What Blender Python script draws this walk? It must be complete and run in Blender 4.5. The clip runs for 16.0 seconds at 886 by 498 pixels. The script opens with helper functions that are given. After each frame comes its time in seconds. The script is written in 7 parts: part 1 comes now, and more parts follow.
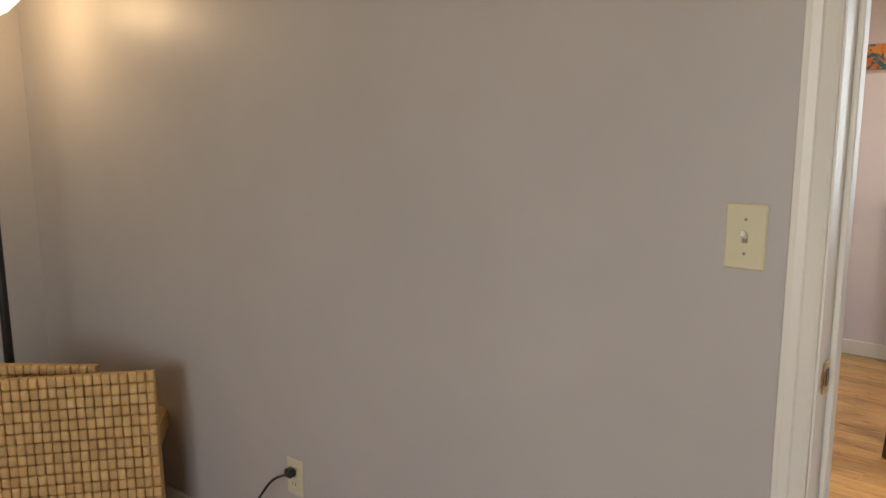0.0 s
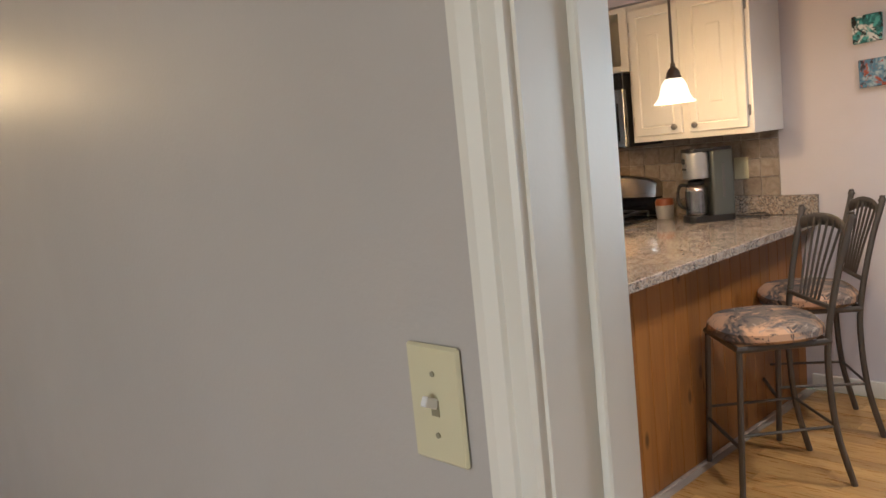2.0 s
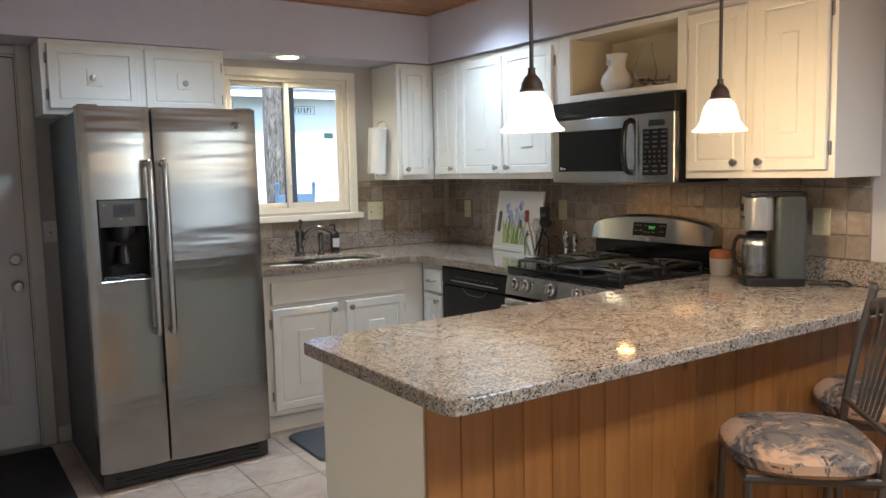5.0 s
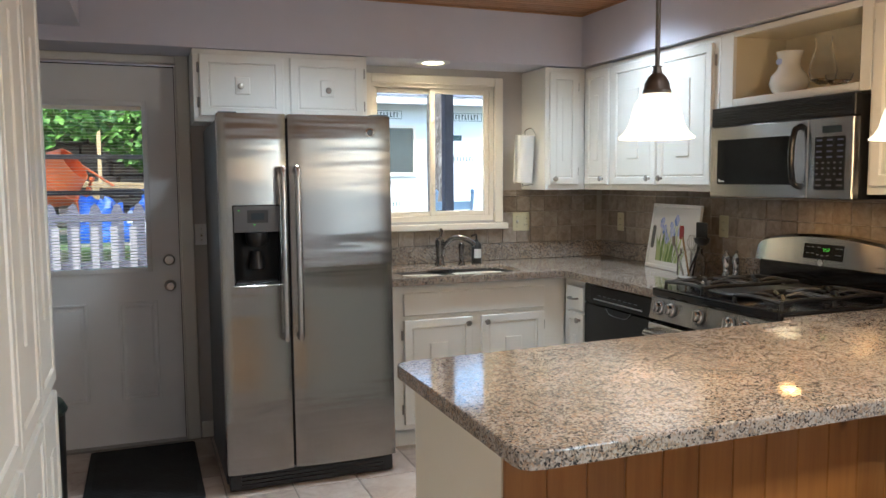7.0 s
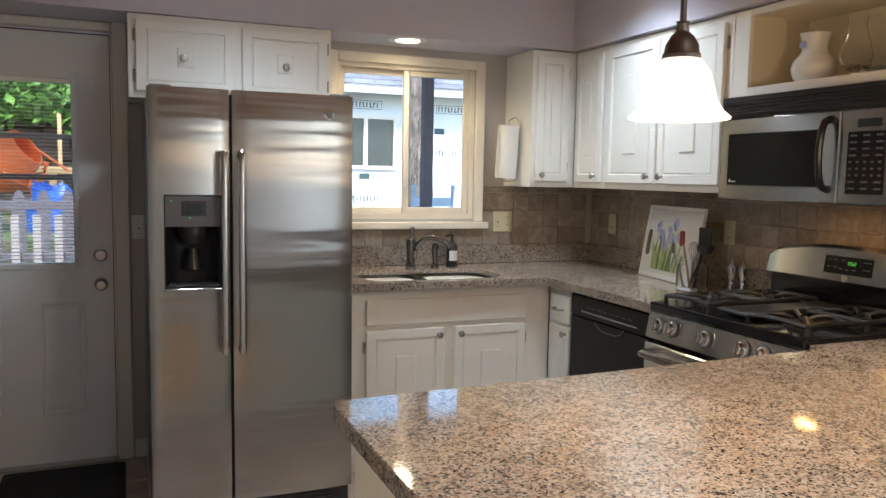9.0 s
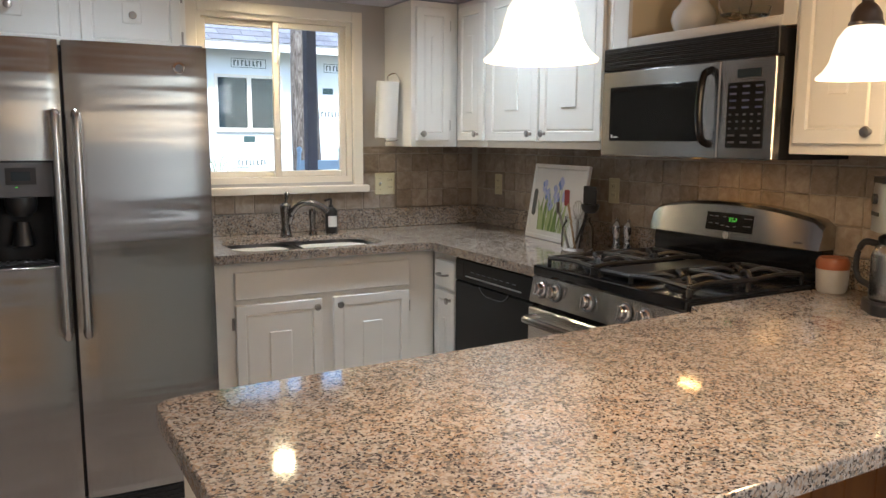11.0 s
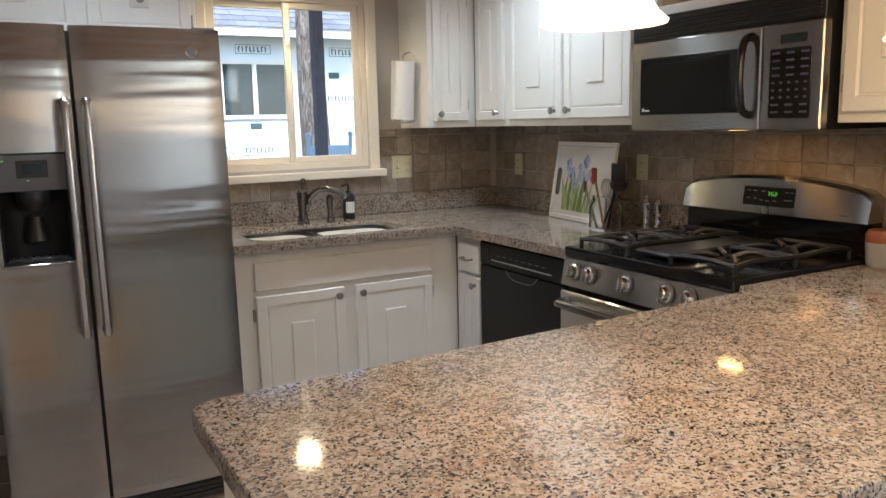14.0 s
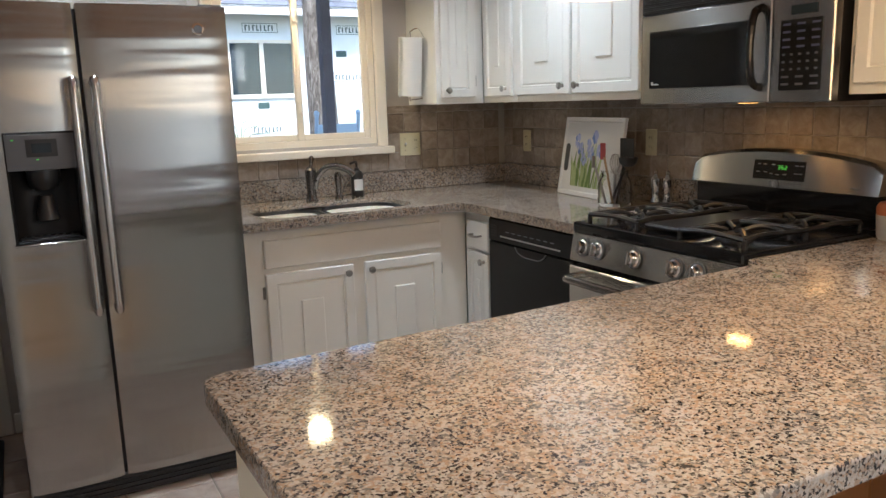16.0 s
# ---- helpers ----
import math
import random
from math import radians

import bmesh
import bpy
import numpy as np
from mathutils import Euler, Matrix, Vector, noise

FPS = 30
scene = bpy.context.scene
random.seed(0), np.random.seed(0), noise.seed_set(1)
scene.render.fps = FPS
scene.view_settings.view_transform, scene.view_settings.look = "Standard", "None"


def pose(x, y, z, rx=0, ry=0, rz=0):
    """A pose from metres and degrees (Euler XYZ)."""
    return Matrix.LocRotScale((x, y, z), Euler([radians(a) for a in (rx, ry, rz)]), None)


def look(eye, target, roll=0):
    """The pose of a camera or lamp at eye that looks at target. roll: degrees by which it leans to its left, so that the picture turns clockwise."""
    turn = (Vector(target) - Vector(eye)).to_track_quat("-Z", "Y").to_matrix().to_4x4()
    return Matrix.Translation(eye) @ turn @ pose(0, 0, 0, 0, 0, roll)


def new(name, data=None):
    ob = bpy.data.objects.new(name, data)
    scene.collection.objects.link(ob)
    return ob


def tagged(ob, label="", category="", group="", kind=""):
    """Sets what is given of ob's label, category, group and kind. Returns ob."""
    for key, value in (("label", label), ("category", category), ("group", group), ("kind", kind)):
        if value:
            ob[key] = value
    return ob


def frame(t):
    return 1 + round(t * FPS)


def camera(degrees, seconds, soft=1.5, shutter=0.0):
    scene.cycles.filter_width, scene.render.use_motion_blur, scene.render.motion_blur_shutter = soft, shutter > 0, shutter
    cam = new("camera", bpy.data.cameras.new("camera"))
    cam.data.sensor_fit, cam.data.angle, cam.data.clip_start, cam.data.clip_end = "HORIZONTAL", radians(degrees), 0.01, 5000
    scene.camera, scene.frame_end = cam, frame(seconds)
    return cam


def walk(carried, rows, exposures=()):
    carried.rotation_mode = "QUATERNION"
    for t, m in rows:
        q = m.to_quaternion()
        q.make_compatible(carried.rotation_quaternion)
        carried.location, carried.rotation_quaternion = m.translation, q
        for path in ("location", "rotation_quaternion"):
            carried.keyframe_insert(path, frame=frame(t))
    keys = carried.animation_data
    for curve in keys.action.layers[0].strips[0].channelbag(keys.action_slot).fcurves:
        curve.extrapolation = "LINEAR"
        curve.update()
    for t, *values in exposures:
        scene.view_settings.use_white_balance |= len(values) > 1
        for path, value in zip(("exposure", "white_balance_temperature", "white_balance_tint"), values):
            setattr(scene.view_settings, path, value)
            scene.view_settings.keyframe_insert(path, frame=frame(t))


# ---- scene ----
cam = camera(59.2, 16.0)
PATH = [
    (0, (-0.364, 0.169, 1.398), (1.142, 1.44, 1.056), -0.2),
    (0.4, (-0.192, 0.165, 1.392), (1.343, 1.399, 1.045), -1.5),
    (0.5, (-0.132, 0.184, 1.395), (1.437, 1.373, 1.039), -0.8),
    (0.8, (0.003, 0.191, 1.4), (1.573, 1.375, 1.033), -1.6),
    (1, (0.09, 0.198, 1.399), (1.624, 1.432, 1.048), -2.8),
    (1.5, (0.341, 0.128, 1.416), (1.748, 1.52, 1.127), -6.0),
    (2, (0.523, 0.098, 1.423), (1.885, 1.544, 1.170), -5.8),
    (2.5, (0.739, 0.170, 1.433), (2.095, 1.626, 1.235), -3.8),
    (3, (0.915, 0.140, 1.402), (2.212, 1.657, 1.252), -3.1),
    (3.5, (1.152, 0.139, 1.42), (2.289, 1.78, 1.3), -2.3),
    (4, (1.248, 0.136, 1.399), (2.361, 1.793, 1.269), -2.8),
    (4.2, (1.275, 0.142, 1.406), (2.414, 1.777, 1.241), -1.9),
    (6.3, (1.673, 0.293, 1.413), (2.576, 2.065, 1.199), 1.5),
    (6.5, (1.683, 0.288, 1.414), (2.486, 2.107, 1.201), 0.8),
    (7, (1.721, 0.302, 1.419), (2.435, 2.162, 1.241), -0.4),
    (7.5, (1.755, 0.393, 1.435), (2.533, 2.227, 1.266), 0.5),
    (8, (1.785, 0.527, 1.453), (2.598, 2.348, 1.303), 0.2),
    (8.5, (1.847, 0.651, 1.454), (2.621, 2.49, 1.319), -0.5),
    (9, (1.954, 0.73, 1.402), (2.707, 2.574, 1.215), 1.1),
    (9.5, (2.07, 0.729, 1.405), (2.845, 2.556, 1.154), 0.5),
    (10, (2.134, 0.749, 1.393), (3.032, 2.515, 1.118), -0.3),
    (10.2, (2.148, 0.773, 1.388), (3.099, 2.51, 1.109), -0.4),
    (12.5, (2.119, 0.995, 1.397), (3.103, 2.714, 1.118), 0.6),
    (13, (2.125, 0.989, 1.392), (3.08, 2.722, 1.101), -1.1),
    (13.5, (2.123, 1.002, 1.388), (3.079, 2.733, 1.092), -1.6),
    (14, (2.125, 1.009, 1.38), (3.082, 2.736, 1.058), -1.3),
    (14.5, (2.128, 0.998, 1.38), (3.079, 2.724, 1.037), -1.3),
    (15, (2.116, 0.995, 1.389), (3.052, 2.73, 1.05), -1.1),
    (15.5, (2.114, 1.006, 1.379), (3.031, 2.749, 1.03), -0.9),
    (16, (2.124, 1.004, 1.37), (3.055, 2.735, 0.996), -1.8),
]
EXPOSURES = [(0.0, 2.14, 6450, 10), (1.5, 2.1, 6250, 9), (2.5, 2.3, 5750, 6), (3.0, 2.45, 5450, 2), (3.5, 2.3, 5400, -1), (4.2, 2.25, 5550, 2), (6.3, 2.3, 5700, 2), (9.0, 2.22, 6000, 5), (12.5, 2.14, 5950, 6), (16.0, 2.14, 5950, 6)]
walk(cam, [(r[0], look(*r[1:])) for r in PATH], EXPOSURES)
SKY, SUN, SHADE_GLOW = 0.12, 2.0, 0.34
CAN, DINE_CAN_FILL, SOFFIT_CAN, PENDANT, MICRO, FLOORLAMP, DAYLIGHT, DINE_WINDOW_FILL = 12.0, 17.0, 5.0, 1.8, 0.10, 1.8, 11.5, 10.0

# ---------- light ----------
world = bpy.data.worlds.new("sky")
scene.world = world
world.use_nodes = True
wn = world.node_tree.nodes
sky = wn.new("ShaderNodeTexSky")
sky.sky_type, sky.sun_disc = "NISHITA", False
sky.sun_elevation, sky.sun_rotation = radians(48), radians(200)
wn["Background"].inputs[1].default_value = SKY
world.node_tree.links.new(sky.outputs[0], wn["Background"].inputs[0])


def lamp(name, kind, place, power, colour, target=None, **more):
    data = bpy.data.lights.new(name, kind)
    data.energy, data.color = power, colour
    if "size" in more:
        if kind == "AREA":
            data.shape, data.size, data.size_y = "RECTANGLE", more["size"], more.get("size_y", more["size"])
        else:
            data.shadow_soft_size = more["size"]
    if kind == "SPOT":
        data.spot_size, data.spot_blend = radians(more.get("cone", 120)), more.get("blend", 0.8)
    if kind == "SUN":
        data.angle = radians(more.get("angle", 12))
    ob = new(name, data)
    ob.matrix_basis = look(place, target) if target else Matrix.Translation(place)
    return ob


lamp("sun", "SUN", (0, 0, 10), SUN, (1, 0.96, 0.9), (1.6, 4.0, 4.0), angle=12)


# ---------- materials ----------
def mat(name, rough=0.5, metal=0.0, colour=(0.5, 0.5, 0.5), **inputs):
    m = bpy.data.materials.new(name)
    m.use_nodes = True
    b = m.node_tree.nodes["Principled BSDF"]
    b.inputs["Base Color"].default_value = (*colour, 1)
    b.inputs["Roughness"].default_value, b.inputs["Metallic"].default_value = rough, metal
    for key, value in inputs.items():
        b.inputs[key.replace("_", " ")].default_value = value
    return m


def nodes(m):
    return m.node_tree.nodes, m.node_tree.links, m.node_tree.nodes["Principled BSDF"]


def coords(m, scale=(1, 1, 1), space="Object", rot=(0, 0, 0)):
    n, l, _ = nodes(m)
    tc, mp = n.new("ShaderNodeTexCoord"), n.new("ShaderNodeMapping")
    mp.inputs["Scale"].default_value = scale
    mp.inputs["Rotation"].default_value = rot
    l.new(tc.outputs[space], mp.inputs[0])
    return mp.outputs[0]


def noise_tex(m, vec, scale, detail=4.0, rough=0.6, dist=0.0):
    n, l, _ = nodes(m)
    t = n.new("ShaderNodeTexNoise")
    t.inputs["Scale"].default_value, t.inputs["Detail"].default_value = scale, detail
    t.inputs["Roughness"].default_value, t.inputs["Distortion"].default_value = rough, dist
    l.new(vec, t.inputs["Vector"])
    return t.outputs["Fac"]


def ramp(m, fac, *stops):
    n, l, _ = nodes(m)
    r = n.new("ShaderNodeValToRGB")
    el = r.color_ramp.elements
    while len(el) < len(stops):
        el.new(0.5)
    for e, (p, c) in zip(el, stops):
        e.position, e.color = p, (*c, 1)
    l.new(fac, r.inputs[0])
    return r.outputs[0]


def mix(m, fac, a, b, mode="MIX"):
    n, l, _ = nodes(m)
    x = n.new("ShaderNodeMix")
    x.data_type, x.blend_type = "RGBA", mode
    for sock, v in ((x.inputs[0], fac), (x.inputs[6], a), (x.inputs[7], b)):
        if isinstance(v, (int, float)):
            sock.default_value = v
        elif isinstance(v, tuple):
            sock.default_value = (*v, 1)
        else:
            l.new(v, sock)
    return x.outputs[2]


def bump(m, height, strength=0.2, distance=0.01):
    n, l, b = nodes(m)
    x = n.new("ShaderNodeBump")
    x.inputs["Strength"].default_value, x.inputs["Distance"].default_value = strength, distance
    l.new(height, x.inputs["Height"])
    l.new(x.outputs[0], b.inputs["Normal"])


def set_in(m, name, out):
    n, l, b = nodes(m)
    l.new(out, b.inputs[name])


def scaled(m, fac, lo, hi):
    n, l, _ = nodes(m)
    x = n.new("ShaderNodeMapRange")
    x.inputs["To Min"].default_value, x.inputs["To Max"].default_value = lo, hi
    l.new(fac, x.inputs[0])
    return x.outputs[0]


def painted(name, colour, rough=0.45, amount=0.06, bumpy=0.06, scale=160, spec=0.5):
    m = mat(name, rough, colour=colour)
    v = coords(m)
    dark = tuple(c * (1 - amount) for c in colour)
    lite = tuple(min(1, c * (1 + amount * 0.6)) for c in colour)
    big = noise_tex(m, v, 2.2, 3)
    set_in(m, "Base Color", ramp(m, big, (0.3, dark), (0.7, lite)))
    fine = noise_tex(m, v, scale, 3)
    bump(m, fine, bumpy, 0.004)
    set_in(m, "Roughness", scaled(m, noise_tex(m, v, 9, 2), rough * 0.85, rough * 1.15))
    m.node_tree.nodes["Principled BSDF"].inputs["Specular IOR Level"].default_value = spec
    return m


WALL = painted("wall_paint", (0.46, 0.435, 0.415), 0.42, 0.05, 0.13, 110)
LILAC = painted("lilac_paint", (0.57, 0.56, 0.65), 0.6, 0.04, 0.12, 90)
DINING = painted("dining_paint", (0.62, 0.58, 0.60), 0.55, 0.04, 0.15, 90)
PLASTER = painted("plain_plaster", (0.6, 0.58, 0.56), 0.7, 0.05, 0.1, 60)
TRIM = painted("trim_paint", (0.72, 0.70, 0.64), 0.35, 0.07, 0.10, 40)
CABINET = painted("cabinet_paint", (0.82, 0.81, 0.77), 0.32, 0.04, 0.05, 60)
CREAM = painted("cream_paint", (0.74, 0.66, 0.50), 0.4, 0.05, 0.06, 60)
PANEL = painted("end_panel_paint", (0.80, 0.75, 0.64), 0.5, 0.04, 0.05, 60)
DOORPAINT = painted("door_paint", (0.74, 0.74, 0.74), 0.4, 0.05, 0.05, 50)
VINYL = painted("window_vinyl", (0.80, 0.74, 0.64), 0.35, 0.03, 0.02, 50)
IVORYDARK = mat("shaded_ivory_plastic", 0.4, colour=(0.26, 0.24, 0.17))
IVORY = mat("ivory_plastic", 0.35, colour=(0.62, 0.58, 0.40))
BLACK = mat("black_plastic", 0.35, colour=(0.012, 0.012, 0.013))
GLOSSBLACK = mat("black_enamel", 0.12, colour=(0.008, 0.008, 0.009))
APPLIANCEBLACK = mat("black_appliance_enamel", 0.16, colour=(0.007, 0.0075, 0.008), Specular_IOR_Level=0.22)
MATTBLACK = mat("matt_black_plastic", 0.45, colour=(0.006, 0.006, 0.007), Specular_IOR_Level=0.25)
DARKGLASS = mat("dark_glass", 0.06, colour=(0.012, 0.012, 0.012))
IRON = mat("cast_iron", 0.38, colour=(0.014, 0.014, 0.015))
RUBBER = mat("rubber", 0.8, colour=(0.015, 0.015, 0.016))
CHROME = mat("chrome", 0.12, 1.0, (0.75, 0.75, 0.76))
NICKEL = mat("satin_nickel", 0.28, 1.0, (0.40, 0.385, 0.365))
TAPMETAL = mat("aged_nickel", 0.24, 1.0, (0.20, 0.19, 0.185))
BRONZE = mat("bronze", 0.35, 0.85, (0.15, 0.13, 0.115))
BRASS = mat("worn_brass", 0.3, 1.0, (0.55, 0.42, 0.22))
GREYSIDE = painted("fridge_side", (0.085, 0.09, 0.095), 0.45, 0.06, 0.15, 300)
GREYPART = mat("grey_plastic", 0.4, colour=(0.10, 0.10, 0.105))
TANKGREY = mat("grey_green_metal_paint", 0.3, 0.4, (0.10, 0.115, 0.113))
SILVERPLASTIC = mat("silver_plastic", 0.3, 0.6, (0.42, 0.43, 0.44))
WHITEPORC = mat("white_porcelain", 0.12, colour=(0.78, 0.78, 0.78))
PAPER = painted("paper_towel", (0.82, 0.82, 0.80), 0.95, 0.03, 0.5, 200)
LEDGREEN = mat("green_led", 0.5, colour=(0.1, 0.8, 0.1), Emission_Color=(0.25, 1.0, 0.1, 1), Emission_Strength=0.08)
DISPLAY = mat("dim_display", 0.1, colour=(0.02, 0.03, 0.035))
KEYMARKS = mat("key_marks", 0.4, colour=(0.09, 0.095, 0.11))
BLUEMARKS = mat("blue_key_marks", 0.4, colour=(0.08, 0.09, 0.16))
WHITEMARK = mat("white_marks", 0.5, colour=(0.7, 0.7, 0.7))


def steel(name, along, colour=(0.50, 0.49, 0.47), rough=0.36, wave=0.0, aniso=0.95):
    """Brushed steel; along: 0 smears reflections sideways, 0.25 up and down."""
    m = mat(name, rough, 1.0, colour)
    n, l, b = nodes(m)
    tan = n.new("ShaderNodeTangent")
    tan.direction_type, tan.axis = "RADIAL", "Z"
    l.new(tan.outputs[0], b.inputs["Tangent"])
    b.inputs["Anisotropic"].default_value, b.inputs["Anisotropic Rotation"].default_value = aniso, along
    if wave:
        soft = noise_tex(m, coords(m, (0.7, 0.7, 8.0)), 1.3, 2, 0.45)
        bump(m, soft, wave, 0.03)
    fine = noise_tex(m, coords(m, (9, 9, 260) if along else (260, 260, 9)), 1.0, 3)
    set_in(m, "Roughness", scaled(m, fine, rough * 0.92, rough * 1.08))
    set_in(m, "Base Color", ramp(m, fine, (0.2, tuple(c * 0.93 for c in colour)), (0.8, tuple(c * 1.05 for c in colour))))
    return m


STEEL = steel("brushed_steel", 0.0, (0.38, 0.37, 0.35), 0.19, wave=0.10, aniso=1.0)
STEELY = steel("brushed_steel_range", 0.25, (0.50, 0.485, 0.46), 0.24)
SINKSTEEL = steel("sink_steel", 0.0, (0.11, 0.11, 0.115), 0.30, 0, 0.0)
HANDLESTEEL = mat("polished_handle_steel", 0.22, 1.0, (0.58, 0.57, 0.56))

GLASS = mat("window_glass", 0.0, colour=(1, 1, 1), Transmission_Weight=1.0, IOR=1.25)
CLEAR = mat("clear_glass", 0.02, colour=(0.97, 0.98, 0.98), Transmission_Weight=1.0, IOR=1.3)
SHADE = mat("frosted_glass", 0.5, colour=(0.9, 0.86, 0.78), Emission_Color=(1, 0.85, 0.63, 1), Emission_Strength=SHADE_GLOW)
CANGLOW = mat("lamp_lens", 0.4, colour=(0.9, 0.9, 0.9), Emission_Color=(1, 0.95, 0.88, 1), Emission_Strength=3.0)
COOKGLOW = mat("cooktop_lamp_lens", 0.4, colour=(0.9, 0.7, 0.4), Emission_Color=(1, 0.45, 0.12, 1), Emission_Strength=0.8)
WARMGLOW = mat("warm_lamp_lens", 0.4, colour=(0.9, 0.9, 0.85), Emission_Color=(1, 0.78, 0.45, 1), Emission_Strength=2.6)


def granite():
    m = mat("granite", 0.08, colour=(0.3, 0.25, 0.2))
    n, l, b = nodes(m)
    v = coords(m)
    nz = n.new("ShaderNodeTexNoise")
    nz.inputs["Scale"].default_value, nz.inputs["Detail"].default_value = 90, 4
    l.new(v, nz.inputs["Vector"])
    warp = n.new("ShaderNodeVectorMath")
    warp.operation = "MULTIPLY_ADD"
    l.new(nz.outputs["Color"], warp.inputs[0])
    warp.inputs[1].default_value = (0.014, 0.014, 0.014)
    l.new(v, warp.inputs[2])

    def add(a, b, k):
        x = n.new("ShaderNodeMath")
        x.operation = "MULTIPLY_ADD"
        l.new(b, x.inputs[0])
        x.inputs[1].default_value = k
        l.new(a, x.inputs[2])
        return x.outputs[0]

    def cells(scale, cluster, k, *stops):
        """Random flakes; a slower noise makes some kinds gather in patches."""
        vor = n.new("ShaderNodeTexVoronoi")
        vor.inputs["Scale"].default_value = scale
        l.new(warp.outputs[0], vor.inputs["Vector"])
        sep = n.new("ShaderNodeSeparateColor")
        l.new(vor.outputs["Color"], sep.inputs[0])
        half = n.new("ShaderNodeMath")
        half.operation = "MULTIPLY"
        l.new(add(sep.outputs[0], cluster, k), half.inputs[0])
        half.inputs[1].default_value = 0.5
        r = ramp(m, half.outputs[0], *((p / 2, c) for p, c in stops))
        r.node.color_ramp.interpolation = "CONSTANT"
        return r

    patch = noise_tex(m, v, 17, 3, 0.6)
    patch2 = noise_tex(m, coords(m, rot=(0.7, 0.4, 1.1)), 40, 3, 0.6)
    base = cells(165, patch, 0.9, (0.0, (0.21, 0.19, 0.172)), (0.60, (0.32, 0.27, 0.225)), (0.80, (0.43, 0.31, 0.22)), (1.02, (0.47, 0.39, 0.32)), (1.22, (0.54, 0.48, 0.42)))
    greys = cells(230, patch, 0.8, (0.0, (0, 0, 0)), (1.20, (1, 1, 1)))
    specks = cells(270, patch2, 0.55, (0.0, (1, 1, 1)), (0.43, (0, 0, 0)))
    col = mix(m, greys, base, (0.50, 0.46, 0.41))
    col = mix(m, specks, col, (0.045, 0.043, 0.045))
    big = noise_tex(m, v, 5, 3)
    fine = noise_tex(m, v, 330, 4, 0.7)
    col = mix(m, 0.55, col, ramp(m, fine, (0.3, (0.5, 0.5, 0.5)), (0.7, (1.0, 1.0, 1.0))), "MULTIPLY")
    set_in(m, "Base Color", mix(m, 0.5, col, ramp(m, big, (0.35, (0.72, 0.72, 0.74)), (0.65, (1, 0.97, 0.94))), "MULTIPLY"))
    set_in(m, "Roughness", scaled(m, fine, 0.04, 0.10))
    return m


GRANITE = granite()


def wood(name, light, dark, axis=2, ring=14.0, rough=0.4, knots=False, spread=0.3):
    m = mat(name, rough)
    n, l, b = nodes(m)
    s = [ring, ring, ring]
    s[axis] = ring * 0.06
    info = n.new("ShaderNodeObjectInfo")
    geo = n.new("ShaderNodeNewGeometry")
    tc, mp = n.new("ShaderNodeTexCoord"), n.new("ShaderNodeMapping")
    mp.inputs["Scale"].default_value = s
    off = n.new("ShaderNodeVectorMath")
    off.operation = "MULTIPLY_ADD"
    add = n.new("ShaderNodeMath")
    l.new(info.outputs["Random"], add.inputs[0])
    l.new(geo.outputs["Random Per Island"], add.inputs[1])
    comb = n.new("ShaderNodeCombineXYZ")
    for i in range(3):
        l.new(add.outputs[0], comb.inputs[i])
    l.new(comb.outputs[0], off.inputs[0])
    off.inputs[1].default_value = (7.3, 5.1, 9.7)
    l.new(tc.outputs["Object"], off.inputs[2])
    l.new(off.outputs[0], mp.inputs[0])
    grain = noise_tex(m, mp.outputs[0], 1.0, 6, 0.62, 0.8)
    fine = noise_tex(m, mp.outputs[0], 6.0, 3, 0.6)
    col = ramp(m, grain, (0.28, dark), (0.5, tuple((a + c) / 2 for a, c in zip(light, dark))), (0.72, light))
    col = mix(m, 0.25, col, ramp(m, fine, (0.35, dark), (0.6, light)))
    frac = n.new("ShaderNodeMath")
    frac.operation = "FRACT"
    l.new(add.outputs[0], frac.inputs[0])
    tone = ramp(m, frac.outputs[0], (0.0, (1 - spread,) * 3), (1.0, (1.0, 1.0, 1.0)))
    col = mix(m, 1.0, col, tone, "MULTIPLY")
    if knots:
        vor = n.new("ShaderNodeTexVoronoi")
        vor.inputs["Scale"].default_value = 1.0
        mp2 = n.new("ShaderNodeMapping")
        k = [7.0, 7.0, 7.0]
        k[axis] = 3.0
        mp2.inputs["Scale"].default_value = k
        l.new(off.outputs[0], mp2.inputs[0])
        l.new(mp2.outputs[0], vor.inputs["Vector"])
        col = mix(m, ramp(m, vor.outputs["Distance"], (0.05, (1, 1, 1)), (0.13, (0, 0, 0))), col, tuple(c * 0.35 for c in dark))
    set_in(m, "Base Color", col)
    bump(m, grain, 0.08, 0.003)
    set_in(m, "Roughness", scaled(m, fine, rough * 0.8, rough * 1.25))
    return m


OAK = wood("oak_floor", (0.68, 0.41, 0.15), (0.42, 0.21, 0.065), 1, 22, 0.28, spread=0.35)
PINE = wood("pine_boards", (0.36, 0.155, 0.038), (0.23, 0.085, 0.020), 2, 13, 0.38, True, 0.14)
BEAD = wood("beadboard", (0.52, 0.29, 0.16), (0.36, 0.18, 0.09), 0, 16, 0.5, False, 0.3)
DARKWOOD = wood("mahogany", (0.14, 0.05, 0.025), (0.06, 0.02, 0.01), 2, 16, 0.3)
BLACKWOOD = wood("black_stained_wood", (0.022, 0.026, 0.03), (0.010, 0.012, 0.014), 2, 20, 0.4)


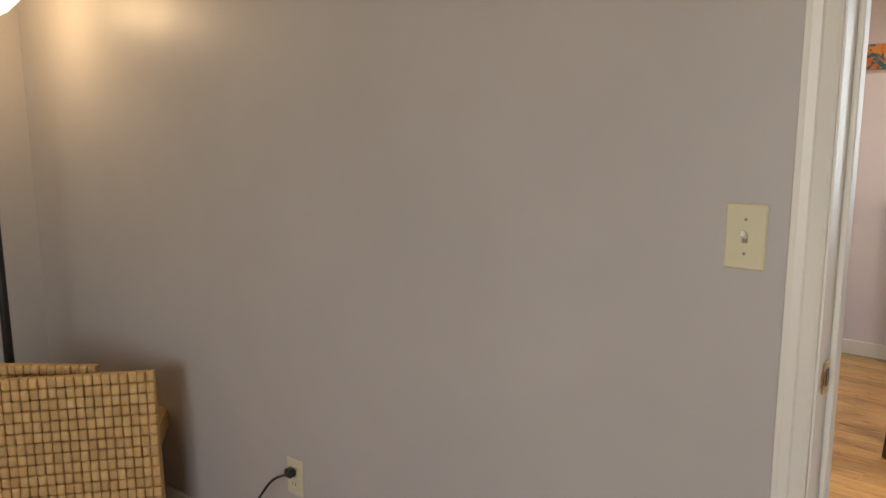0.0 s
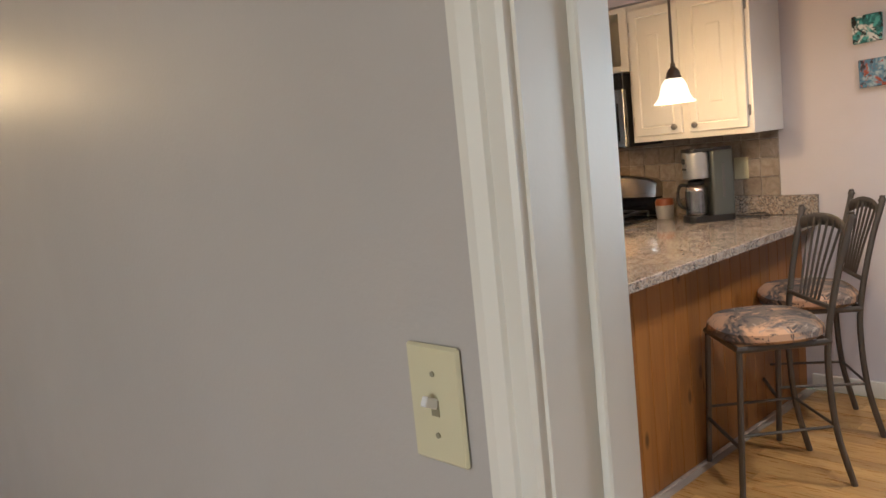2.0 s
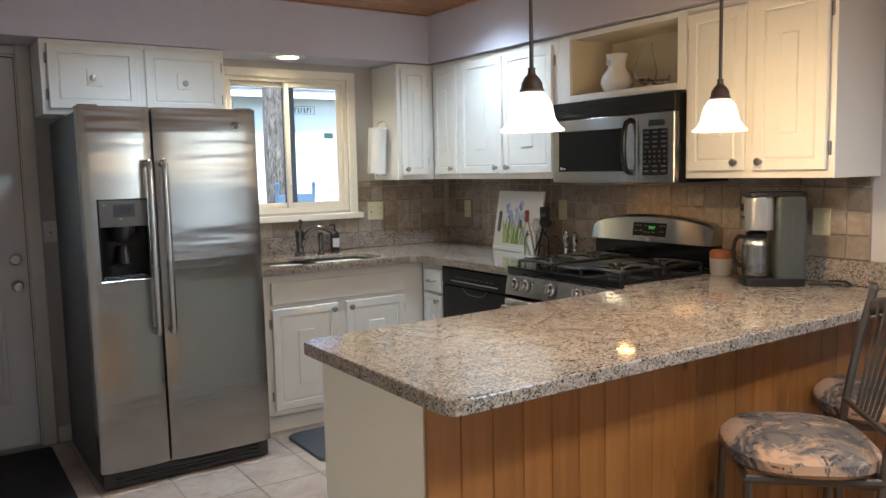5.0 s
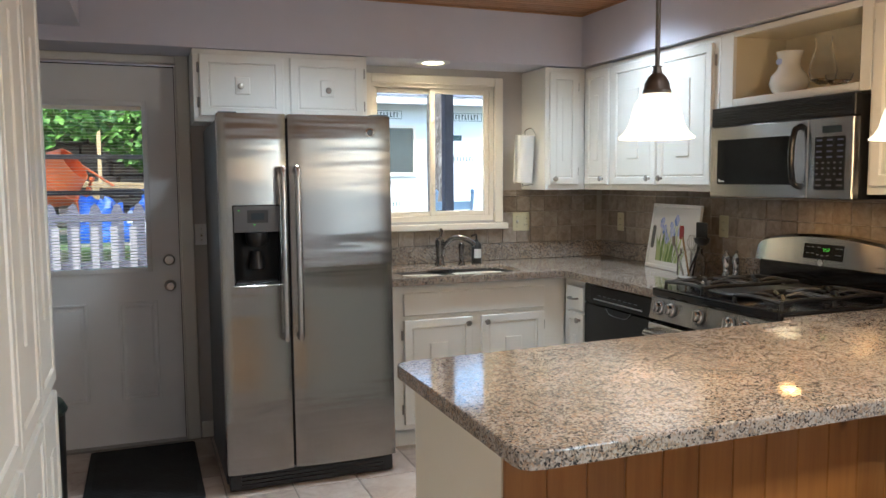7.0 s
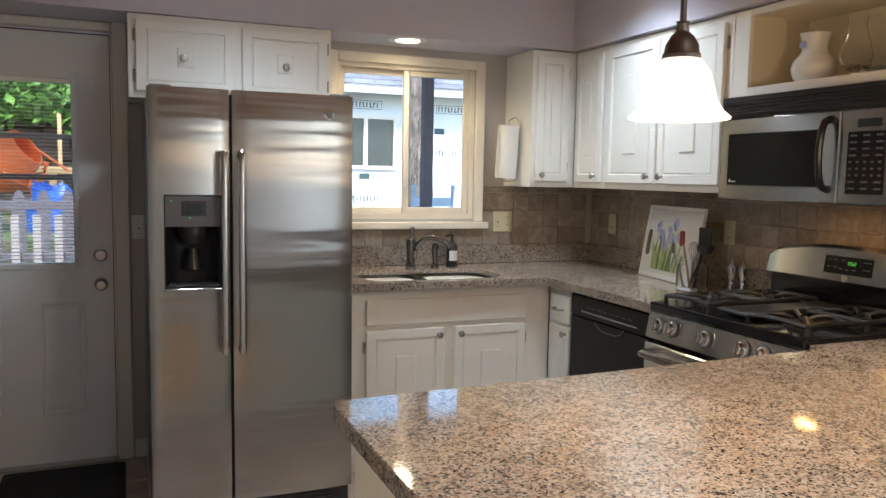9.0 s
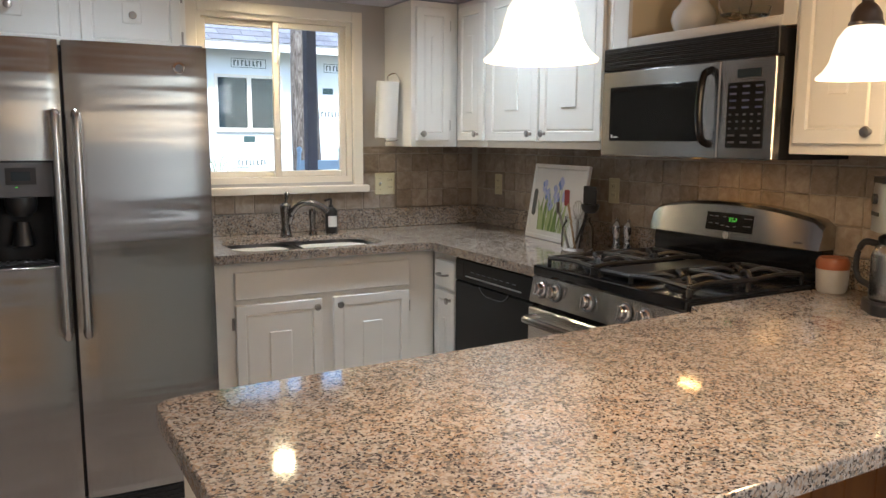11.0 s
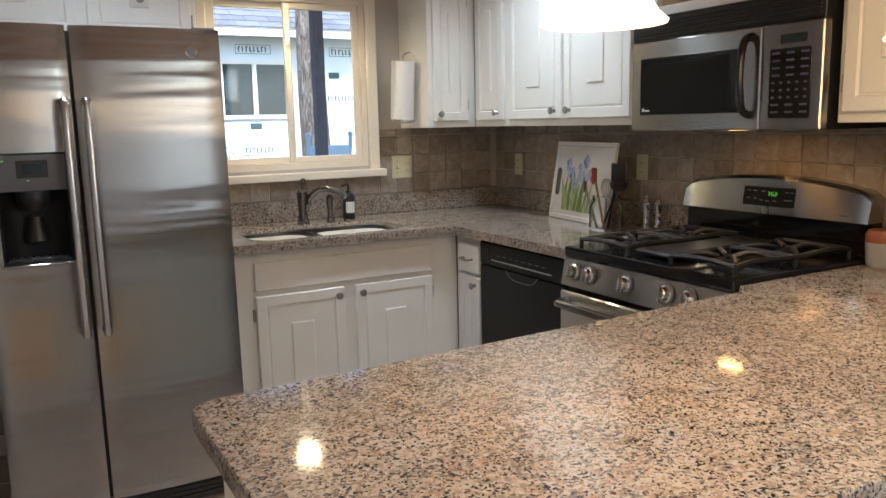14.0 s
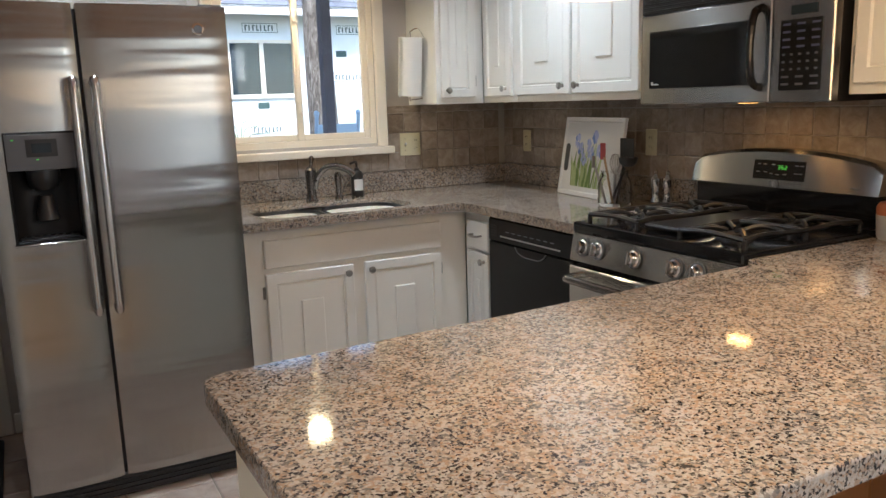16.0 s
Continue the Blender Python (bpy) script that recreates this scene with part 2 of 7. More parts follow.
def tile_mat(name, a, b_, c, rough, scale):
    m = mat(name, rough)
    n, l, b = nodes(m)
    info = n.new("ShaderNodeObjectInfo")
    tc = n.new("ShaderNodeTexCoord")
    off = n.new("ShaderNodeVectorMath")
    off.operation = "MULTIPLY_ADD"
    comb = n.new("ShaderNodeCombineXYZ")
    for i in range(3):
        l.new(info.outputs["Random"], comb.inputs[i])
    l.new(comb.outputs[0], off.inputs[0])
    off.inputs[1].default_value = (13, 17, 11)
    l.new(tc.outputs["Object"], off.inputs[2])
    f = noise_tex(m, off.outputs[0], scale, 5, 0.65, 0.6)
    col = ramp(m, f, (0.3, a), (0.5, b_), (0.7, c))
    tone = ramp(m, info.outputs["Random"], (0.0, (0.72, 0.70, 0.68)), (0.5, (0.9, 0.88, 0.86)), (1.0, (1, 1, 1)))
    set_in(m, "Base Color", mix(m, 1.0, col, tone, "MULTIPLY"))
    bump(m, noise_tex(m, off.outputs[0], scale * 5, 3), 0.25, 0.003)
    set_in(m, "Roughness", scaled(m, f, rough * 0.7, rough * 1.3))
    return m


SPLASH = tile_mat("travertine_tile", (0.25, 0.205, 0.165), (0.35, 0.295, 0.245), (0.45, 0.395, 0.34), 0.45, 22)
FLOORTILE = tile_mat("stone_floor_tile", (0.40, 0.30, 0.25), (0.56, 0.46, 0.40), (0.66, 0.58, 0.53), 0.4, 7)
GROUT = painted("grout", (0.46, 0.42, 0.37), 0.9, 0.1, 0.3, 200)
FLOORGROUT = painted("floor_grout", (0.34, 0.30, 0.26), 0.9, 0.1, 0.3, 200)
MAT = painted("mat_fibre", (0.022, 0.023, 0.026), 0.95, 0.25, 1.0, 260)
GREYMAT = painted("foam_mat", (0.075, 0.08, 0.09), 0.75, 0.12, 0.4, 260)


def patched(name, base, spots, scale=9.0, rough=0.85, weave=300):
    """A fabric or print with irregular patches of several colours."""
    m = mat(name, rough)
    v = coords(m)
    col = base
    for i, (c, lo, hi, s) in enumerate(spots):
        f = noise_tex(m, coords(m, rot=(i * 0.9, i * 0.5, i * 1.3)), scale * s, 5, 0.65, 0.9)
        col = mix(m, ramp(m, f, (lo, (0, 0, 0)), (hi, (1, 1, 1))), col, c)
    set_in(m, "Base Color", col)
    bump(m, noise_tex(m, v, weave, 2), 0.25, 0.003)
    return m


# peach patches are print plus warm pendant light put into the colour
STOOLFABRIC = patched("stool_fabric", (0.15, 0.115, 0.095), [((0.085, 0.075, 0.075), 0.50, 0.58, 0.8), ((0.52, 0.31, 0.19), 0.46, 0.54, 0.5), ((0.05, 0.045, 0.045), 0.56, 0.61, 2.6), ((0.30, 0.24, 0.20), 0.60, 0.64, 2.0)])
CHAIRFABRIC = patched("chair_fabric", (0.45, 0.46, 0.34), [((0.22, 0.25, 0.06), 0.46, 0.52, 1.2), ((0.16, 0.30, 0.28), 0.55, 0.6, 1.0), ((0.62, 0.62, 0.52), 0.58, 0.63, 1.7)], 12)
ART1 = patched("teal_white_canvas", (0.03, 0.16, 0.16), [((0.10, 0.42, 0.40), 0.47, 0.55, 1.4), ((0.72, 0.74, 0.72), 0.52, 0.57, 1.0), ((0.02, 0.02, 0.02), 0.56, 0.6, 1.6)], 14)
ART2 = patched("blue_ship_canvas", (0.10, 0.22, 0.32), [((0.40, 0.50, 0.55), 0.48, 0.58, 1.0), ((0.42, 0.10, 0.06), 0.56, 0.6, 1.2), ((0.05, 0.04, 0.05), 0.57, 0.62, 1.6)], 16)
ART3 = patched("sunset_canvas", (0.62, 0.28, 0.06), [((0.55, 0.14, 0.04), 0.48, 0.56, 0.9), ((0.03, 0.12, 0.14), 0.52, 0.55, 1.1), ((0.10, 0.30, 0.32), 0.6, 0.66, 1.0)], 12)
SEAGRASS = wood("seagrass", (0.78, 0.53, 0.24), (0.55, 0.34, 0.125), 2, 60, 0.7, False, 0.25)
SHINGLE = tile_mat("asphalt_shingle", (0.13, 0.14, 0.17), (0.19, 0.20, 0.24), (0.24, 0.25, 0.30), 0.9, 30)
WRAP = painted("house_wrap", (0.80, 0.82, 0.84), 0.6, 0.04, 0.3, 12)
WRAPINK = mat("wrap_print", 0.6, colour=(0.05, 0.09, 0.09))
STONE = tile_mat("field_stone", (0.10, 0.075, 0.065), (0.17, 0.13, 0.115), (0.26, 0.20, 0.17), 0.9, 9)
GROUND = patched("yard_ground", (0.16, 0.13, 0.10), [((0.07, 0.11, 0.03), 0.45, 0.55, 0.2), ((0.22, 0.19, 0.15), 0.55, 0.65, 0.5)], 3, 0.95, 40)
LEAF = patched("leaves", (0.07, 0.16, 0.02), [((0.14, 0.27, 0.04), 0.45, 0.6, 1.0)], 6, 0.6, 60)
DECKGREY = painted("weathered_deck_paint", (0.30, 0.27, 0.27), 0.8, 0.15, 0.3, 30)
POSTDARK = painted("porch_post_paint", (0.10, 0.09, 0.11), 0.7, 0.1, 0.2, 30)
ORANGE = painted("orange_paint", (0.9, 0.19, 0.05), 0.45, 0.08, 0.1, 40)
TARP = painted("blue_tarp", (0.02, 0.09, 0.42), 0.5, 0.2, 0.6, 20)
LUMBER = wood("lumber", (0.62, 0.45, 0.25), (0.42, 0.27, 0.12), 0, 12, 0.7)
PALEBLUE = painted("pale_blue_paint", (0.42, 0.55, 0.70), 0.5, 0.05, 0.1, 40)
WHITEPAINT = painted("white_paint", (0.78, 0.79, 0.80), 0.5, 0.04, 0.1, 40)
BRICKRED = tile_mat("red_brick", (0.20, 0.07, 0.05), (0.28, 0.11, 0.08), (0.34, 0.16, 0.12), 0.9, 20)


def bark():
    m = mat("bark", 0.95)
    v = coords(m, (34, 34, 7))
    f = noise_tex(m, v, 1.0, 6, 0.7, 1.2)
    set_in(m, "Base Color", ramp(m, f, (0.35, (0.04, 0.033, 0.03)), (0.52, (0.20, 0.17, 0.15)), (0.68, (0.40, 0.37, 0.34))))
    bump(m, f, 1.0, 0.04)
    return m


BARK = bark()


# ---------- mesh helpers ----------
def finish(bm, name, material, smooth=False):
    me = bpy.data.meshes.new(name)
    bmesh.ops.recalc_face_normals(bm, faces=bm.faces)
    bm.to_mesh(me)
    bm.free()
    for mt in (material if isinstance(material, (list, tuple)) else [material]):
        me.materials.append(mt)
    if smooth:
        me.polygons.foreach_set("use_smooth", [True] * len(me.polygons))
        me.set_sharp_from_angle(angle=radians(35))
    return me


def part(name, bm, material, parent=None, label="", smooth=False, at=None):
    ob = new(name, finish(bm, name, material, smooth))
    if parent is not None:
        ob.parent = parent
    if at is not None:
        ob.matrix_basis = at
    if label:
        ob["label"] = label
    return ob


def thing(name, m, label, category, group="", kind=""):
    ob = new(name)
    ob.empty_display_size = 0.05
    ob.matrix_basis = m
    return tagged(ob, label, category, group, kind)


def box(x0, y0, z0, x1, y1, z1, bev=0.0, bm=None, seg=1):
    bm = bm or bmesh.new()
    m = Matrix.Translation(((x0 + x1) / 2, (y0 + y1) / 2, (z0 + z1) / 2)) @ Matrix.Diagonal((abs(x1 - x0), abs(y1 - y0), abs(z1 - z0), 1))
    made = bmesh.ops.create_cube(bm, size=1, matrix=m)["verts"]
    if bev:
        edges = {e for v in made for e in v.link_edges}
        bmesh.ops.bevel(bm, geom=list(edges), offset=bev, segments=seg, profile=0.6, affect="EDGES")
    return bm


def lathe(profile, n=24, centre=(0, 0, 0), bm=None):
    """Turns (radius, height) pairs about the z axis."""
    bm = bm or bmesh.new()
    rings = []
    for r, z in profile:
        if r < 1e-5:
            rings.append([bm.verts.new((centre[0], centre[1], centre[2] + z))])
        else:
            rings.append([bm.verts.new((centre[0] + r * math.cos(2 * math.pi * i / n), centre[1] + r * math.sin(2 * math.pi * i / n), centre[2] + z)) for i in range(n)])
    for a, b in zip(rings, rings[1:]):
        for i in range(n):
            j = (i + 1) % n
            q = [a[i % len(a)], a[j % len(a)], b[j % len(b)], b[i % len(b)]]
            q = list(dict.fromkeys(q))
            if len(q) > 2:
                bm.faces.new(q)
    return bm


def tube(points, radius, n=10, bm=None, radii=None, flat=1.0, up=(0, 0, 1)):
    """A round bar along the points, closed at its ends."""
    bm = bm or bmesh.new()
    pts = [Vector(p) for p in points]
    rings = []
    for i, p in enumerate(pts):
        d = (pts[min(i + 1, len(pts) - 1)] - pts[max(i - 1, 0)]).normalized()
        ref = Vector(up) if abs(d.dot(Vector(up))) < 0.95 else Vector((1, 0, 0))
        s = d.cross(ref).normalized()
        u = s.cross(d)
        r = radii[i] if radii else radius
        rings.append([bm.verts.new(p + s * r * math.cos(2 * math.pi * k / n) + u * r * flat * math.sin(2 * math.pi * k / n)) for k in range(n)])
    for a, b in zip(rings, rings[1:]):
        for k in range(n):
            bm.faces.new((a[k], a[(k + 1) % n], b[(k + 1) % n], b[k]))
    bm.faces.new(rings[0][::-1]), bm.faces.new(rings[-1])
    return bm


def smooth_line(points, per=6):
    """A smooth curve through the points."""
    p = [Vector(q) for q in points]
    p = [2 * p[0] - p[1], *p, 2 * p[-1] - p[-2]]
    out = []
    for a, b, c, d in zip(p, p[1:], p[2:], p[3:]):
        for i in range(per):
            t = i / per
            out.append(0.5 * (2 * b + (c - a) * t + (2 * a - 5 * b + 4 * c - d) * t * t + (3 * b - a - 3 * c + d) * t ** 3))
    return out + [p[-2]]


def plate(outline, z0, z1, bev=0.0, seg=2, bm=None):
    """A slab from a plan outline."""
    bm = bm or bmesh.new()
    low = [bm.verts.new((x, y, z0)) for x, y in outline]
    high = [bm.verts.new((x, y, z1)) for x, y in outline]
    n = len(outline)
    bm.faces.new(low[::-1])
    top = bm.faces.new(high)
    for i in range(n):
        bm.faces.new((low[i], low[(i + 1) % n], high[(i + 1) % n], high[i]))
    if bev:
        bmesh.ops.bevel(bm, geom=list(top.edges), offset=bev, segments=seg, profile=0.5, affect="EDGES")
    return bm


def rounded(x0, y0, x1, y1, r, n=6):
    out = []
    for cx, cy, a in ((x1 - r, y1 - r, 0), (x0 + r, y1 - r, 90), (x0 + r, y0 + r, 180), (x1 - r, y0 + r, 270)):
        out += [(cx + r * math.cos(radians(a + 90 * i / n)), cy + r * math.sin(radians(a + 90 * i / n))) for i in range(n + 1)]
    return out


FACE_X = -90  # turn for things that face -x


# ---------- the large structure ----------
NORTH, EAST, CEIL = 4.73, 4.55, 2.38
PART0, PART1 = 1.0, 1.12
SOUTH, WEST = -2.6, -2.8


def structure(name, bm, material, label, category="wall"):
    return tagged(part(name, bm, material), label, category, kind="structure")


# outer wall with the back door and the window
bm = bmesh.new()
DX0, DX1, DZ = 1.095, 1.905, 2.03
WX0, WX1, WZ0, WZ1 = 2.975, 3.765, 1.165, 1.985
for x0, x1, z0, z1 in ((0.9, DX0, 0, 2.5), (DX0, DX1, DZ, 2.5), (DX1, WX0, 0, 2.5), (WX0, WX1, 0, WZ0), (WX0, WX1, WZ1, 2.5), (WX1, EAST + 0.15, 0, 2.5)):
    box(x0, NORTH, z0, x1, NORTH + 0.16, z1, bm=bm)
structure("wall_north", bm, WALL, "grey-lilac painted wall with back door and sliding window")
bm = bmesh.new()
# opening for the added dining fill lamp, out of view
EW0, EW1, EWZ0, EWZ1 = -2.4, -0.6, 0.8, 2.1
for y0, y1, z0, z1 in ((SOUTH, EW0, 0, 2.5), (EW0, EW1, 0, EWZ0), (EW0, EW1, EWZ1, 2.5), (EW1, NORTH, 0, 2.5)):
    box(EAST, y0, z0, EAST + 0.15, y1, z1, bm=bm)
structure("wall_east", bm, DINING, "pale lilac painted wall of kitchen and dining area")
bm = bmesh.new()
YJ0, YJ1 = -0.335, 0.496
box(PART0, YJ1 + 0.018, 0, PART1, NORTH, 2.5, bm=bm)
box(PART0, YJ0 - 0.018, 2.055, PART1, YJ1 + 0.018, 2.5, bm=bm)
box(PART0, SOUTH, 0, PART1, YJ0 - 0.018, 2.5, bm=bm)
structure("wall_partition", bm, WALL, "taupe-grey painted partition wall with doorway")
structure("wall_south", box(PART1, SOUTH - 0.15, 0, EAST + 0.15, SOUTH, 2.5), DINING, "pale painted dining room end wall")
bm = bmesh.new()
for y0, y1, z0, z1 in ((SOUTH, -1.2, 0, 2.5), (-1.2, 1.0, 0, 0.8), (-1.2, 1.0, 2.1, 2.5), (1.0, 3.67, 0, 2.5)):
    box(WEST - 0.15, y0, z0, WEST, y1, z1, bm=bm)
structure("wall_west", bm, WALL, "taupe-grey painted living room wall with window")
structure("wall_living_north", box(WEST - 0.15, 3.52, 0, PART0, 3.67, 2.5), WALL, "taupe-grey painted living room end wall")
structure("wall_living_south", box(WEST - 0.15, SOUTH - 0.15, 0, PART1, SOUTH, 2.5), WALL, "taupe-grey painted living room wall")
structure("ceiling_living", box(WEST - 0.15, SOUTH - 0.15, CEIL + 0.02, PART1, 3.67, CEIL + 0.12), PLASTER, "plain white plaster ceiling of the living room", "ceiling")

# beadboard ceiling in one mesh
bm = bmesh.new()
box(PART0, SOUTH - 0.15, CEIL + 0.02, EAST + 0.15, NORTH + 0.16, CEIL + 0.12, bm=bm)
yy, pitch = SOUTH, 0.042
while yy < NORTH:
    x = PART1 - random.random() * 1.5
    while x < EAST:
        run = random.uniform(1.8, 3.2)
        a, b = max(x, PART1), min(x + run - 0.002, EAST)
        if b > a + 0.02:
            v = [bm.verts.new(p) for p in ((a, yy + 0.002, CEIL + 0.012), (b, yy + 0.002, CEIL + 0.012), (b, yy + 0.006, CEIL), (a, yy + 0.006, CEIL),
                                           (b, yy + pitch - 0.006, CEIL), (a, yy + pitch - 0.006, CEIL), (b, yy + pitch - 0.002, CEIL + 0.012), (a, yy + pitch - 0.002, CEIL + 0.012))]
            for f in ((0, 1, 2, 3), (3, 2, 4, 5), (5, 4, 6, 7)):
                bm.faces.new([v[i] for i in f])
        x += run
    yy += pitch
structure("ceiling", bm, BEAD, "tongue-and-groove wooden beadboard ceiling", "ceiling")

# dropped soffits
SOFY, SOFX, SOFZ = 4.41, 4.19, 2.078
structure("soffit_north", box(PART1, SOFY, SOFZ, EAST, NORTH, CEIL - 0.001), LILAC, "lilac painted soffit over cabinets and window", "soffit")
structure("soffit_east", box(SOFX, 1.775, SOFZ, EAST, SOFY - 0.001, CEIL - 0.001), LILAC, "lilac painted soffit over wall cabinets", "soffit")
structure("soffit_pantry", box(PART1, 2.96, 2.075, 1.50, 4.0, CEIL - 0.001), LILAC, "lilac painted bulkhead over tall pantry", "soffit")
bm = box(PART1, SOFY - 0.012, CEIL - 0.012, SOFX, SOFY - 0.001, CEIL - 0.001, 0.003)
structure("trim_ceiling_north", bm, BEAD, "thin stained wooden trim along the ceiling", "trim")
structure("trim_ceiling_east", box(SOFX - 0.012, 1.775, CEIL - 0.012, SOFX - 0.001, SOFY - 0.014, CEIL - 0.001, 0.003), BEAD, "thin stained wooden trim along the ceiling", "trim")

# floors: bedding below, pieces last in the file
floor_kitchen = structure("floor_kitchen", box(PART0, 1.66, -0.1, EAST, NORTH, -0.004), FLOORGROUT, "stone-look square tiles with grey grout", "floor")
floor_dining = structure("floor_dining", box(PART0, SOUTH, -0.1, EAST, 1.659, -0.004), OAK, "honey oak strip floor with satin finish", "floor")
structure("floor_living", box(WEST, SOUTH, -0.1, PART0 - 0.001, 3.52, 0), OAK, "honey oak floor of the living room", "floor")


def baseboard(name, x0, y0, x1, y1, h=0.09):
    bm = box(x0, y0, 0.001, x1, y1, h, 0.004)
    return structure(name, bm, TRIM, "white painted wooden baseboard", "baseboard")


baseboard("baseboard_east", EAST - 0.014, SOUTH, EAST, 1.68, 0.085)
baseboard("baseboard_partition", PART0 - 0.014, 0.556, PART0, 3.5)
baseboard("baseboard_living", WEST, 3.506, PART0 - 0.016, 3.52)
baseboard("baseboard_north", 1.98, NORTH - 0.014, 2.05, NORTH)

# doorway lining and casings
bm = box(PART0 - 0.002, YJ1, 0, PART1 + 0.002, YJ1 + 0.018, 2.055)
box(PART0 - 0.002, YJ0 - 0.018, 0, PART1 + 0.002, YJ0, 2.055, bm=bm)
box(PART0 - 0.002, YJ0, 2.037, PART1 + 0.002, YJ1, 2.055, bm=bm)
box(1.062, YJ1 - 0.011, 0, 1.096, YJ1, 2.037, 0.002, bm=bm)
box(1.062, YJ0, 0, 1.096, YJ0 + 0.011, 2.037, 0.002, bm=bm)
structure("trim_doorway_jamb", bm, TRIM, "white painted wooden door jamb with stop", "door jamb")


def casing_side(name, x, y, out, side, thick=1.0, wide=1.0):
    """One upright casing board with a stepped face; out: the way it stands off the wall, side: the way to its outer edge."""
    bm = bmesh.new()
    prof = ((0, 0), (0, 0.011), (0.006, 0.014), (0.030, 0.011), (0.034, 0.015), (0.050, 0.019), (0.062, 0.019), (0.064, 0.016), (0.064, 0))
    lo = [bm.verts.new((x + out * d * thick, y + side * w * wide, 0)) for w, d in prof]
    hi = [bm.verts.new((x + out * d * thick, y + side * w * wide, 2.11)) for w, d in prof]
    for i in range(len(prof) - 1):
        bm.faces.new((lo[i], lo[i + 1], hi[i + 1], hi[i]))
    bm.faces.new(lo), bm.faces.new(hi)
    return structure(name, bm, TRIM, "white painted moulded door casing", "casing")


casing_side("trim_casing_a", PART0, YJ1 + 0.004, -1, 1, 1.0, 0.86)
casing_side("trim_casing_b", PART0, YJ0 - 0.004, -1, -1)
casing_side("trim_casing_c", PART1, YJ1 + 0.004, 1, 1)
casing_side("trim_casing_d", PART1, YJ0 - 0.004, 1, -1)
bm = box(PART0 - 0.017, YJ0 - 0.004, 2.047, PART0, YJ1 + 0.004, 2.109, 0.003)
box(PART1, YJ0 - 0.004, 2.047, PART1 + 0.017, YJ1 + 0.004, 2.109, 0.003, bm=bm)
structure("trim_casing_head", bm, TRIM, "white painted door head casing", "casing")

strike = thing("strike_plate", pose(1.04, YJ1, 0.92), "worn brass strike plate let into the white jamb", "strike plate")
bm = box(-0.013, -0.003, 0.0, 0.018, -0.0005, 0.058, 0.0008)
part("plate", bm, BRASS, strike)
part("recess", box(-0.004, -0.0042, 0.014, 0.010, -0.0031, 0.044), BLACK, strike, "dark latch hole")
part("lip", tube([(-0.013, -0.002, 0.014), (-0.02, 0.0, 0.02), (-0.02, 0.0, 0.04), (-0.013, -0.002, 0.046)], 0.003, 6), BRASS, strike)


# ---------- cabinets ----------
def door_panel(w, h, t=0.019, rail=0.052, centre=True, slab=False):
    """A cabinet door from (0, 0) to (w, h), its back at y = 0, facing -y: routed frame and a small raised centre block."""
    bm = box(0, -t, 0, w, 0, h, 0.004)
    if slab:
        return bm
    face = min(bm.faces, key=lambda f: f.calc_center_median().y)
    r = min(rail, w * 0.26, h * 0.3)
    bmesh.ops.inset_individual(bm, faces=[face], thickness=r, depth=0)
    bmesh.ops.inset_individual(bm, faces=[face], thickness=0.006, depth=-0.009)
    bmesh.ops.inset_individual(bm, faces=[face], thickness=0.012, depth=0.005)
    if centre:
        iw, ih = w - 2 * r - 0.03, h - 2 * r - 0.03
        cw, ch = min(0.10, iw * 0.42), ih * 0.72 if h > w else ih * 0.5
        if h <= w:
            cw = 0.075
        box(w / 2 - cw / 2, -t - 0.0022, h / 2 - ch / 2, w / 2 + cw / 2, -t + 0.006, h / 2 + ch / 2, 0.0035, bm=bm)
    return bm


def knob(parent, x, y, z, r=0.016):
    """A round knob standing off towards -y."""
    prof = [(0.0, 0), (0.009, 0), (0.0065, 0.005), (0.0055, 0.013), (r * 0.85, 0.017), (r, 0.021), (r * 0.85, 0.026), (r * 0.35, 0.028), (0, 0.0285)]
    bm = lathe(prof, 16)
    bmesh.ops.rotate(bm, verts=bm.verts, matrix=Matrix.Rotation(radians(90), 3, "X"))
    bmesh.ops.translate(bm, verts=bm.verts, vec=(x, y, z))
    return part("knob", bm, NICKEL, parent, "round satin nickel knob", True)


def hinge(parent, x, y, z):
    bm = box(x - 0.006, y - 0.004, z - 0.026, x + 0.006, y, z + 0.026, 0.0015)
    tube([(x, y - 0.005, z - 0.024), (x, y - 0.005, z + 0.024)], 0.0042, 8, bm=bm)
    return part("hinge", bm, NICKEL, parent, "small exposed nickel hinge")


def cabinet(name, m, w, d, h, doors, label, group, mat_=None, base=None):
    """A cabinet unit; local x along its face, face frame at y = 0 facing -y, body behind it. doors: (x0, z0, x1, z1, knob x or None, knob z, hinge side, slab)."""
    mat_ = mat_ or CABINET
    c = thing(name, m, label, "cabinet", group)
    part("body", box(0, 0, base or 0, w, d, h, 0.002), mat_, c)
    if base:
        part("toe_kick", box(0.0, 0.06, 0.0, w, d, base - 0.001), mat_, c, "recessed cream toe kick")
    for x0, z0, x1, z1, kx, kz, side, slab in doors:
        bm = door_panel(x1 - x0, z1 - z0, slab=slab)
        bmesh.ops.translate(bm, verts=bm.verts, vec=(x0, -0.0015, z0))
        dr = part("drawer_front" if slab else "door", bm, mat_, c)
        if kx is not None:
            knob(dr, kx, -0.02, kz)
        if side:
            hx = x0 - 0.006 if side < 0 else x1 + 0.006
            hh = z1 - z0
            hinge(dr, hx, 0.0, z0 + min(0.08, hh * 0.22))
            hinge(dr, hx, 0.0, z1 - min(0.08, hh * 0.22))
    return c


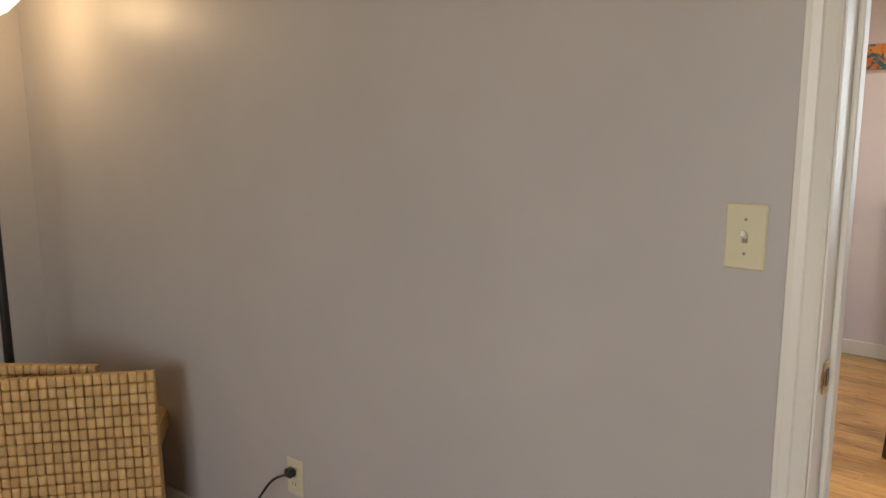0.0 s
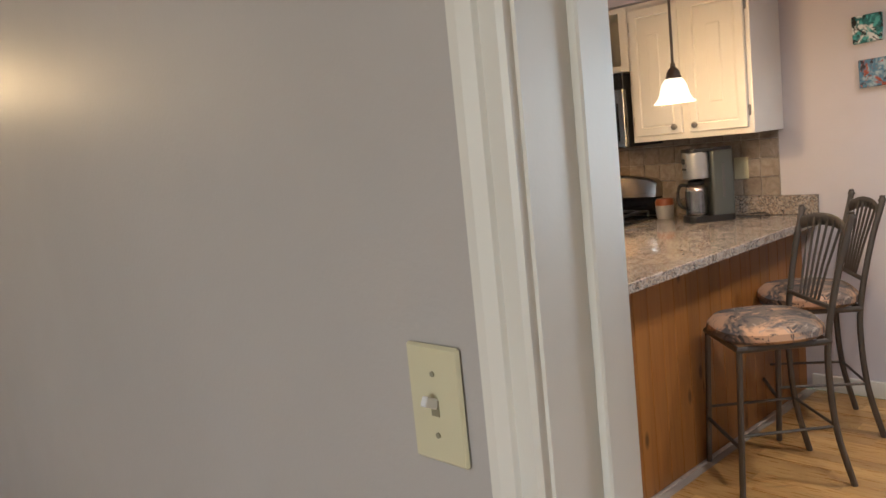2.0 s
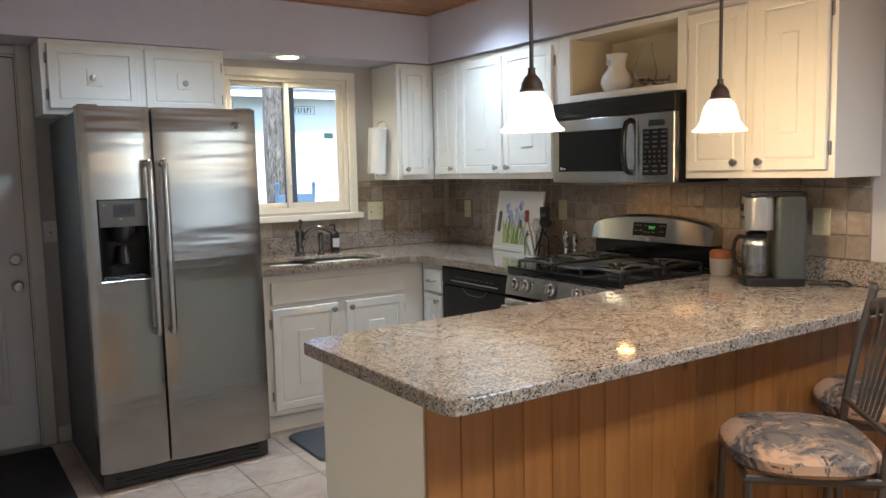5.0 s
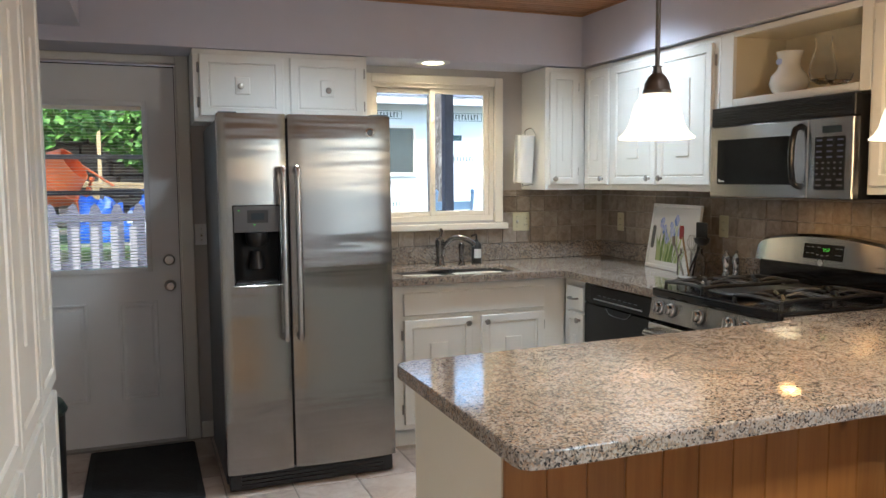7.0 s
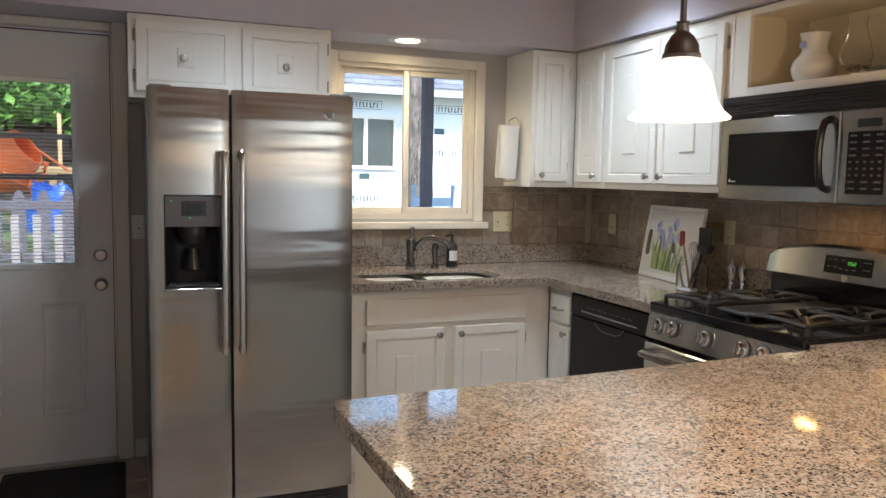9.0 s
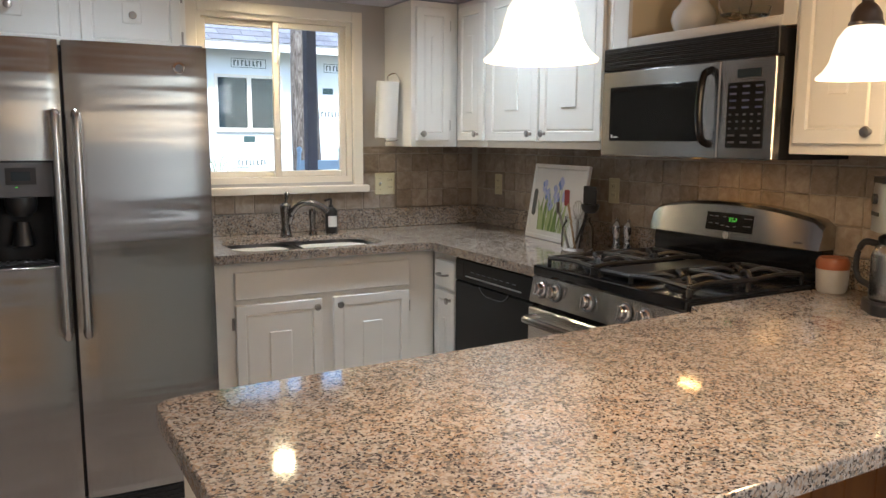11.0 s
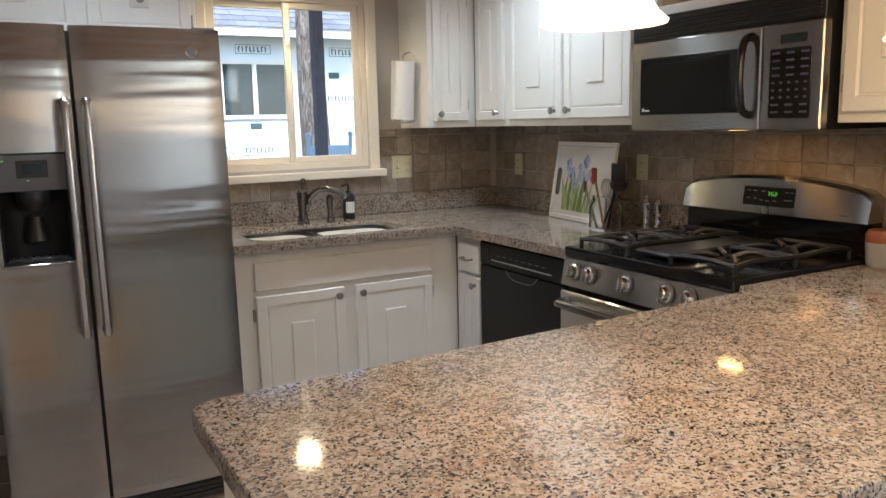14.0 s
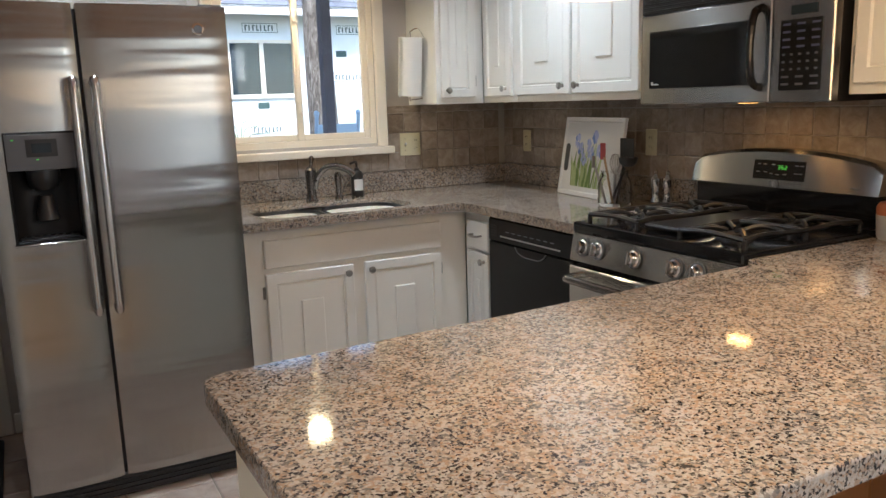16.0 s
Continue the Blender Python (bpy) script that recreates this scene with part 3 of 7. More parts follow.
TOPZ, BOTZ = 2.07, 1.352
UP = "white wall cabinets"
cabinet("wall_cabinet", pose(1.975, 4.405, 1.714), 0.89, NORTH - 4.406, 0.358,
        [(0.03, 0.028, 0.445, 0.335, 0.226, 0.177, -1, False), (0.478, 0.028, 0.868, 0.335, 0.673, 0.170, 1, False)],
        "white painted two-door cabinet above the refrigerator", UP)
H = TOPZ - BOTZ
corner = cabinet("wall_cabinet", pose(3.952, 4.42, BOTZ), 0.267, NORTH - 4.421, H, [(0.022, 0.03, 0.215, H - 0.03, 0.052, 0.065, 1, False)],
                 "white painted narrow corner wall cabinet beside the window", UP)
cabinet("wall_cabinet", pose(4.22, 4.418, BOTZ, 0, 0, FACE_X), 0.30, EAST - 4.221, H, [(0.03, 0.03, 0.275, H - 0.03, 0.232, 0.065, -1, False)],
        "white painted narrow wall cabinet in the corner", UP)
cabinet("wall_cabinet", pose(4.22, 4.117, BOTZ, 0, 0, FACE_X), 0.876, EAST - 4.221, H,
        [(0.018, 0.03, 0.420, H - 0.03, 0.375, 0.065, -1, False), (0.436, 0.03, 0.842, H - 0.03, 0.478, 0.065, 1, False)],
        "white painted two-door wall cabinet over the dishwasher", UP)
cabinet("wall_cabinet", pose(4.22, 2.438, BOTZ, 0, 0, FACE_X), 0.665, EAST - 4.221, H,
        [(0.022, 0.03, 0.298, H - 0.03, 0.262, 0.065, -1, False), (0.338, 0.03, 0.640, H - 0.03, 0.375, 0.065, 1, False)],
        "white painted two-door wall cabinet beside the microwave", UP)

# open display niche above the microwave
niche = thing("display_niche", pose(4.22, 3.240, 1.735, 0, 0, FACE_X), "open cabinet niche with cream-painted inside and glassware", "cabinet", UP)
W, HH = 0.800, TOPZ - 1.735
bm = box(0, 0, 0, 0.082, 0.02, HH, 0.002)
box(W - 0.048, 0, 0, W, 0.02, HH, 0.002, bm=bm)
box(0.082, 0, 0, W - 0.048, 0.02, 0.034, 0.002, bm=bm)
box(0.082, 0, HH - 0.026, W - 0.048, 0.02, HH, 0.002, bm=bm)
part("face_frame", bm, CABINET, niche)
for a in ((0.02, 0.021, 0.012, W - 0.02, 0.325, 0.030), (0.02, 0.021, HH - 0.02, W - 0.02, 0.325, HH), (0.02, 0.308, 0.031, W - 0.02, 0.325, HH - 0.021),
          (0.06, 0.021, 0.031, 0.078, 0.307, HH - 0.021), (W - 0.044, 0.021, 0.031, W - 0.026, 0.307, HH - 0.021)):
    part("lining_panel", box(*a), CREAM, niche, "cream painted lining")

# base cabinets
LOW = "white base cabinets"
cabinet("base_cabinet", pose(2.86, 4.115, 0), 1.058, NORTH - 4.116, 0.876,
        [(0.10, 0.712, 0.918, 0.832, None, 0, 0, True), (0.10, 0.135, 0.486, 0.690, 0.456, 0.655, -1, False), (0.538, 0.135, 0.918, 0.690, 0.565, 0.655, 1, False)],
        "white painted sink base cabinet with false drawer front", LOW, base=0.105)
dr = cabinet("base_cabinet", pose(3.92, 4.113, 0, 0, 0, FACE_X), 0.232, 0.62, 0.876,
             [(0.04, 0.705, 0.222, 0.835, None, 0, 0, True), (0.04, 0.135, 0.222, 0.690, 0.188, 0.655, -1, False)],
             "white painted narrow base cabinet with drawer", LOW, base=0.105)
bm = tube(smooth_line([(0.10, -0.02, 0.77), (0.10, -0.045, 0.77), (0.135, -0.05, 0.768), (0.17, -0.045, 0.77), (0.17, -0.02, 0.77)]), 0.005, 8)
part("drawer_pull", bm, NICKEL, dr, "bent nickel drawer pull", True)

# dishwasher
dw = thing("dishwasher", pose(3.905, 3.872, 0, 0, 0, FACE_X), "black built-in dishwasher with bar handle slot", "dishwasher")
part("body", box(0.004, 0.03, 0.0, 0.596, 0.6, 0.868), BLACK, dw)
bm = box(0.003, -0.010, 0.10, 0.597, 0.028, 0.764, 0.004)
part("door", bm, APPLIANCEBLACK, dw)
bm = box(0.003, -0.012, 0.7655, 0.597, 0.028, 0.868, 0.006)
part("control_panel", bm, APPLIANCEBLACK, dw)
part("handle_trim", box(0.10, -0.016, 0.792, 0.52, -0.0125, 0.797), SILVERPLASTIC, dw)
bm = bmesh.new()
rim = [(0.21 + 0.22 * i / 12, 0.764 - 0.034 * (1 - (i / 6 - 1) ** 4)) for i in range(13)]
top_, low_, in_ = ([bm.verts.new((x, y, z if follow else 0.764)) for x, z in rim] for y, follow in ((-0.0135, False), (-0.0135, True), (-0.0105, True)))
for i in range(12):
    bm.faces.new((low_[i], low_[i + 1], top_[i + 1], top_[i]))
    bm.faces.new((in_[i], in_[i + 1], low_[i + 1], low_[i]))
bmesh.ops.remove_doubles(bm, verts=bm.verts, dist=1e-5)
part("handle_pocket", bm, MATTBLACK, dw, "scooped pull under the control strip")
part("pocket_rim", tube([(x, -0.0142, z) for x, z in rim], 0.0022, 6), GREYPART, dw, "", True)
bm = bmesh.new()
for i in range(8):
    box(0.14 + i * 0.045, -0.0132, 0.815, 0.165 + i * 0.045, -0.0121, 0.819, bm=bm)
tagged(part("key_marks", bm, KEYMARKS, dw), kind="stuff")
bm = bmesh.new()
for i in range(5):
    box(0.02, -0.0135, 0.835 - i * 0.011, 0.075, -0.0121, 0.840 - i * 0.011, bm=bm)
part("vent", bm, GLOSSBLACK, dw)
part("toe_panel", box(0.004, 0.05, 0.005, 0.596, 0.07, 0.095), BLACK, dw)

# ---------- granite ----------
CZ0, CZ1 = 0.877, 0.914
top_main = thing("countertop", pose(0, 0, 0), "speckled brown granite worktop with sink cut-out", "countertop")
SX0, SX1, SY0, SY1 = 2.985, 3.685, 4.125, 4.505
bm = bmesh.new()
outer = [(2.852, 4.055), (3.80, 4.055), (3.838, 4.045), (3.862, 4.01), (3.868, 3.97), (3.868, 3.236), (4.548, 3.236), (4.548, 4.728), (2.852, 4.728)]
cut = rounded(SX0, SY0, SX1, SY1, 0.10, 5)
vo = [bm.verts.new((x, y, CZ1)) for x, y in outer]
vi = [bm.verts.new((x, y, CZ1)) for x, y in cut]
edges = [bm.edges.new((l[i], l[(i + 1) % len(l)])) for l in (vo, vi) for i in range(len(l))]
bmesh.ops.triangle_fill(bm, edges=edges, use_beauty=True)
r = bmesh.ops.extrude_face_region(bm, geom=list(bm.faces))
bmesh.ops.translate(bm, verts=[v for v in r["geom"] if isinstance(v, bmesh.types.BMVert)], vec=(0, 0, -0.020))
part("slab", bm, GRANITE, top_main)
part("front_edge", plate([(2.852, 4.056), (3.80, 4.056), (3.84, 4.046), (3.863, 4.01), (3.869, 3.97), (3.869, 3.236), (3.895, 3.236), (3.895, 3.98), (3.87, 4.06), (3.81, 4.082), (2.852, 4.082)], CZ0, CZ1 - 0.0205), GRANITE, top_main)
part("upstand", box(2.852, 4.706, CZ1 + 0.001, 4.525, 4.728, 1.016, 0.002), GRANITE, top_main, "granite upstand")
part("upstand", box(4.527, 3.236, CZ1 + 0.001, 4.548, 4.728, 1.016, 0.002), GRANITE, top_main, "granite upstand")

pen_top = thing("peninsula_countertop", pose(0, 0, 0), "polished speckled brown granite peninsula worktop", "countertop")
o = [(2.405, 2.338), (2.375, 2.333), (2.358, 2.318), (2.355, 2.29), (2.355, 1.60), (2.360, 1.575), (2.376, 1.560), (2.402, 1.555), (4.40, 1.575), (4.50, 1.595), (4.548, 1.63),
     (4.548, 2.462), (3.868, 2.462), (3.862, 2.42), (3.84, 2.400)]
part("slab", plate(o, CZ0, CZ1, 0.006, 3), GRANITE, pen_top)
part("upstand", box(4.527, 1.615, CZ1 + 0.001, 4.548, 2.462, 1.016, 0.002), GRANITE, pen_top, "granite upstand")

peninsula = thing("breakfast_bar", pose(0, 0, 0), "peninsula base with cream end panel and pine board back", "peninsula")
part("end_panel", box(2.392, 1.722, 0.0, 2.412, 2.27, CZ0 - 0.001, 0.001), PANEL, peninsula, "smooth cream painted end panel")
part("carcass", box(2.413, 1.722, 0.0, 4.548, 2.27, CZ0 - 0.001), CABINET, peninsula)

# ---------- refrigerator ----------
fridge = thing("refrigerator", pose(2.032, 3.832, 0, -1.0), "stainless side-by-side refrigerator with water and ice dispenser", "refrigerator")
FW = 0.793
part("body", box(0.004, 0.085, 0.02, FW - 0.004, 0.83, 1.70, 0.006), GREYSIDE, fridge, "dark grey steel body")
part("gasket", box(0.2995, 0.02, 0.095, 0.3095, 0.0845, 1.70), RUBBER, fridge, "black rubber gasket between the doors")


def fridge_door(x0, x1, hole=None):
    """A door with a gently bowed front; hole: (x0, z0, x1, z1) cut through its front."""
    bm = bmesh.new()
    zs = [0.092, 1.716]
    xs = [x0 + (x1 - x0) * i / 14 for i in range(15)]
    if hole:
        xs = sorted([x for x in xs if min(abs(x - hole[0]), abs(x - hole[2])) > 0.006] + [hole[0], hole[2]])
        zs = [0.092, hole[1], hole[3], 1.716]
    front, back = [], []
    for x in xs:
        u = (x - x0) / (x1 - x0)
        y = -0.010 * (1 - (2 * u - 1) ** 2) + (0.006 if u in (0.0, 1.0) else 0.0)
        front.append([bm.verts.new((x, y, z)) for z in zs])
        back.append([bm.verts.new((x, 0.075, z)) for z in zs])
    for i in range(len(xs) - 1):
        for k in range(len(zs) - 1):
            inside = hole and k == 1 and hole[0] - 1e-6 < (xs[i] + xs[i + 1]) / 2 < hole[2] + 1e-6
            if not inside:
                bm.faces.new((front[i][k], front[i + 1][k], front[i + 1][k + 1], front[i][k + 1]))
            bm.faces.new((back[i][k], back[i][k + 1], back[i + 1][k + 1], back[i + 1][k]))
        bm.faces.new((front[i][0], back[i][0], back[i + 1][0], front[i + 1][0]))
        bm.faces.new((front[i][-1], front[i + 1][-1], back[i + 1][-1], back[i][-1]))
    for i in (0, -1):
        for k in range(len(zs) - 1):
            bm.faces.new((front[i][k], front[i][k + 1], back[i][k + 1], back[i][k]))
    return bm


def bar_handle(x):
    pts = smooth_line([(x, 0.0, 1.462), (x, -0.035, 1.468), (x, -0.056, 1.43), (x, -0.060, 1.08), (x, -0.056, 0.745), (x, -0.035, 0.706), (x, 0.0, 0.712)])
    return tube(pts, 0.0145, 12, up=(1, 0, 0))


RECESS = (0.064, 0.962, 0.256, 1.19)
for a, b, hx in ((0.002, 0.2985, 0.274), (0.3105, FW - 0.002, 0.339)):
    dd = part("door", fridge_door(a, b, RECESS if a < 0.1 else None), STEEL, fridge, "brushed stainless steel door", True)
    part("handle", bar_handle(hx), HANDLESTEEL, dd, "long bowed steel bar handle", True)
    if a < 0.1:
        x0, z0, x1, z1 = RECESS
        bm = box(0.056, -0.014, 0.952, x0, -0.004, 1.312, 0.002)
        box(x1, -0.014, 0.952, 0.264, -0.004, 1.312, 0.002, bm=bm)
        box(x0, -0.014, 0.952, x1, -0.004, z0, 0.002, bm=bm)
        box(x0, -0.014, z1, x1, -0.004, 1.312, 0.002, bm=bm)
        part("dispenser_frame", bm, MATTBLACK, dd, "black dispenser surround")
        bm = bmesh.new()
        n_ = 8
        arc = [(x0 + (x1 - x0) * i / n_, 0.052 - 0.030 * abs(2 * i / n_ - 1) ** 3) for i in range(n_ + 1)]
        ring = [(x0, -0.008), *arc, (x1, -0.008)]
        low, high = [bm.verts.new((x, y, z0)) for x, y in ring], [bm.verts.new((x, y, z1)) for x, y in ring]
        for i in range(len(ring) - 1):
            bm.faces.new((low[i], low[i + 1], high[i + 1], high[i]))
        bm.faces.new(low), bm.faces.new(high)
        part("dispenser_cavity", bm, MATTBLACK, dd, "black dispenser recess", True)
        bm = box(0.072, -0.010, z0 + 0.001, 0.248, 0.03, z0 + 0.008, 0.002)
        for i in range(7):
            box(0.082 + i * 0.023, -0.004, z0 + 0.0081, 0.090 + i * 0.023, 0.026, z0 + 0.012, bm=bm)
        part("drip_tray", bm, BLACK, dd, "slotted drip tray")
        part("paddle", lathe([(0.030, 0), (0.036, 0.006), (0.022, 0.085), (0.015, 0.085), (0.028, 0.006), (0.030, 0)], 18, (0.16, 0.022, 1.02)), BLACK, dd, "black dispensing paddle", True)
        part("spout", lathe([(0, 0), (0.030, 0), (0.046, 0.018), (0.050, 0.04), (0.050, 0.064), (0, 0.064)], 20, (0.16, 0.012, 1.125)), BLACK, dd, "rounded black ice chute", True)
        part("control_panel", box(0.06, -0.0165, 1.19, 0.26, -0.0135, 1.305, 0.001), GREYPART, dd)
        part("display", box(0.135, -0.0175, 1.245, 0.192, -0.0166, 1.275), DISPLAY, dd)
        part("display_bezel", box(0.118, -0.0172, 1.232, 0.209, -0.0166, 1.288), BLACK, dd)
        bm = bmesh.new()
        for i in range(4):
            for k in range(2):
                box(0.075 + i * 0.042 + (0.008 if i > 1 else 0), -0.0172, 1.205 + 0.05 * k * (i in (0, 3)), 0.098 + i * 0.042, -0.0166, 1.2085 + 0.05 * k * (i in (0, 3)), bm=bm)
        tagged(part("key_marks", bm, KEYMARKS, dd), kind="stuff")
        bm = box(0.078, -0.0175, 1.286, 0.086, -0.0166, 1.289)
        box(0.145, -0.0175, 1.222, 0.153, -0.0166, 1.225, bm=bm)
        tagged(part("indicator", bm, LEDGREEN, dd, "small green indicator lights"), kind="stuff")
        part("steel_lip", box(0.05, -0.016, 0.944, 0.27, -0.006, 0.952, 0.002), STEEL, dd)
bm = lathe([(0, 0), (0.021, 0), (0.021, 0.003), (0.018, 0.0045), (0, 0.0045)], 20)
bmesh.ops.rotate(bm, verts=bm.verts, matrix=Matrix.Rotation(radians(90), 3, "X"))
bmesh.ops.translate(bm, verts=bm.verts, vec=(0.69, -0.0075, 1.638))
badge = part("badge", bm, CHROME, fridge, "small round chrome badge", True)
bm = lathe([(0, 0), (0.014, 0), (0.014, 0.001), (0, 0.001)], 16)
bmesh.ops.rotate(bm, verts=bm.verts, matrix=Matrix.Rotation(radians(90), 3, "X"))
bmesh.ops.translate(bm, verts=bm.verts, vec=(0.69, -0.0122, 1.638))
part("badge_disc", bm, GREYPART, badge)
bm = box(0.012, 0.02, 0.012, FW - 0.012, 0.084, 0.088, 0.003)
for i in range(3):
    box(0.06, 0.012, 0.028 + i * 0.018, FW - 0.06, 0.02, 0.036 + i * 0.018, bm=bm)
part("base_grille", bm, BLACK, fridge, "black slotted base grille")
part("hinge_cover", box(0.01, 0.02, 1.7165, 0.09, 0.14, 1.725, 0.003), GREYSIDE, fridge)
part("hinge_cover", box(FW - 0.09, 0.02, 1.7165, FW - 0.01, 0.14, 1.725, 0.003), GREYSIDE, fridge)
for x in (0.05, FW - 0.05):
    part("foot", lathe([(0, 0), (0.02, 0), (0.02, 0.019), (0, 0.019)], 10, (x, 0.10, 0.0)), BLACK, fridge)

# ---------- microwave ----------
mw = thing("microwave", pose(4.165, 3.222, 1.333, 0, 0, FACE_X), "stainless over-range microwave with black vent and window", "microwave")
MW, MH = 0.772, 0.395
part("body", box(0.003, 0.03, 0.0, MW - 0.003, 0.384, MH - 0.003), BLACK, mw, "black body")
part("vent_panel", box(0, -0.002, MH - 0.082, MW, 0.029, MH, 0.003), BLACK, mw, "black slotted vent")
for i in range(5):
    part("vent_slat", box(0.012, -0.008, MH - 0.070 + i * 0.0125, MW - 0.012, -0.002, MH - 0.064 + i * 0.0125, 0.001), BLACK, mw)
dd = part("door", box(0, -0.006, 0.0, 0.562, 0.029, MH - 0.084, 0.004), STEELY, mw, "stainless door frame")
part("window", box(0.048, -0.0085, 0.055, 0.49, -0.0065, 0.252, 0.0008), DARKGLASS, dd, "dark glass window")
part("handle", tube(smooth_line([(0.527, -0.005, 0.285), (0.525, -0.04, 0.262), (0.522, -0.05, 0.165), (0.525, -0.04, 0.068), (0.527, -0.005, 0.045)]), 0.0125, 10, up=(1, 0, 0)), GLOSSBLACK, dd, "curved glossy black handle", True)
bm = box(0.06, -0.0092, 0.066, 0.068, -0.0086, 0.078)
box(0.071, -0.0092, 0.067, 0.096, -0.0086, 0.071, bm=bm)
part("maker_mark", bm, WHITEMARK, dd)
cp = part("control_panel", box(0.565, -0.006, 0.0, MW, 0.029, MH - 0.084, 0.004), STEELY, mw, "stainless control panel")
part("keypad", box(0.597, -0.008, 0.035, 0.737, -0.0065, 0.238, 0.0008), DARKGLASS, cp, "black keypad")
part("display", box(0.63, -0.008, 0.252, 0.718, -0.0065, 0.278, 0.0008), DISPLAY, cp)
bm, bm2 = bmesh.new(), bmesh.new()
for i in range(9):
    z = 0.222 - i * 0.0215
    n_ = 3 if i < 4 or i > 6 else 5
    for k in range(n_):
        x = 0.606 + k * 0.122 / (n_ - 1) * (0.8 if n_ == 3 else 0.9)
        box(x, -0.0087, z, x + (0.026 if n_ == 3 else 0.010), -0.0081, z + 0.006, bm=bm2 if i < 4 else bm)
tagged(part("key_marks", bm, KEYMARKS, cp), kind="stuff")
tagged(part("key_marks", bm2, BLUEMARKS, cp, "bluish key marks"), kind="stuff")
part("underside_lamp", box(0.345, 0.115, -0.004, 0.40, 0.145, 0.0), COOKGLOW, mw, "small warm cooktop lamp")

# ---------- range ----------
rng = thing("gas_range", pose(3.868, 3.230, 0, 0, 0, FACE_X), "stainless gas range with black cooktop and cast-iron grates", "range")
RW = 0.762
part("body", box(0.003, 0.02, 0.02, RW - 0.003, 0.64, 0.888), BLACK, rng)
part("cooktop", box(0, -0.012, 0.889, RW, 0.60, 0.928, 0.010, seg=2), GLOSSBLACK, rng, "glossy black enamel cooktop")
bm = bmesh.new()
v = [bm.verts.new(p) for p in ((0.002, -0.030, 0.79), (RW - 0.002, -0.030, 0.79), (RW - 0.002, -0.012, 0.888), (0.002, -0.012, 0.888), (0.002, 0.019, 0.79), (RW - 0.002, 0.019, 0.79), (RW - 0.002, 0.019, 0.888), (0.002, 0.019, 0.888))]
for f in ((0, 1, 2, 3), (5, 4, 7, 6), (4, 0, 3, 7), (1, 5, 6, 2), (3, 2, 6, 7), (4, 5, 1, 0)):
    bm.faces.new([v[i] for i in f])
bmesh.ops.bevel(bm, geom=list(bm.edges), offset=0.004, segments=2, affect="EDGES")
panel = part("control_panel", bm, STEELY, rng, "stainless front control panel")
for i, x in enumerate((0.075, 0.155, 0.335, 0.515, 0.605)):
    bm = lathe([(0, 0), (0.028, 0), (0.028, 0.006), (0.022, 0.010), (0.020, 0.026), (0.016, 0.030), (0, 0.030)], 20)
    box(-0.005, -0.021, 0.029, 0.005, 0.021, 0.038, 0.002, bm=bm)
    bmesh.ops.rotate(bm, verts=bm.verts, matrix=Matrix.Rotation(radians(80), 3, "X"))
    bmesh.ops.translate(bm, verts=bm.verts, vec=(x, -0.023, 0.845))
    part("knob", bm, HANDLESTEEL, panel, "ribbed stainless burner knob", True)
    part("knob_ring", lathe([(0, 0.0), (0.033, 0), (0.033, 0.003), (0, 0.003)], 20), GREYPART, panel, "", True, pose(x, -0.0235, 0.845, 80))
od = part("oven_door", box(0.004, -0.034, 0.20, RW - 0.004, 0.019, 0.772, 0.006), STEELY, rng, "stainless oven door")
part("window", box(0.13, -0.036, 0.33, RW - 0.13, -0.0345, 0.60), DARKGLASS, od)
part("handle", tube(smooth_line([(0.04, -0.03, 0.735), (0.05, -0.075, 0.735), (0.12, -0.085, 0.735), (0.64, -0.085, 0.735), (0.71, -0.075, 0.735), (0.72, -0.03, 0.735)]), 0.014, 10), STEEL, od, "curved stainless oven handle", True)
part("drawer", box(0.004, -0.03, 0.03, RW - 0.004, 0.019, 0.185, 0.005), STEELY, rng)
# backguard with a rising rounded top
bm = bmesh.new()
n_ = 24
front = []
for i in range(n_ + 1):
    u = i / n_
    x = u * RW
    z = 1.128 + 0.040 * (1 - abs(2 * u - 1) ** 2.2) - (0.016 if i in (0, n_) else 0)
    front.append((bm.verts.new((x, 0.575, 1.035)), bm.verts.new((x, 0.592, z - 0.012)), bm.verts.new((x, 0.606, z)), bm.verts.new((x, 0.66, z)), bm.verts.new((x, 0.66, 1.035))))
for a, b in zip(front, front[1:]):
    for k in range(5):
        bm.faces.new((a[k], b[k], b[(k + 1) % 5], a[(k + 1) % 5]))
bm.faces.new(front[0]), bm.faces.new(front[-1][::-1])
bg = part("backguard", bm, STEELY, rng, "arched stainless backguard", True)
part("riser", box(0.004, 0.602, 0.929, RW - 0.004, 0.66, 1.034), GLOSSBLACK, rng, "black riser")


def on_guard(x0, z0, x1, z1, depth, bm=None):
    """A flat piece lying on the sloped backguard front."""
    bm = bm or bmesh.new()
    y = lambda z: 0.575 + (z - 1.035) * 0.017 / 0.11
    v = [bm.verts.new(p) for p in ((x0, y(z0) - depth, z0), (x1, y(z0) - depth, z0), (x1, y(z1) - depth, z1), (x0, y(z1) - depth, z1), (x0, y(z0) + 0.004, z0), (x1, y(z0) + 0.004, z0), (x1, y(z1) + 0.004, z1), (x0, y(z1) + 0.004, z1))]
    for f in ((0, 1, 2, 3), (4, 0, 3, 7), (1, 5, 6, 2), (3, 2, 6, 7), (4, 5, 1, 0)):
        bm.faces.new([v[i] for i in f])
    return bm


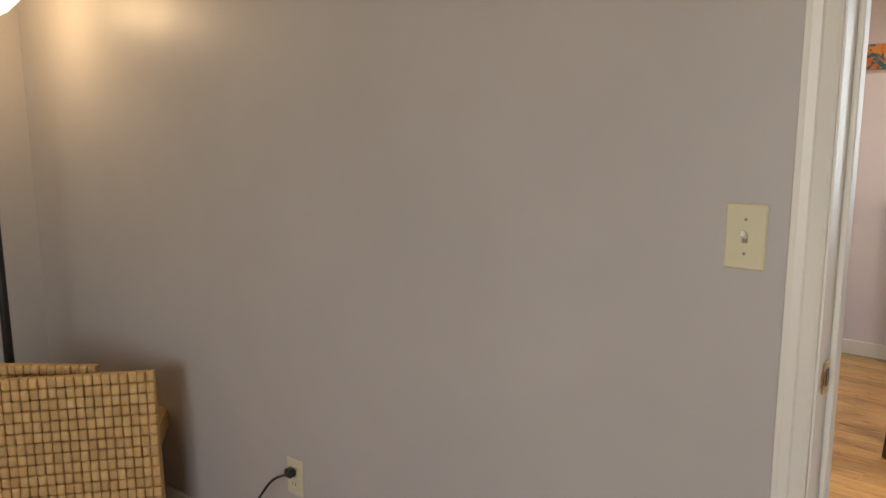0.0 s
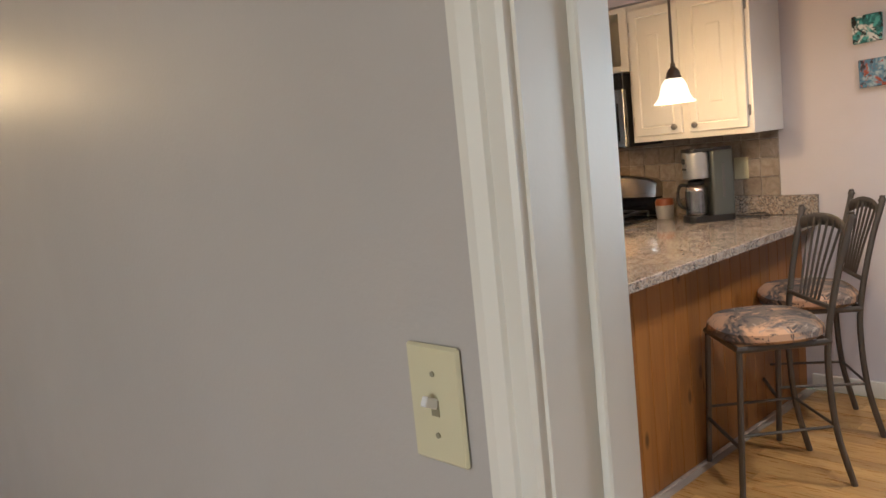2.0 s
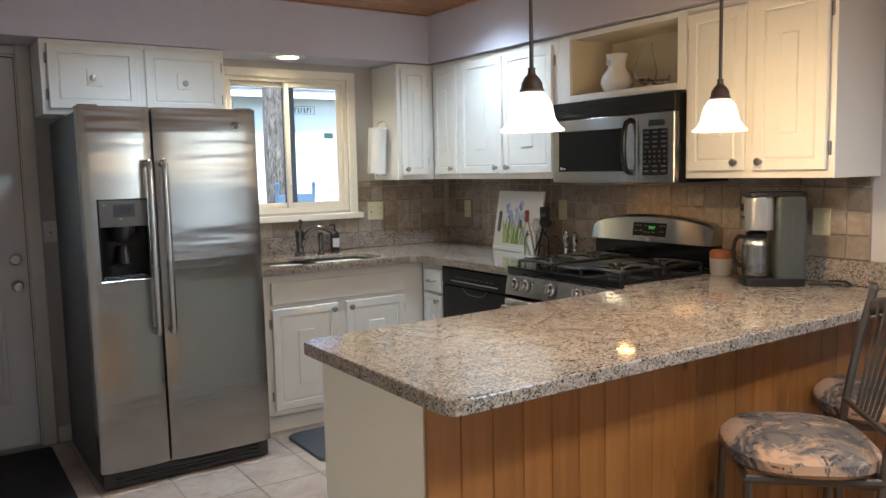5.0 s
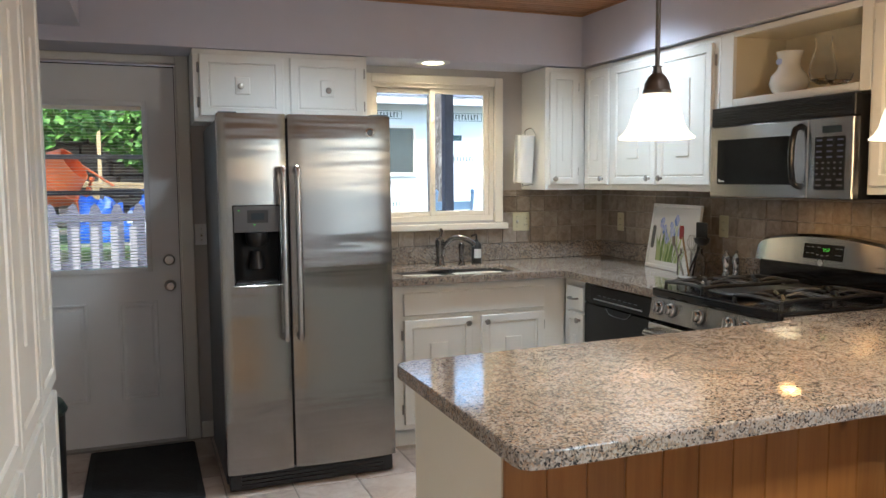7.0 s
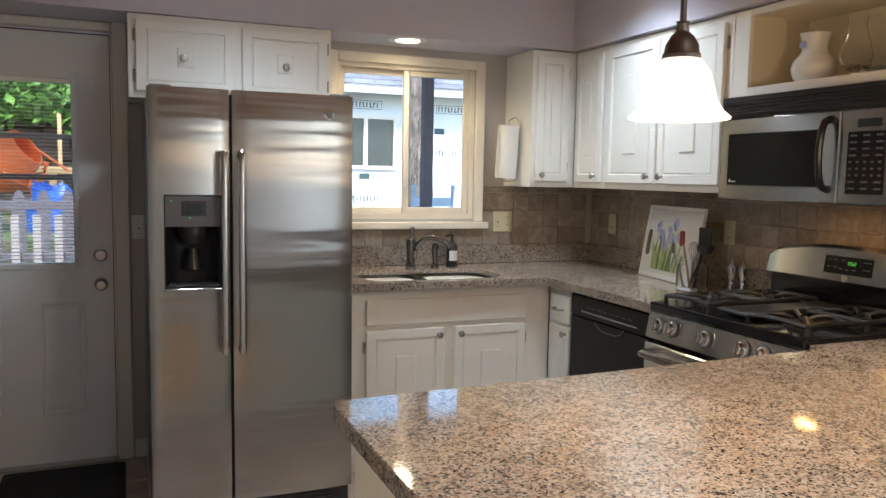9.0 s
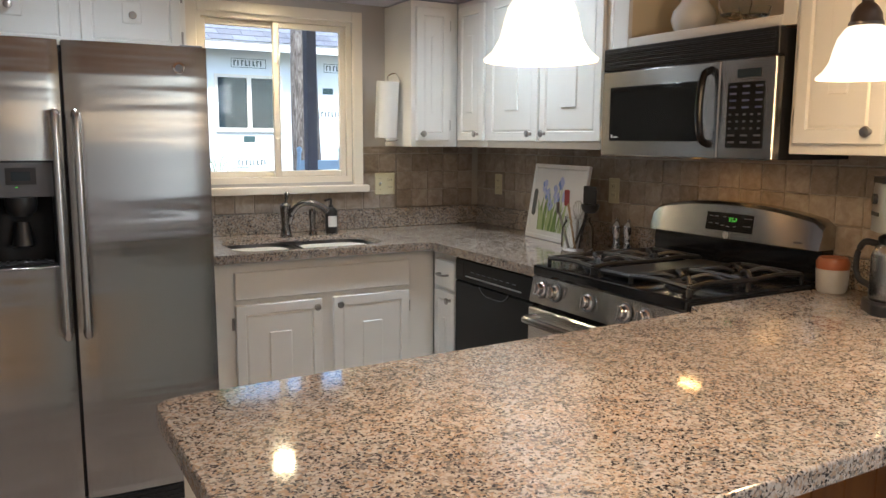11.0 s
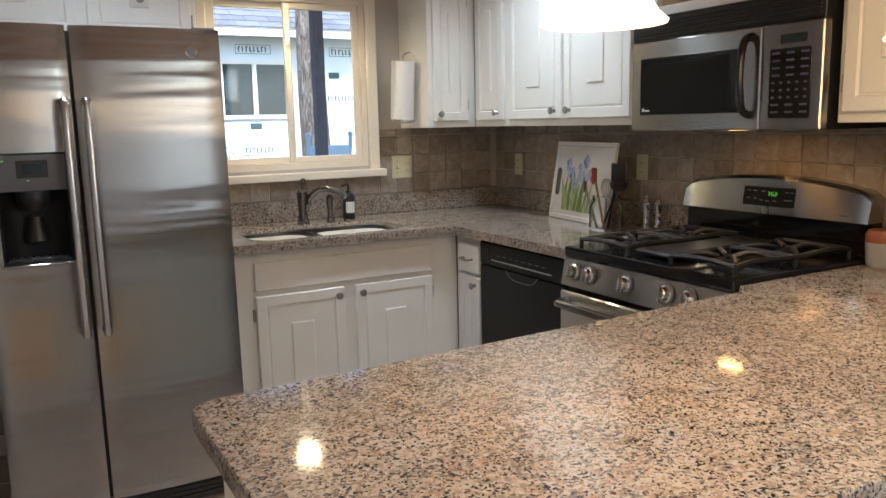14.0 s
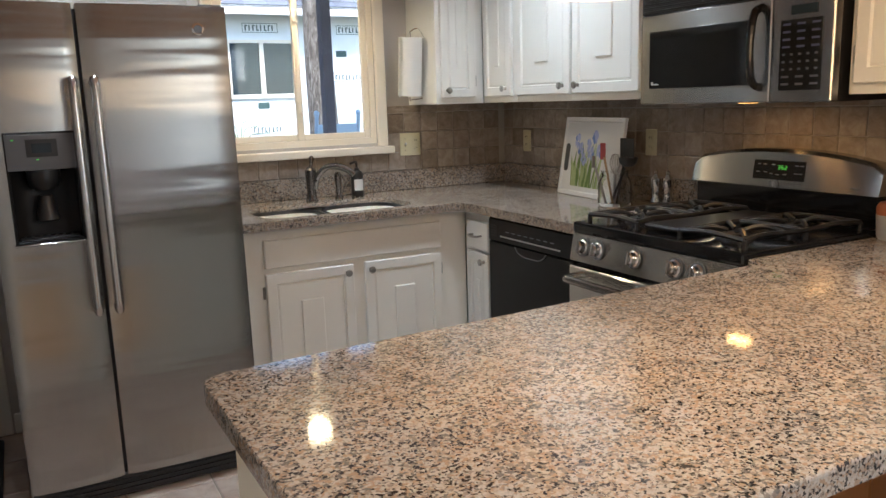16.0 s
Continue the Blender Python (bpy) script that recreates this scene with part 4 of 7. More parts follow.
pn = part("clock_panel", on_guard(0.285, 1.062, 0.495, 1.128, 0.002), DARKGLASS, bg, "black clock panel")
bm = bmesh.new()
for i, (x, z) in enumerate(((0.30, 1.112), (0.325, 1.112), (0.30, 1.085), (0.33, 1.085), (0.355, 1.08), (0.38, 1.078), (0.41, 1.08), (0.455, 1.112), (0.475, 1.112), (0.455, 1.085), (0.472, 1.085), (0.36, 1.112))):
    on_guard(x, z, x + 0.014, z + 0.003, 0.0028, bm)
tagged(part("key_marks", bm, KEYMARKS, pn), kind="stuff")
bm = bmesh.new()


def digit(segs, x, z):
    w, h, t = 0.006, 0.012, 0.0014
    place = {"a": (0, h, w, h + t), "g": (0, h / 2, w, h / 2 + t), "d": (0, 0, w, t), "f": (-t, h / 2, 0, h), "b": (w, h / 2, w + t, h), "e": (-t, 0, 0, h / 2), "c": (w, 0, w + t, h / 2)}
    for s in segs:
        a, b, c, d = place[s]
        on_guard(x + a, z + b, x + c, z + d, 0.003, bm)


digit("abgcd", 0.388, 1.098), digit("afgcd", 0.402, 1.098), digit("abged", 0.416, 1.098)
part("clock_digits", bm, LEDGREEN, pn, "glowing green clock digits 352")
bm = lathe([(0, 0), (0.014, 0), (0.014, 0.003), (0, 0.003)], 20)
bmesh.ops.rotate(bm, verts=bm.verts, matrix=Matrix.Rotation(radians(90), 3, "X"))
bmesh.ops.translate(bm, verts=bm.verts, vec=(0.385, 0.576, 1.048))
part("badge", bm, CHROME, bg, "round chrome badge", True)
part("maker_mark", on_guard(0.665, 1.052, 0.70, 1.056, 0.001), KEYMARKS, bg)


def burner(x, y, r):
    b = part("burner", lathe([(0, 0), (r * 1.35, 0), (r * 1.3, 0.006), (r, 0.008), (r, 0.016), (r * 0.9, 0.02), (0, 0.021)], 22, (x, y, 0.928)), IRON, rng, "black burner cap", True)
    return b


for x, y, r in ((0.17, 0.15, 0.036), (0.17, 0.42, 0.030), (0.59, 0.15, 0.042), (0.59, 0.42, 0.032), (0.38, 0.29, 0.034)):
    burner(x, y, r)


def grate(x0, x1, cx, ys):
    """A pan grate: waisted frame, feet, and fingers that swing in to each burner."""
    bm = bmesh.new()
    z, y0, y1 = 0.954, 0.035, 0.555
    for x, side in ((x0, 1), (x1, -1)):
        tube(smooth_line([(x, y0, z), (x + side * 0.016, y0 + 0.10, z + 0.004), (x, 0.295, z + 0.002), (x + side * 0.016, y1 - 0.10, z + 0.004), (x, y1, z)], 5), 0.0085, 6, bm=bm)
        for y in (y0, 0.295, y1):
            tube([(x, y, 0.927), (x, y, z)], 0.0085, 6, bm=bm)
    for y, bow in ((y0, 0.014), (y1, -0.014), (0.295, 0.0)):
        tube(smooth_line([(x0, y, z), (cx, y + bow, z + 0.004), (x1, y, z)], 5), 0.0085, 6, bm=bm)
    for y in ys:
        for a in range(4):
            ang = radians(45 + 90 * a)
            dx, dy = math.cos(ang), math.sin(ang)
            px, py = -dy, dx
            p1 = (cx + dx * 0.024, y + dy * 0.024, z + 0.002)
            p2 = (cx + dx * 0.060 + px * 0.012, y + dy * 0.060 + py * 0.012, z + 0.012)
            p3 = (cx + dx * 0.095 + px * 0.014, y + dy * 0.095 + py * 0.014, z + 0.010)
            p4 = (max(x0, min(x1, cx + dx * 0.15)), y + dy * 0.115, z)
            tube(smooth_line([p1, p2, p3, p4], 4), 0.0078, 6, bm=bm)
    return part("grate", bm, IRON, rng, "cast-iron pan grate", True)


grate(0.04, 0.285, 0.17, (0.15, 0.42))
grate(0.475, 0.722, 0.59, (0.15, 0.42))
bm = box(0.298, 0.05, 0.936, 0.462, 0.54, 0.952, 0.006)
part("griddle", bm, IRON, rng, "flat cast-iron centre griddle")

# ---------- sink and tap ----------
sink = thing("sink", pose(0, 0, 0), "double-bowl undermount stainless steel sink", "sink")
for a, b, c in ((SX0 - 0.004, 3.30, 0.10), (3.325, SX1 + 0.004, 0.12)):
    bm = bmesh.new()
    loops = []
    for inset, z in ((0.0, CZ1 - 0.021), (0.004, CZ0 - 0.02), (0.012, 0.74), (0.04, 0.70)):
        loops.append([bm.verts.new((x, y, z)) for x, y in rounded(a + inset, SY0 - 0.004 + inset, b - inset, SY1 + 0.004 - inset, c - inset * 0.5, 5)])
    for p, q in zip(loops, loops[1:]):
        for i in range(len(p)):
            bm.faces.new((p[i], p[(i + 1) % len(p)], q[(i + 1) % len(q)], q[i]))
    bm.faces.new(loops[-1])
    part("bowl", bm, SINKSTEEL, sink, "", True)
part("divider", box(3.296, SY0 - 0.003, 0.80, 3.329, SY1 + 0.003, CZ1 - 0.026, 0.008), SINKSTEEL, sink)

faucet = thing("faucet", pose(3.345, 4.585, CZ1), "brushed nickel arched kitchen faucet with lever", "faucet")
part("base", lathe([(0, 0), (0.030, 0), (0.030, 0.006), (0.024, 0.014), (0.0215, 0.05), (0.0235, 0.10), (0.027, 0.135), (0.026, 0.15), (0.016, 0.162), (0, 0.164)], 20), TAPMETAL, faucet, "", True)
part("spout", tube(smooth_line([(0.012, -0.01, 0.06), (0.025, -0.02, 0.115), (0.06, -0.045, 0.158), (0.105, -0.08, 0.165), (0.15, -0.11, 0.145), (0.17, -0.125, 0.122)]), 0.0155, 12, radii=None), TAPMETAL, faucet, "arched spout", True)
part("lever", tube(smooth_line([(0, 0, 0.155), (0.004, -0.004, 0.178), (0.006, 0.0, 0.195), (0.012, 0.006, 0.215)]), 0.01, 10, radii=[0.010, 0.009, 0.008, 0.0075, 0.007, 0.007, 0.0075, 0.008, 0.009, 0.010, 0.011, 0.0115, 0.012, 0.0125, 0.0125, 0.012, 0.011, 0.009, 0.006]), TAPMETAL, faucet, "curved lever", True)
spray = thing("side_sprayer", pose(3.482, 4.585, CZ1), "brushed nickel side sprayer in its holder", "sprayer")
part("holder", lathe([(0, 0), (0.021, 0), (0.019, 0.012), (0.015, 0.02), (0, 0.02)], 16), TAPMETAL, spray, "", True)
part("handle", lathe([(0.0, 0.021), (0.012, 0.021), (0.014, 0.06), (0.017, 0.10), (0.018, 0.118), (0.012, 0.13), (0, 0.132)], 16), TAPMETAL, spray, "", True)
soap = thing("soap_bottle", pose(3.60, 4.63, CZ1), "black pump soap bottle with white label", "soap bottle")
part("bottle", lathe([(0, 0), (0.029, 0), (0.031, 0.006), (0.031, 0.105), (0.024, 0.122), (0.012, 0.13), (0.012, 0.14), (0, 0.14)], 20), BLACK, soap, "", True)
part("pump", tube(smooth_line([(0, 0, 0.14), (0, 0, 0.162), (-0.006, -0.004, 0.17), (-0.04, -0.02, 0.165)], 5), 0.006, 8), BLACK, soap, "", True)
bm = bmesh.new()
for i in range(5):
    a0, a1 = radians(220 + i * 18), radians(238 + i * 18)
    p = [bm.verts.new((0.0316 * math.cos(a), 0.0316 * math.sin(a), z)) for a, z in ((a0, 0.03), (a1, 0.03), (a1, 0.085), (a0, 0.085))]
    bm.faces.new(p)
part("label", bm, WHITEMARK, soap, "pale printed label")


# ---------- window ----------
win = tagged(thing("window_1", pose(0, 0, 0), "white vinyl sliding window with painted wooden casing", "window"), kind="structure")
bm = box(2.915, NORTH - 0.018, 1.15, WX0 + 0.002, NORTH - 0.001, 2.035, 0.004)
box(WX1 - 0.002, NORTH - 0.018, 1.15, 3.818, NORTH - 0.001, 2.035, 0.004, bm=bm)
box(WX0 + 0.003, NORTH - 0.018, WZ1 - 0.002, WX1 - 0.003, NORTH - 0.001, 2.035, 0.004, bm=bm)
part("casing", bm, VINYL, win)
part("sill", box(2.905, NORTH - 0.055, 1.112, 3.838, NORTH + 0.02, 1.149, 0.006, seg=2), VINYL, win, "white painted window sill")
bm = box(WX0, NORTH + 0.01, WZ0 - 0.015, WX0 + 0.028, NORTH + 0.10, WZ1)
box(WX1 - 0.028, NORTH + 0.01, WZ0 - 0.015, WX1, NORTH + 0.10, WZ1, bm=bm)
box(WX0 + 0.028, NORTH + 0.01, WZ1 - 0.022, WX1 - 0.028, NORTH + 0.10, WZ1, bm=bm)
box(WX0 + 0.028, NORTH + 0.01, WZ0 - 0.015, WX1 - 0.028, NORTH + 0.10, WZ0 + 0.03, bm=bm)
part("frame", bm, VINYL, win)
MX = 3.375
for x0, x1, y, side in ((WX0 + 0.029, MX + 0.022, NORTH + 0.07, 1), (MX - 0.022, WX1 - 0.029, NORTH + 0.035, -1)):
    bm = bmesh.new()
    w = 0.030
    box(x0, y - 0.012, WZ0 + 0.031, x0 + w, y + 0.012, WZ1 - 0.023, 0.003, bm=bm)
    box(x1 - w, y - 0.012, WZ0 + 0.031, x1, y + 0.012, WZ1 - 0.023, 0.003, bm=bm)
    box(x0 + w, y - 0.012, WZ0 + 0.031, x1 - w, y + 0.012, WZ0 + 0.031 + w, 0.003, bm=bm)
    box(x0 + w, y - 0.012, WZ1 - 0.023 - w, x1 - w, y + 0.012, WZ1 - 0.023, 0.003, bm=bm)
    sash = part("sash", bm, VINYL, win)
    g = part("pane", box(x0 + w - 0.004, y - 0.002, WZ0 + w + 0.027, x1 - w + 0.004, y + 0.002, WZ1 - 0.019 - w), GLASS, sash)
    g.visible_shadow = False
for z in (1.36, 1.79):
    part("latch", box(MX - 0.022, NORTH + 0.008, z - 0.03, MX + 0.0, NORTH + 0.022, z + 0.03, 0.004), VINYL, win, "small sash latch")

# ---------- back door ----------
door = tagged(thing("door_1", pose(0, NORTH + 0.012, 0), "grey-white half-glass steel back door, closed", "door"), kind="structure")
LX0, LX1, LZ0, LZ1 = 1.262, 1.73, 0.962, 1.812
bm = bmesh.new()
for x0, x1, z0, z1 in ((1.102, LX0, 0.012, 2.018), (LX1, 1.898, 0.012, 2.018), (LX0, LX1, 0.012, LZ0), (LX0, LX1, LZ1, 2.018)):
    box(x0, 0, z0, x1, 0.044, z1, bm=bm)
slab = part("slab", bm, DOORPAINT, door)
for x0, x1 in ((1.225, 1.425), (1.58, 1.775)):
    bm = box(x0, -0.007, 0.245, x1, -0.0005, 0.78, 0.003)
    f = min(bm.faces, key=lambda q: q.calc_center_median().y)
    bmesh.ops.inset_individual(bm, faces=[f], thickness=0.010, depth=0)
    bmesh.ops.inset_individual(bm, faces=[f], thickness=0.009, depth=-0.006)
    bmesh.ops.inset_individual(bm, faces=[f], thickness=0.010, depth=0)
    bmesh.ops.inset_individual(bm, faces=[f], thickness=0.016, depth=0.005)
    part("panel", bm, DOORPAINT, slab)
bm = bmesh.new()
for x0, x1, z0, z1 in ((LX0 - 0.026, LX0, LZ0 - 0.026, LZ1 + 0.026), (LX1, LX1 + 0.026, LZ0 - 0.026, LZ1 + 0.026), (LX0, LX1, LZ0 - 0.026, LZ0), (LX0, LX1, LZ1, LZ1 + 0.026)):
    box(x0, -0.012, z0, x1, -0.0005, z1, 0.004, bm=bm)
bm2 = box(1.8955, -0.002, 0.012, 1.9, 0.0, 2.022)
box(1.10, -0.002, 2.0165, 1.8954, 0.0, 2.022, bm=bm2)
part("weatherstrip", bm2, RUBBER, door, "dark seal round the door")
lite = part("glass_frame", bm, DOORPAINT, door, "raised frame round the door glass")
for y in (0.006, 0.038):
    g = part("pane", box(LX0 - 0.002, y - 0.001, LZ0, LX1 + 0.002, y + 0.001, LZ1), GLASS, lite)
    g.visible_shadow = False
part("blind_rail", box(LX0 + 0.002, 0.014, LZ1 - 0.022, LX1 - 0.002, 0.03, LZ1 - 0.002), VINYL, lite, "white blind head rail")
slat_bm = box(LX0 + 0.004, -0.006, -0.0006, LX1 - 0.004, 0.006, 0.0006)
slat_mesh = finish(slat_bm, "blind_slat", VINYL)
z = LZ0 + 0.02
while z < LZ1 - 0.03:
    s = new("blind_slat", slat_mesh)
    s.parent = lite
    s.matrix_basis = pose(0, 0.022, z, 8 if z < 1.25 else 2)
    z += 0.0165
for zz, xx in ((0.997, 1.842), (0.859, 1.842)):
    bm = lathe([(0, 0), (0.030, 0), (0.031, 0.006), (0.022, 0.012), (0.018, 0.03), (0.022, 0.04), (0.02, 0.052), (0, 0.054)] if zz < 0.9 else [(0, 0), (0.030, 0), (0.030, 0.010), (0.022, 0.018), (0.006, 0.019), (0, 0.019)], 20)
    bmesh.ops.rotate(bm, verts=bm.verts, matrix=Matrix.Rotation(radians(90), 3, "X"))
    bmesh.ops.translate(bm, verts=bm.verts, vec=(xx, 0, zz))
    part("door_knob" if zz < 0.9 else "deadbolt", bm, NICKEL, door, "satin nickel door hardware", True)
part("threshold", box(1.095, -0.05, 0.0, 1.905, 0.06, 0.011, 0.003), NICKEL, door)
bm = box(1.9065, -0.028, 0, 1.972, -0.0135, 2.10, 0.004)
box(1.125, -0.028, 2.036, 1.905, -0.0135, 2.074, 0.004, bm=bm)
box(1.8985, -0.012, 0, 1.905, 0.05, 2.025, bm=bm)
part("casing", bm, TRIM, door, "painted door casing")
for z0 in (1.36, 1.55):
    part("storm_door_bar", box(1.10, 0.115, z0 - 0.012, 1.90, 0.135, z0 + 0.012, 0.003), GREYPART if z0 < 1.5 else DECKGREY, door)

# ---------- ceiling lamps ----------
def can_light(x, y, z, glow):
    c = thing("recessed_light", pose(x, y, z), "white recessed ceiling downlight, switched on", "ceiling light", "recessed lights")
    part("trim_ring", lathe([(0.062, -0.004), (0.085, -0.007), (0.096, -0.004), (0.098, 0.0), (0.06, 0.0)], 28), WHITEPAINT, c, "", True)
    part("lens", lathe([(0, -0.010), (0.03, -0.009), (0.061, -0.004), (0.061, -0.002), (0, -0.002)], 24), glow, c, "glowing lens", True)
    return c


for x, y in ((2.461, 3.676), (3.825, 3.655)):
    can_light(x, y, CEIL, CANGLOW)
can_light(3.285, 4.512, SOFZ, WARMGLOW)
for x, y in ((2.461, 3.676), (3.825, 3.655)):
    lamp("can_bulb", "SPOT", (x, y, CEIL - 0.03), CAN, (0.86, 0.93, 1.0), (x, y, 0), size=0.055, cone=142, blend=1.0)
# two unseen downlights added as fill to brighten the dining area
for x, y in ((2.65, 0.55), (3.65, 0.40)):
    lamp("can_bulb", "SPOT", (x, y, CEIL - 0.03), DINE_CAN_FILL, (1.0, 0.93, 0.86), (x, y, 0), size=0.055, cone=160)
    can_light(x, y, CEIL, CANGLOW)
lamp("soffit_bulb", "SPOT", (3.285, 4.512, SOFZ - 0.03), SOFFIT_CAN, (1.0, 0.78, 0.48), (3.285, 4.512, 0), size=0.05, cone=160)
lamp("cooktop_bulb", "AREA", (4.30, 2.85, 1.325), MICRO, (1.0, 0.5, 0.16), (4.31, 2.85, 0.9), size=0.09, size_y=0.05)


def pendant(x, y, z, power, colour, group="pendants over the peninsula"):
    p = thing("pendant_lamp", pose(x, y, z), "bell-shaped frosted glass pendant on bronze rod, lit", "pendant lamp", group)
    shade = [(0.090, 0.0), (0.092, 0.004), (0.078, 0.016), (0.066, 0.036), (0.060, 0.062), (0.053, 0.085), (0.040, 0.104), (0.030, 0.112), (0.027, 0.110), (0.037, 0.101), (0.050, 0.083), (0.057, 0.061), (0.063, 0.036), (0.075, 0.015), (0.088, 0.001), (0.090, 0.0)]
    part("shade", lathe(shade, 36), SHADE, p, "frosted white glass bell shade", True).visible_shadow = False
    part("socket", lathe([(0, 0.109), (0.034, 0.109), (0.035, 0.116), (0.031, 0.122), (0.030, 0.134), (0.021, 0.150), (0.012, 0.158), (0.010, 0.172), (0.013, 0.176), (0.0, 0.178)], 24), BRONZE, p, "bronze socket cup", True)
    part("rod", tube([(0, 0, 0.176), (0, 0, 0.50)], 0.0062, 10), BRONZE, p, "", True)
    part("rod", tube([(0, 0, 0.502), (0, 0, CEIL - z - 0.02)], 0.0062, 10), BRONZE, p, "", True)
    part("coupling", lathe([(0, 0.494), (0.009, 0.494), (0.009, 0.51), (0, 0.51)], 10), BRONZE, p)
    part("canopy", lathe([(0, CEIL - z - 0.026), (0.02, CEIL - z - 0.026), (0.06, CEIL - z - 0.010), (0.062, CEIL - z - 0.001), (0, CEIL - z - 0.001)], 24), BRONZE, p, "", True)
    lamp("pendant_bulb", "POINT", (x, y, z + 0.05), power, colour, size=0.045)


pendant(2.903, 1.916, 1.514, PENDANT, (1.0, 0.62, 0.29))
pendant(3.746, 1.916, 1.522, PENDANT, (1.0, 0.62, 0.29))

# ---------- switches and outlets ----------
def wall_plate(m, kind, w=0.070, h=0.114, material=None):
    material = material or IVORY
    p = thing("light_switch" if "switch" in kind and "outlet" not in kind else "wall_outlet", m, {"switch": "ivory plastic toggle light switch plate", "outlet": "ivory plastic double outlet plate", "switch outlet": "ivory combination switch and outlet plate", "blank": "ivory plastic rocker switch plate"}[kind], "switch" if kind == "switch" else "outlet")
    part("plate", box(-w / 2, -0.006, -h / 2, w / 2, 0.0, h / 2, 0.003), material, p)
    xs = {"switch": [("s", 0)], "outlet": [("o", 0)], "blank": [("r", 0)], "switch outlet": [("s", -w / 4), ("o", w / 4)]}[kind]
    for what, x in xs:
        if what == "s":
            part("toggle_slot", box(x - 0.005, -0.0072, -0.011, x + 0.005, -0.0061, 0.005), IVORYDARK, p)
            t = box(-0.004, -0.016, -0.004, 0.004, 0.0, 0.006, 0.001)
            part("toggle", t, WHITEPORC, p, "white toggle", at=pose(x, -0.0062, 0.0, -25))
            for z in (-0.03, 0.03):
                part("screw", lathe([(0, 0), (0.003, 0), (0.003, 0.001), (0, 0.001)], 8), IVORYDARK, p, at=pose(x, -0.006, z, 90))
        elif what == "o":
            for z in (-0.02, 0.02):
                r = part("receptacle", box(x - 0.016, -0.0085, z - 0.014, x + 0.016, -0.0061, z + 0.014, 0.002), material, p)
                for dx in (-0.006, 0.006):
                    part("slot", box(x + dx - 0.001, -0.0092, z - 0.004, x + dx + 0.001, -0.0086, z + 0.005), BLACK, r)
        else:
            part("rocker", box(x - 0.016, -0.009, -0.032, x + 0.016, -0.0061, 0.032, 0.002), material, p)
    return p


wall_plate(pose(PART0, 0.630, 1.186, 0, 0, FACE_X), "switch", 0.072, 0.116)
out = wall_plate(pose(PART0, 1.890, 0.345, 0, 0, FACE_X), "outlet")
wall_plate(pose(3.945, NORTH - 0.009, 1.150), "switch outlet", 0.118, 0.118)
wall_plate(pose(EAST - 0.009, 4.50, 1.145, 0, 0, FACE_X), "outlet")
wall_plate(pose(EAST - 0.009, 3.56, 1.165, 0, 0, FACE_X), "outlet")
wall_plate(pose(EAST - 0.009, 2.0, 1.165, 0, 0, FACE_X), "blank", 0.078, 0.116)
wall_plate(pose(2.012, NORTH, 1.13), "switch", 0.07, 0.114, DOORPAINT)

# ---------- pictures ----------
for y, z, s, m, lab in ((1.365, 1.777, 0.125, ART1, "small square canvas in teal, white and black"), (1.340, 1.574, 0.128, ART2, "small square canvas with blue ship scene"), (1.177, 1.697, 0.136, ART3, "small square canvas of an orange sunset over teal hills")):
    p = thing("canvas_picture", pose(EAST, y, z, 0, random.uniform(-2, 2), FACE_X), lab, "picture", "small wall pictures")
    part("canvas", box(-s / 2, -0.03, -s / 2, s / 2, -0.001, s / 2, 0.003), m, p)

# ---------- things on the worktop ----------
tray = thing("decorative_tray", pose(4.405, 4.06, CZ1 + 0.001, -9, 0, FACE_X - 6), "white ceramic tray painted with blue irises, leaning on the wall", "tray")
TW, TH = 0.475, 0.365
bm = box(0, 0.0, 0, TW, 0.018, TH, 0.006, seg=2)
f = min(bm.faces, key=lambda q: q.calc_center_median().y)
bmesh.ops.inset_individual(bm, faces=[f], thickness=0.018, depth=0)
bmesh.ops.inset_individual(bm, faces=[f], thickness=0.006, depth=-0.004)
part("body", bm, WHITEPORC, tray)
part("handle_hole", plate([(x, y) for x, y in rounded(0.03, 0.11, 0.065, 0.24, 0.016)], 0, 0.0008), GREYPART, tray, "dark hand hole", at=pose(0, 0.0035, 0, 90))
IRISLEAF = mat("painted_leaf_green", 0.4, colour=(0.16, 0.26, 0.07))
IRISPALE = mat("painted_pale_green", 0.4, colour=(0.42, 0.50, 0.24))
IRISBLUE = mat("painted_iris_blue", 0.4, colour=(0.16, 0.26, 0.60))
IRISLILAC = mat("painted_iris_lilac", 0.4, colour=(0.40, 0.46, 0.74))
rnd = random.Random(7)
for k, m_ in ((0, IRISLEAF), (1, IRISPALE)):
    bm = bmesh.new()
    for i in range(17):
        x, h, lean = rnd.uniform(0.10, 0.34), rnd.uniform(0.10, 0.22), rnd.uniform(-0.03, 0.03)
        w = rnd.uniform(0.004, 0.009)
        y = 0.0028 - 0.0002 * k - i * 0.00004
        p = [bm.verts.new(q) for q in ((x - w, y, 0.045), (x + w, y, 0.045), (x + lean * 0.5 + w, y, 0.045 + h * 0.6), (x + lean * 1.3, y, 0.045 + h), (x + lean * 0.5 - w, y, 0.045 + h * 0.6))]
        bm.faces.new(p)
    part("painted_leaves", bm, m_, tray)
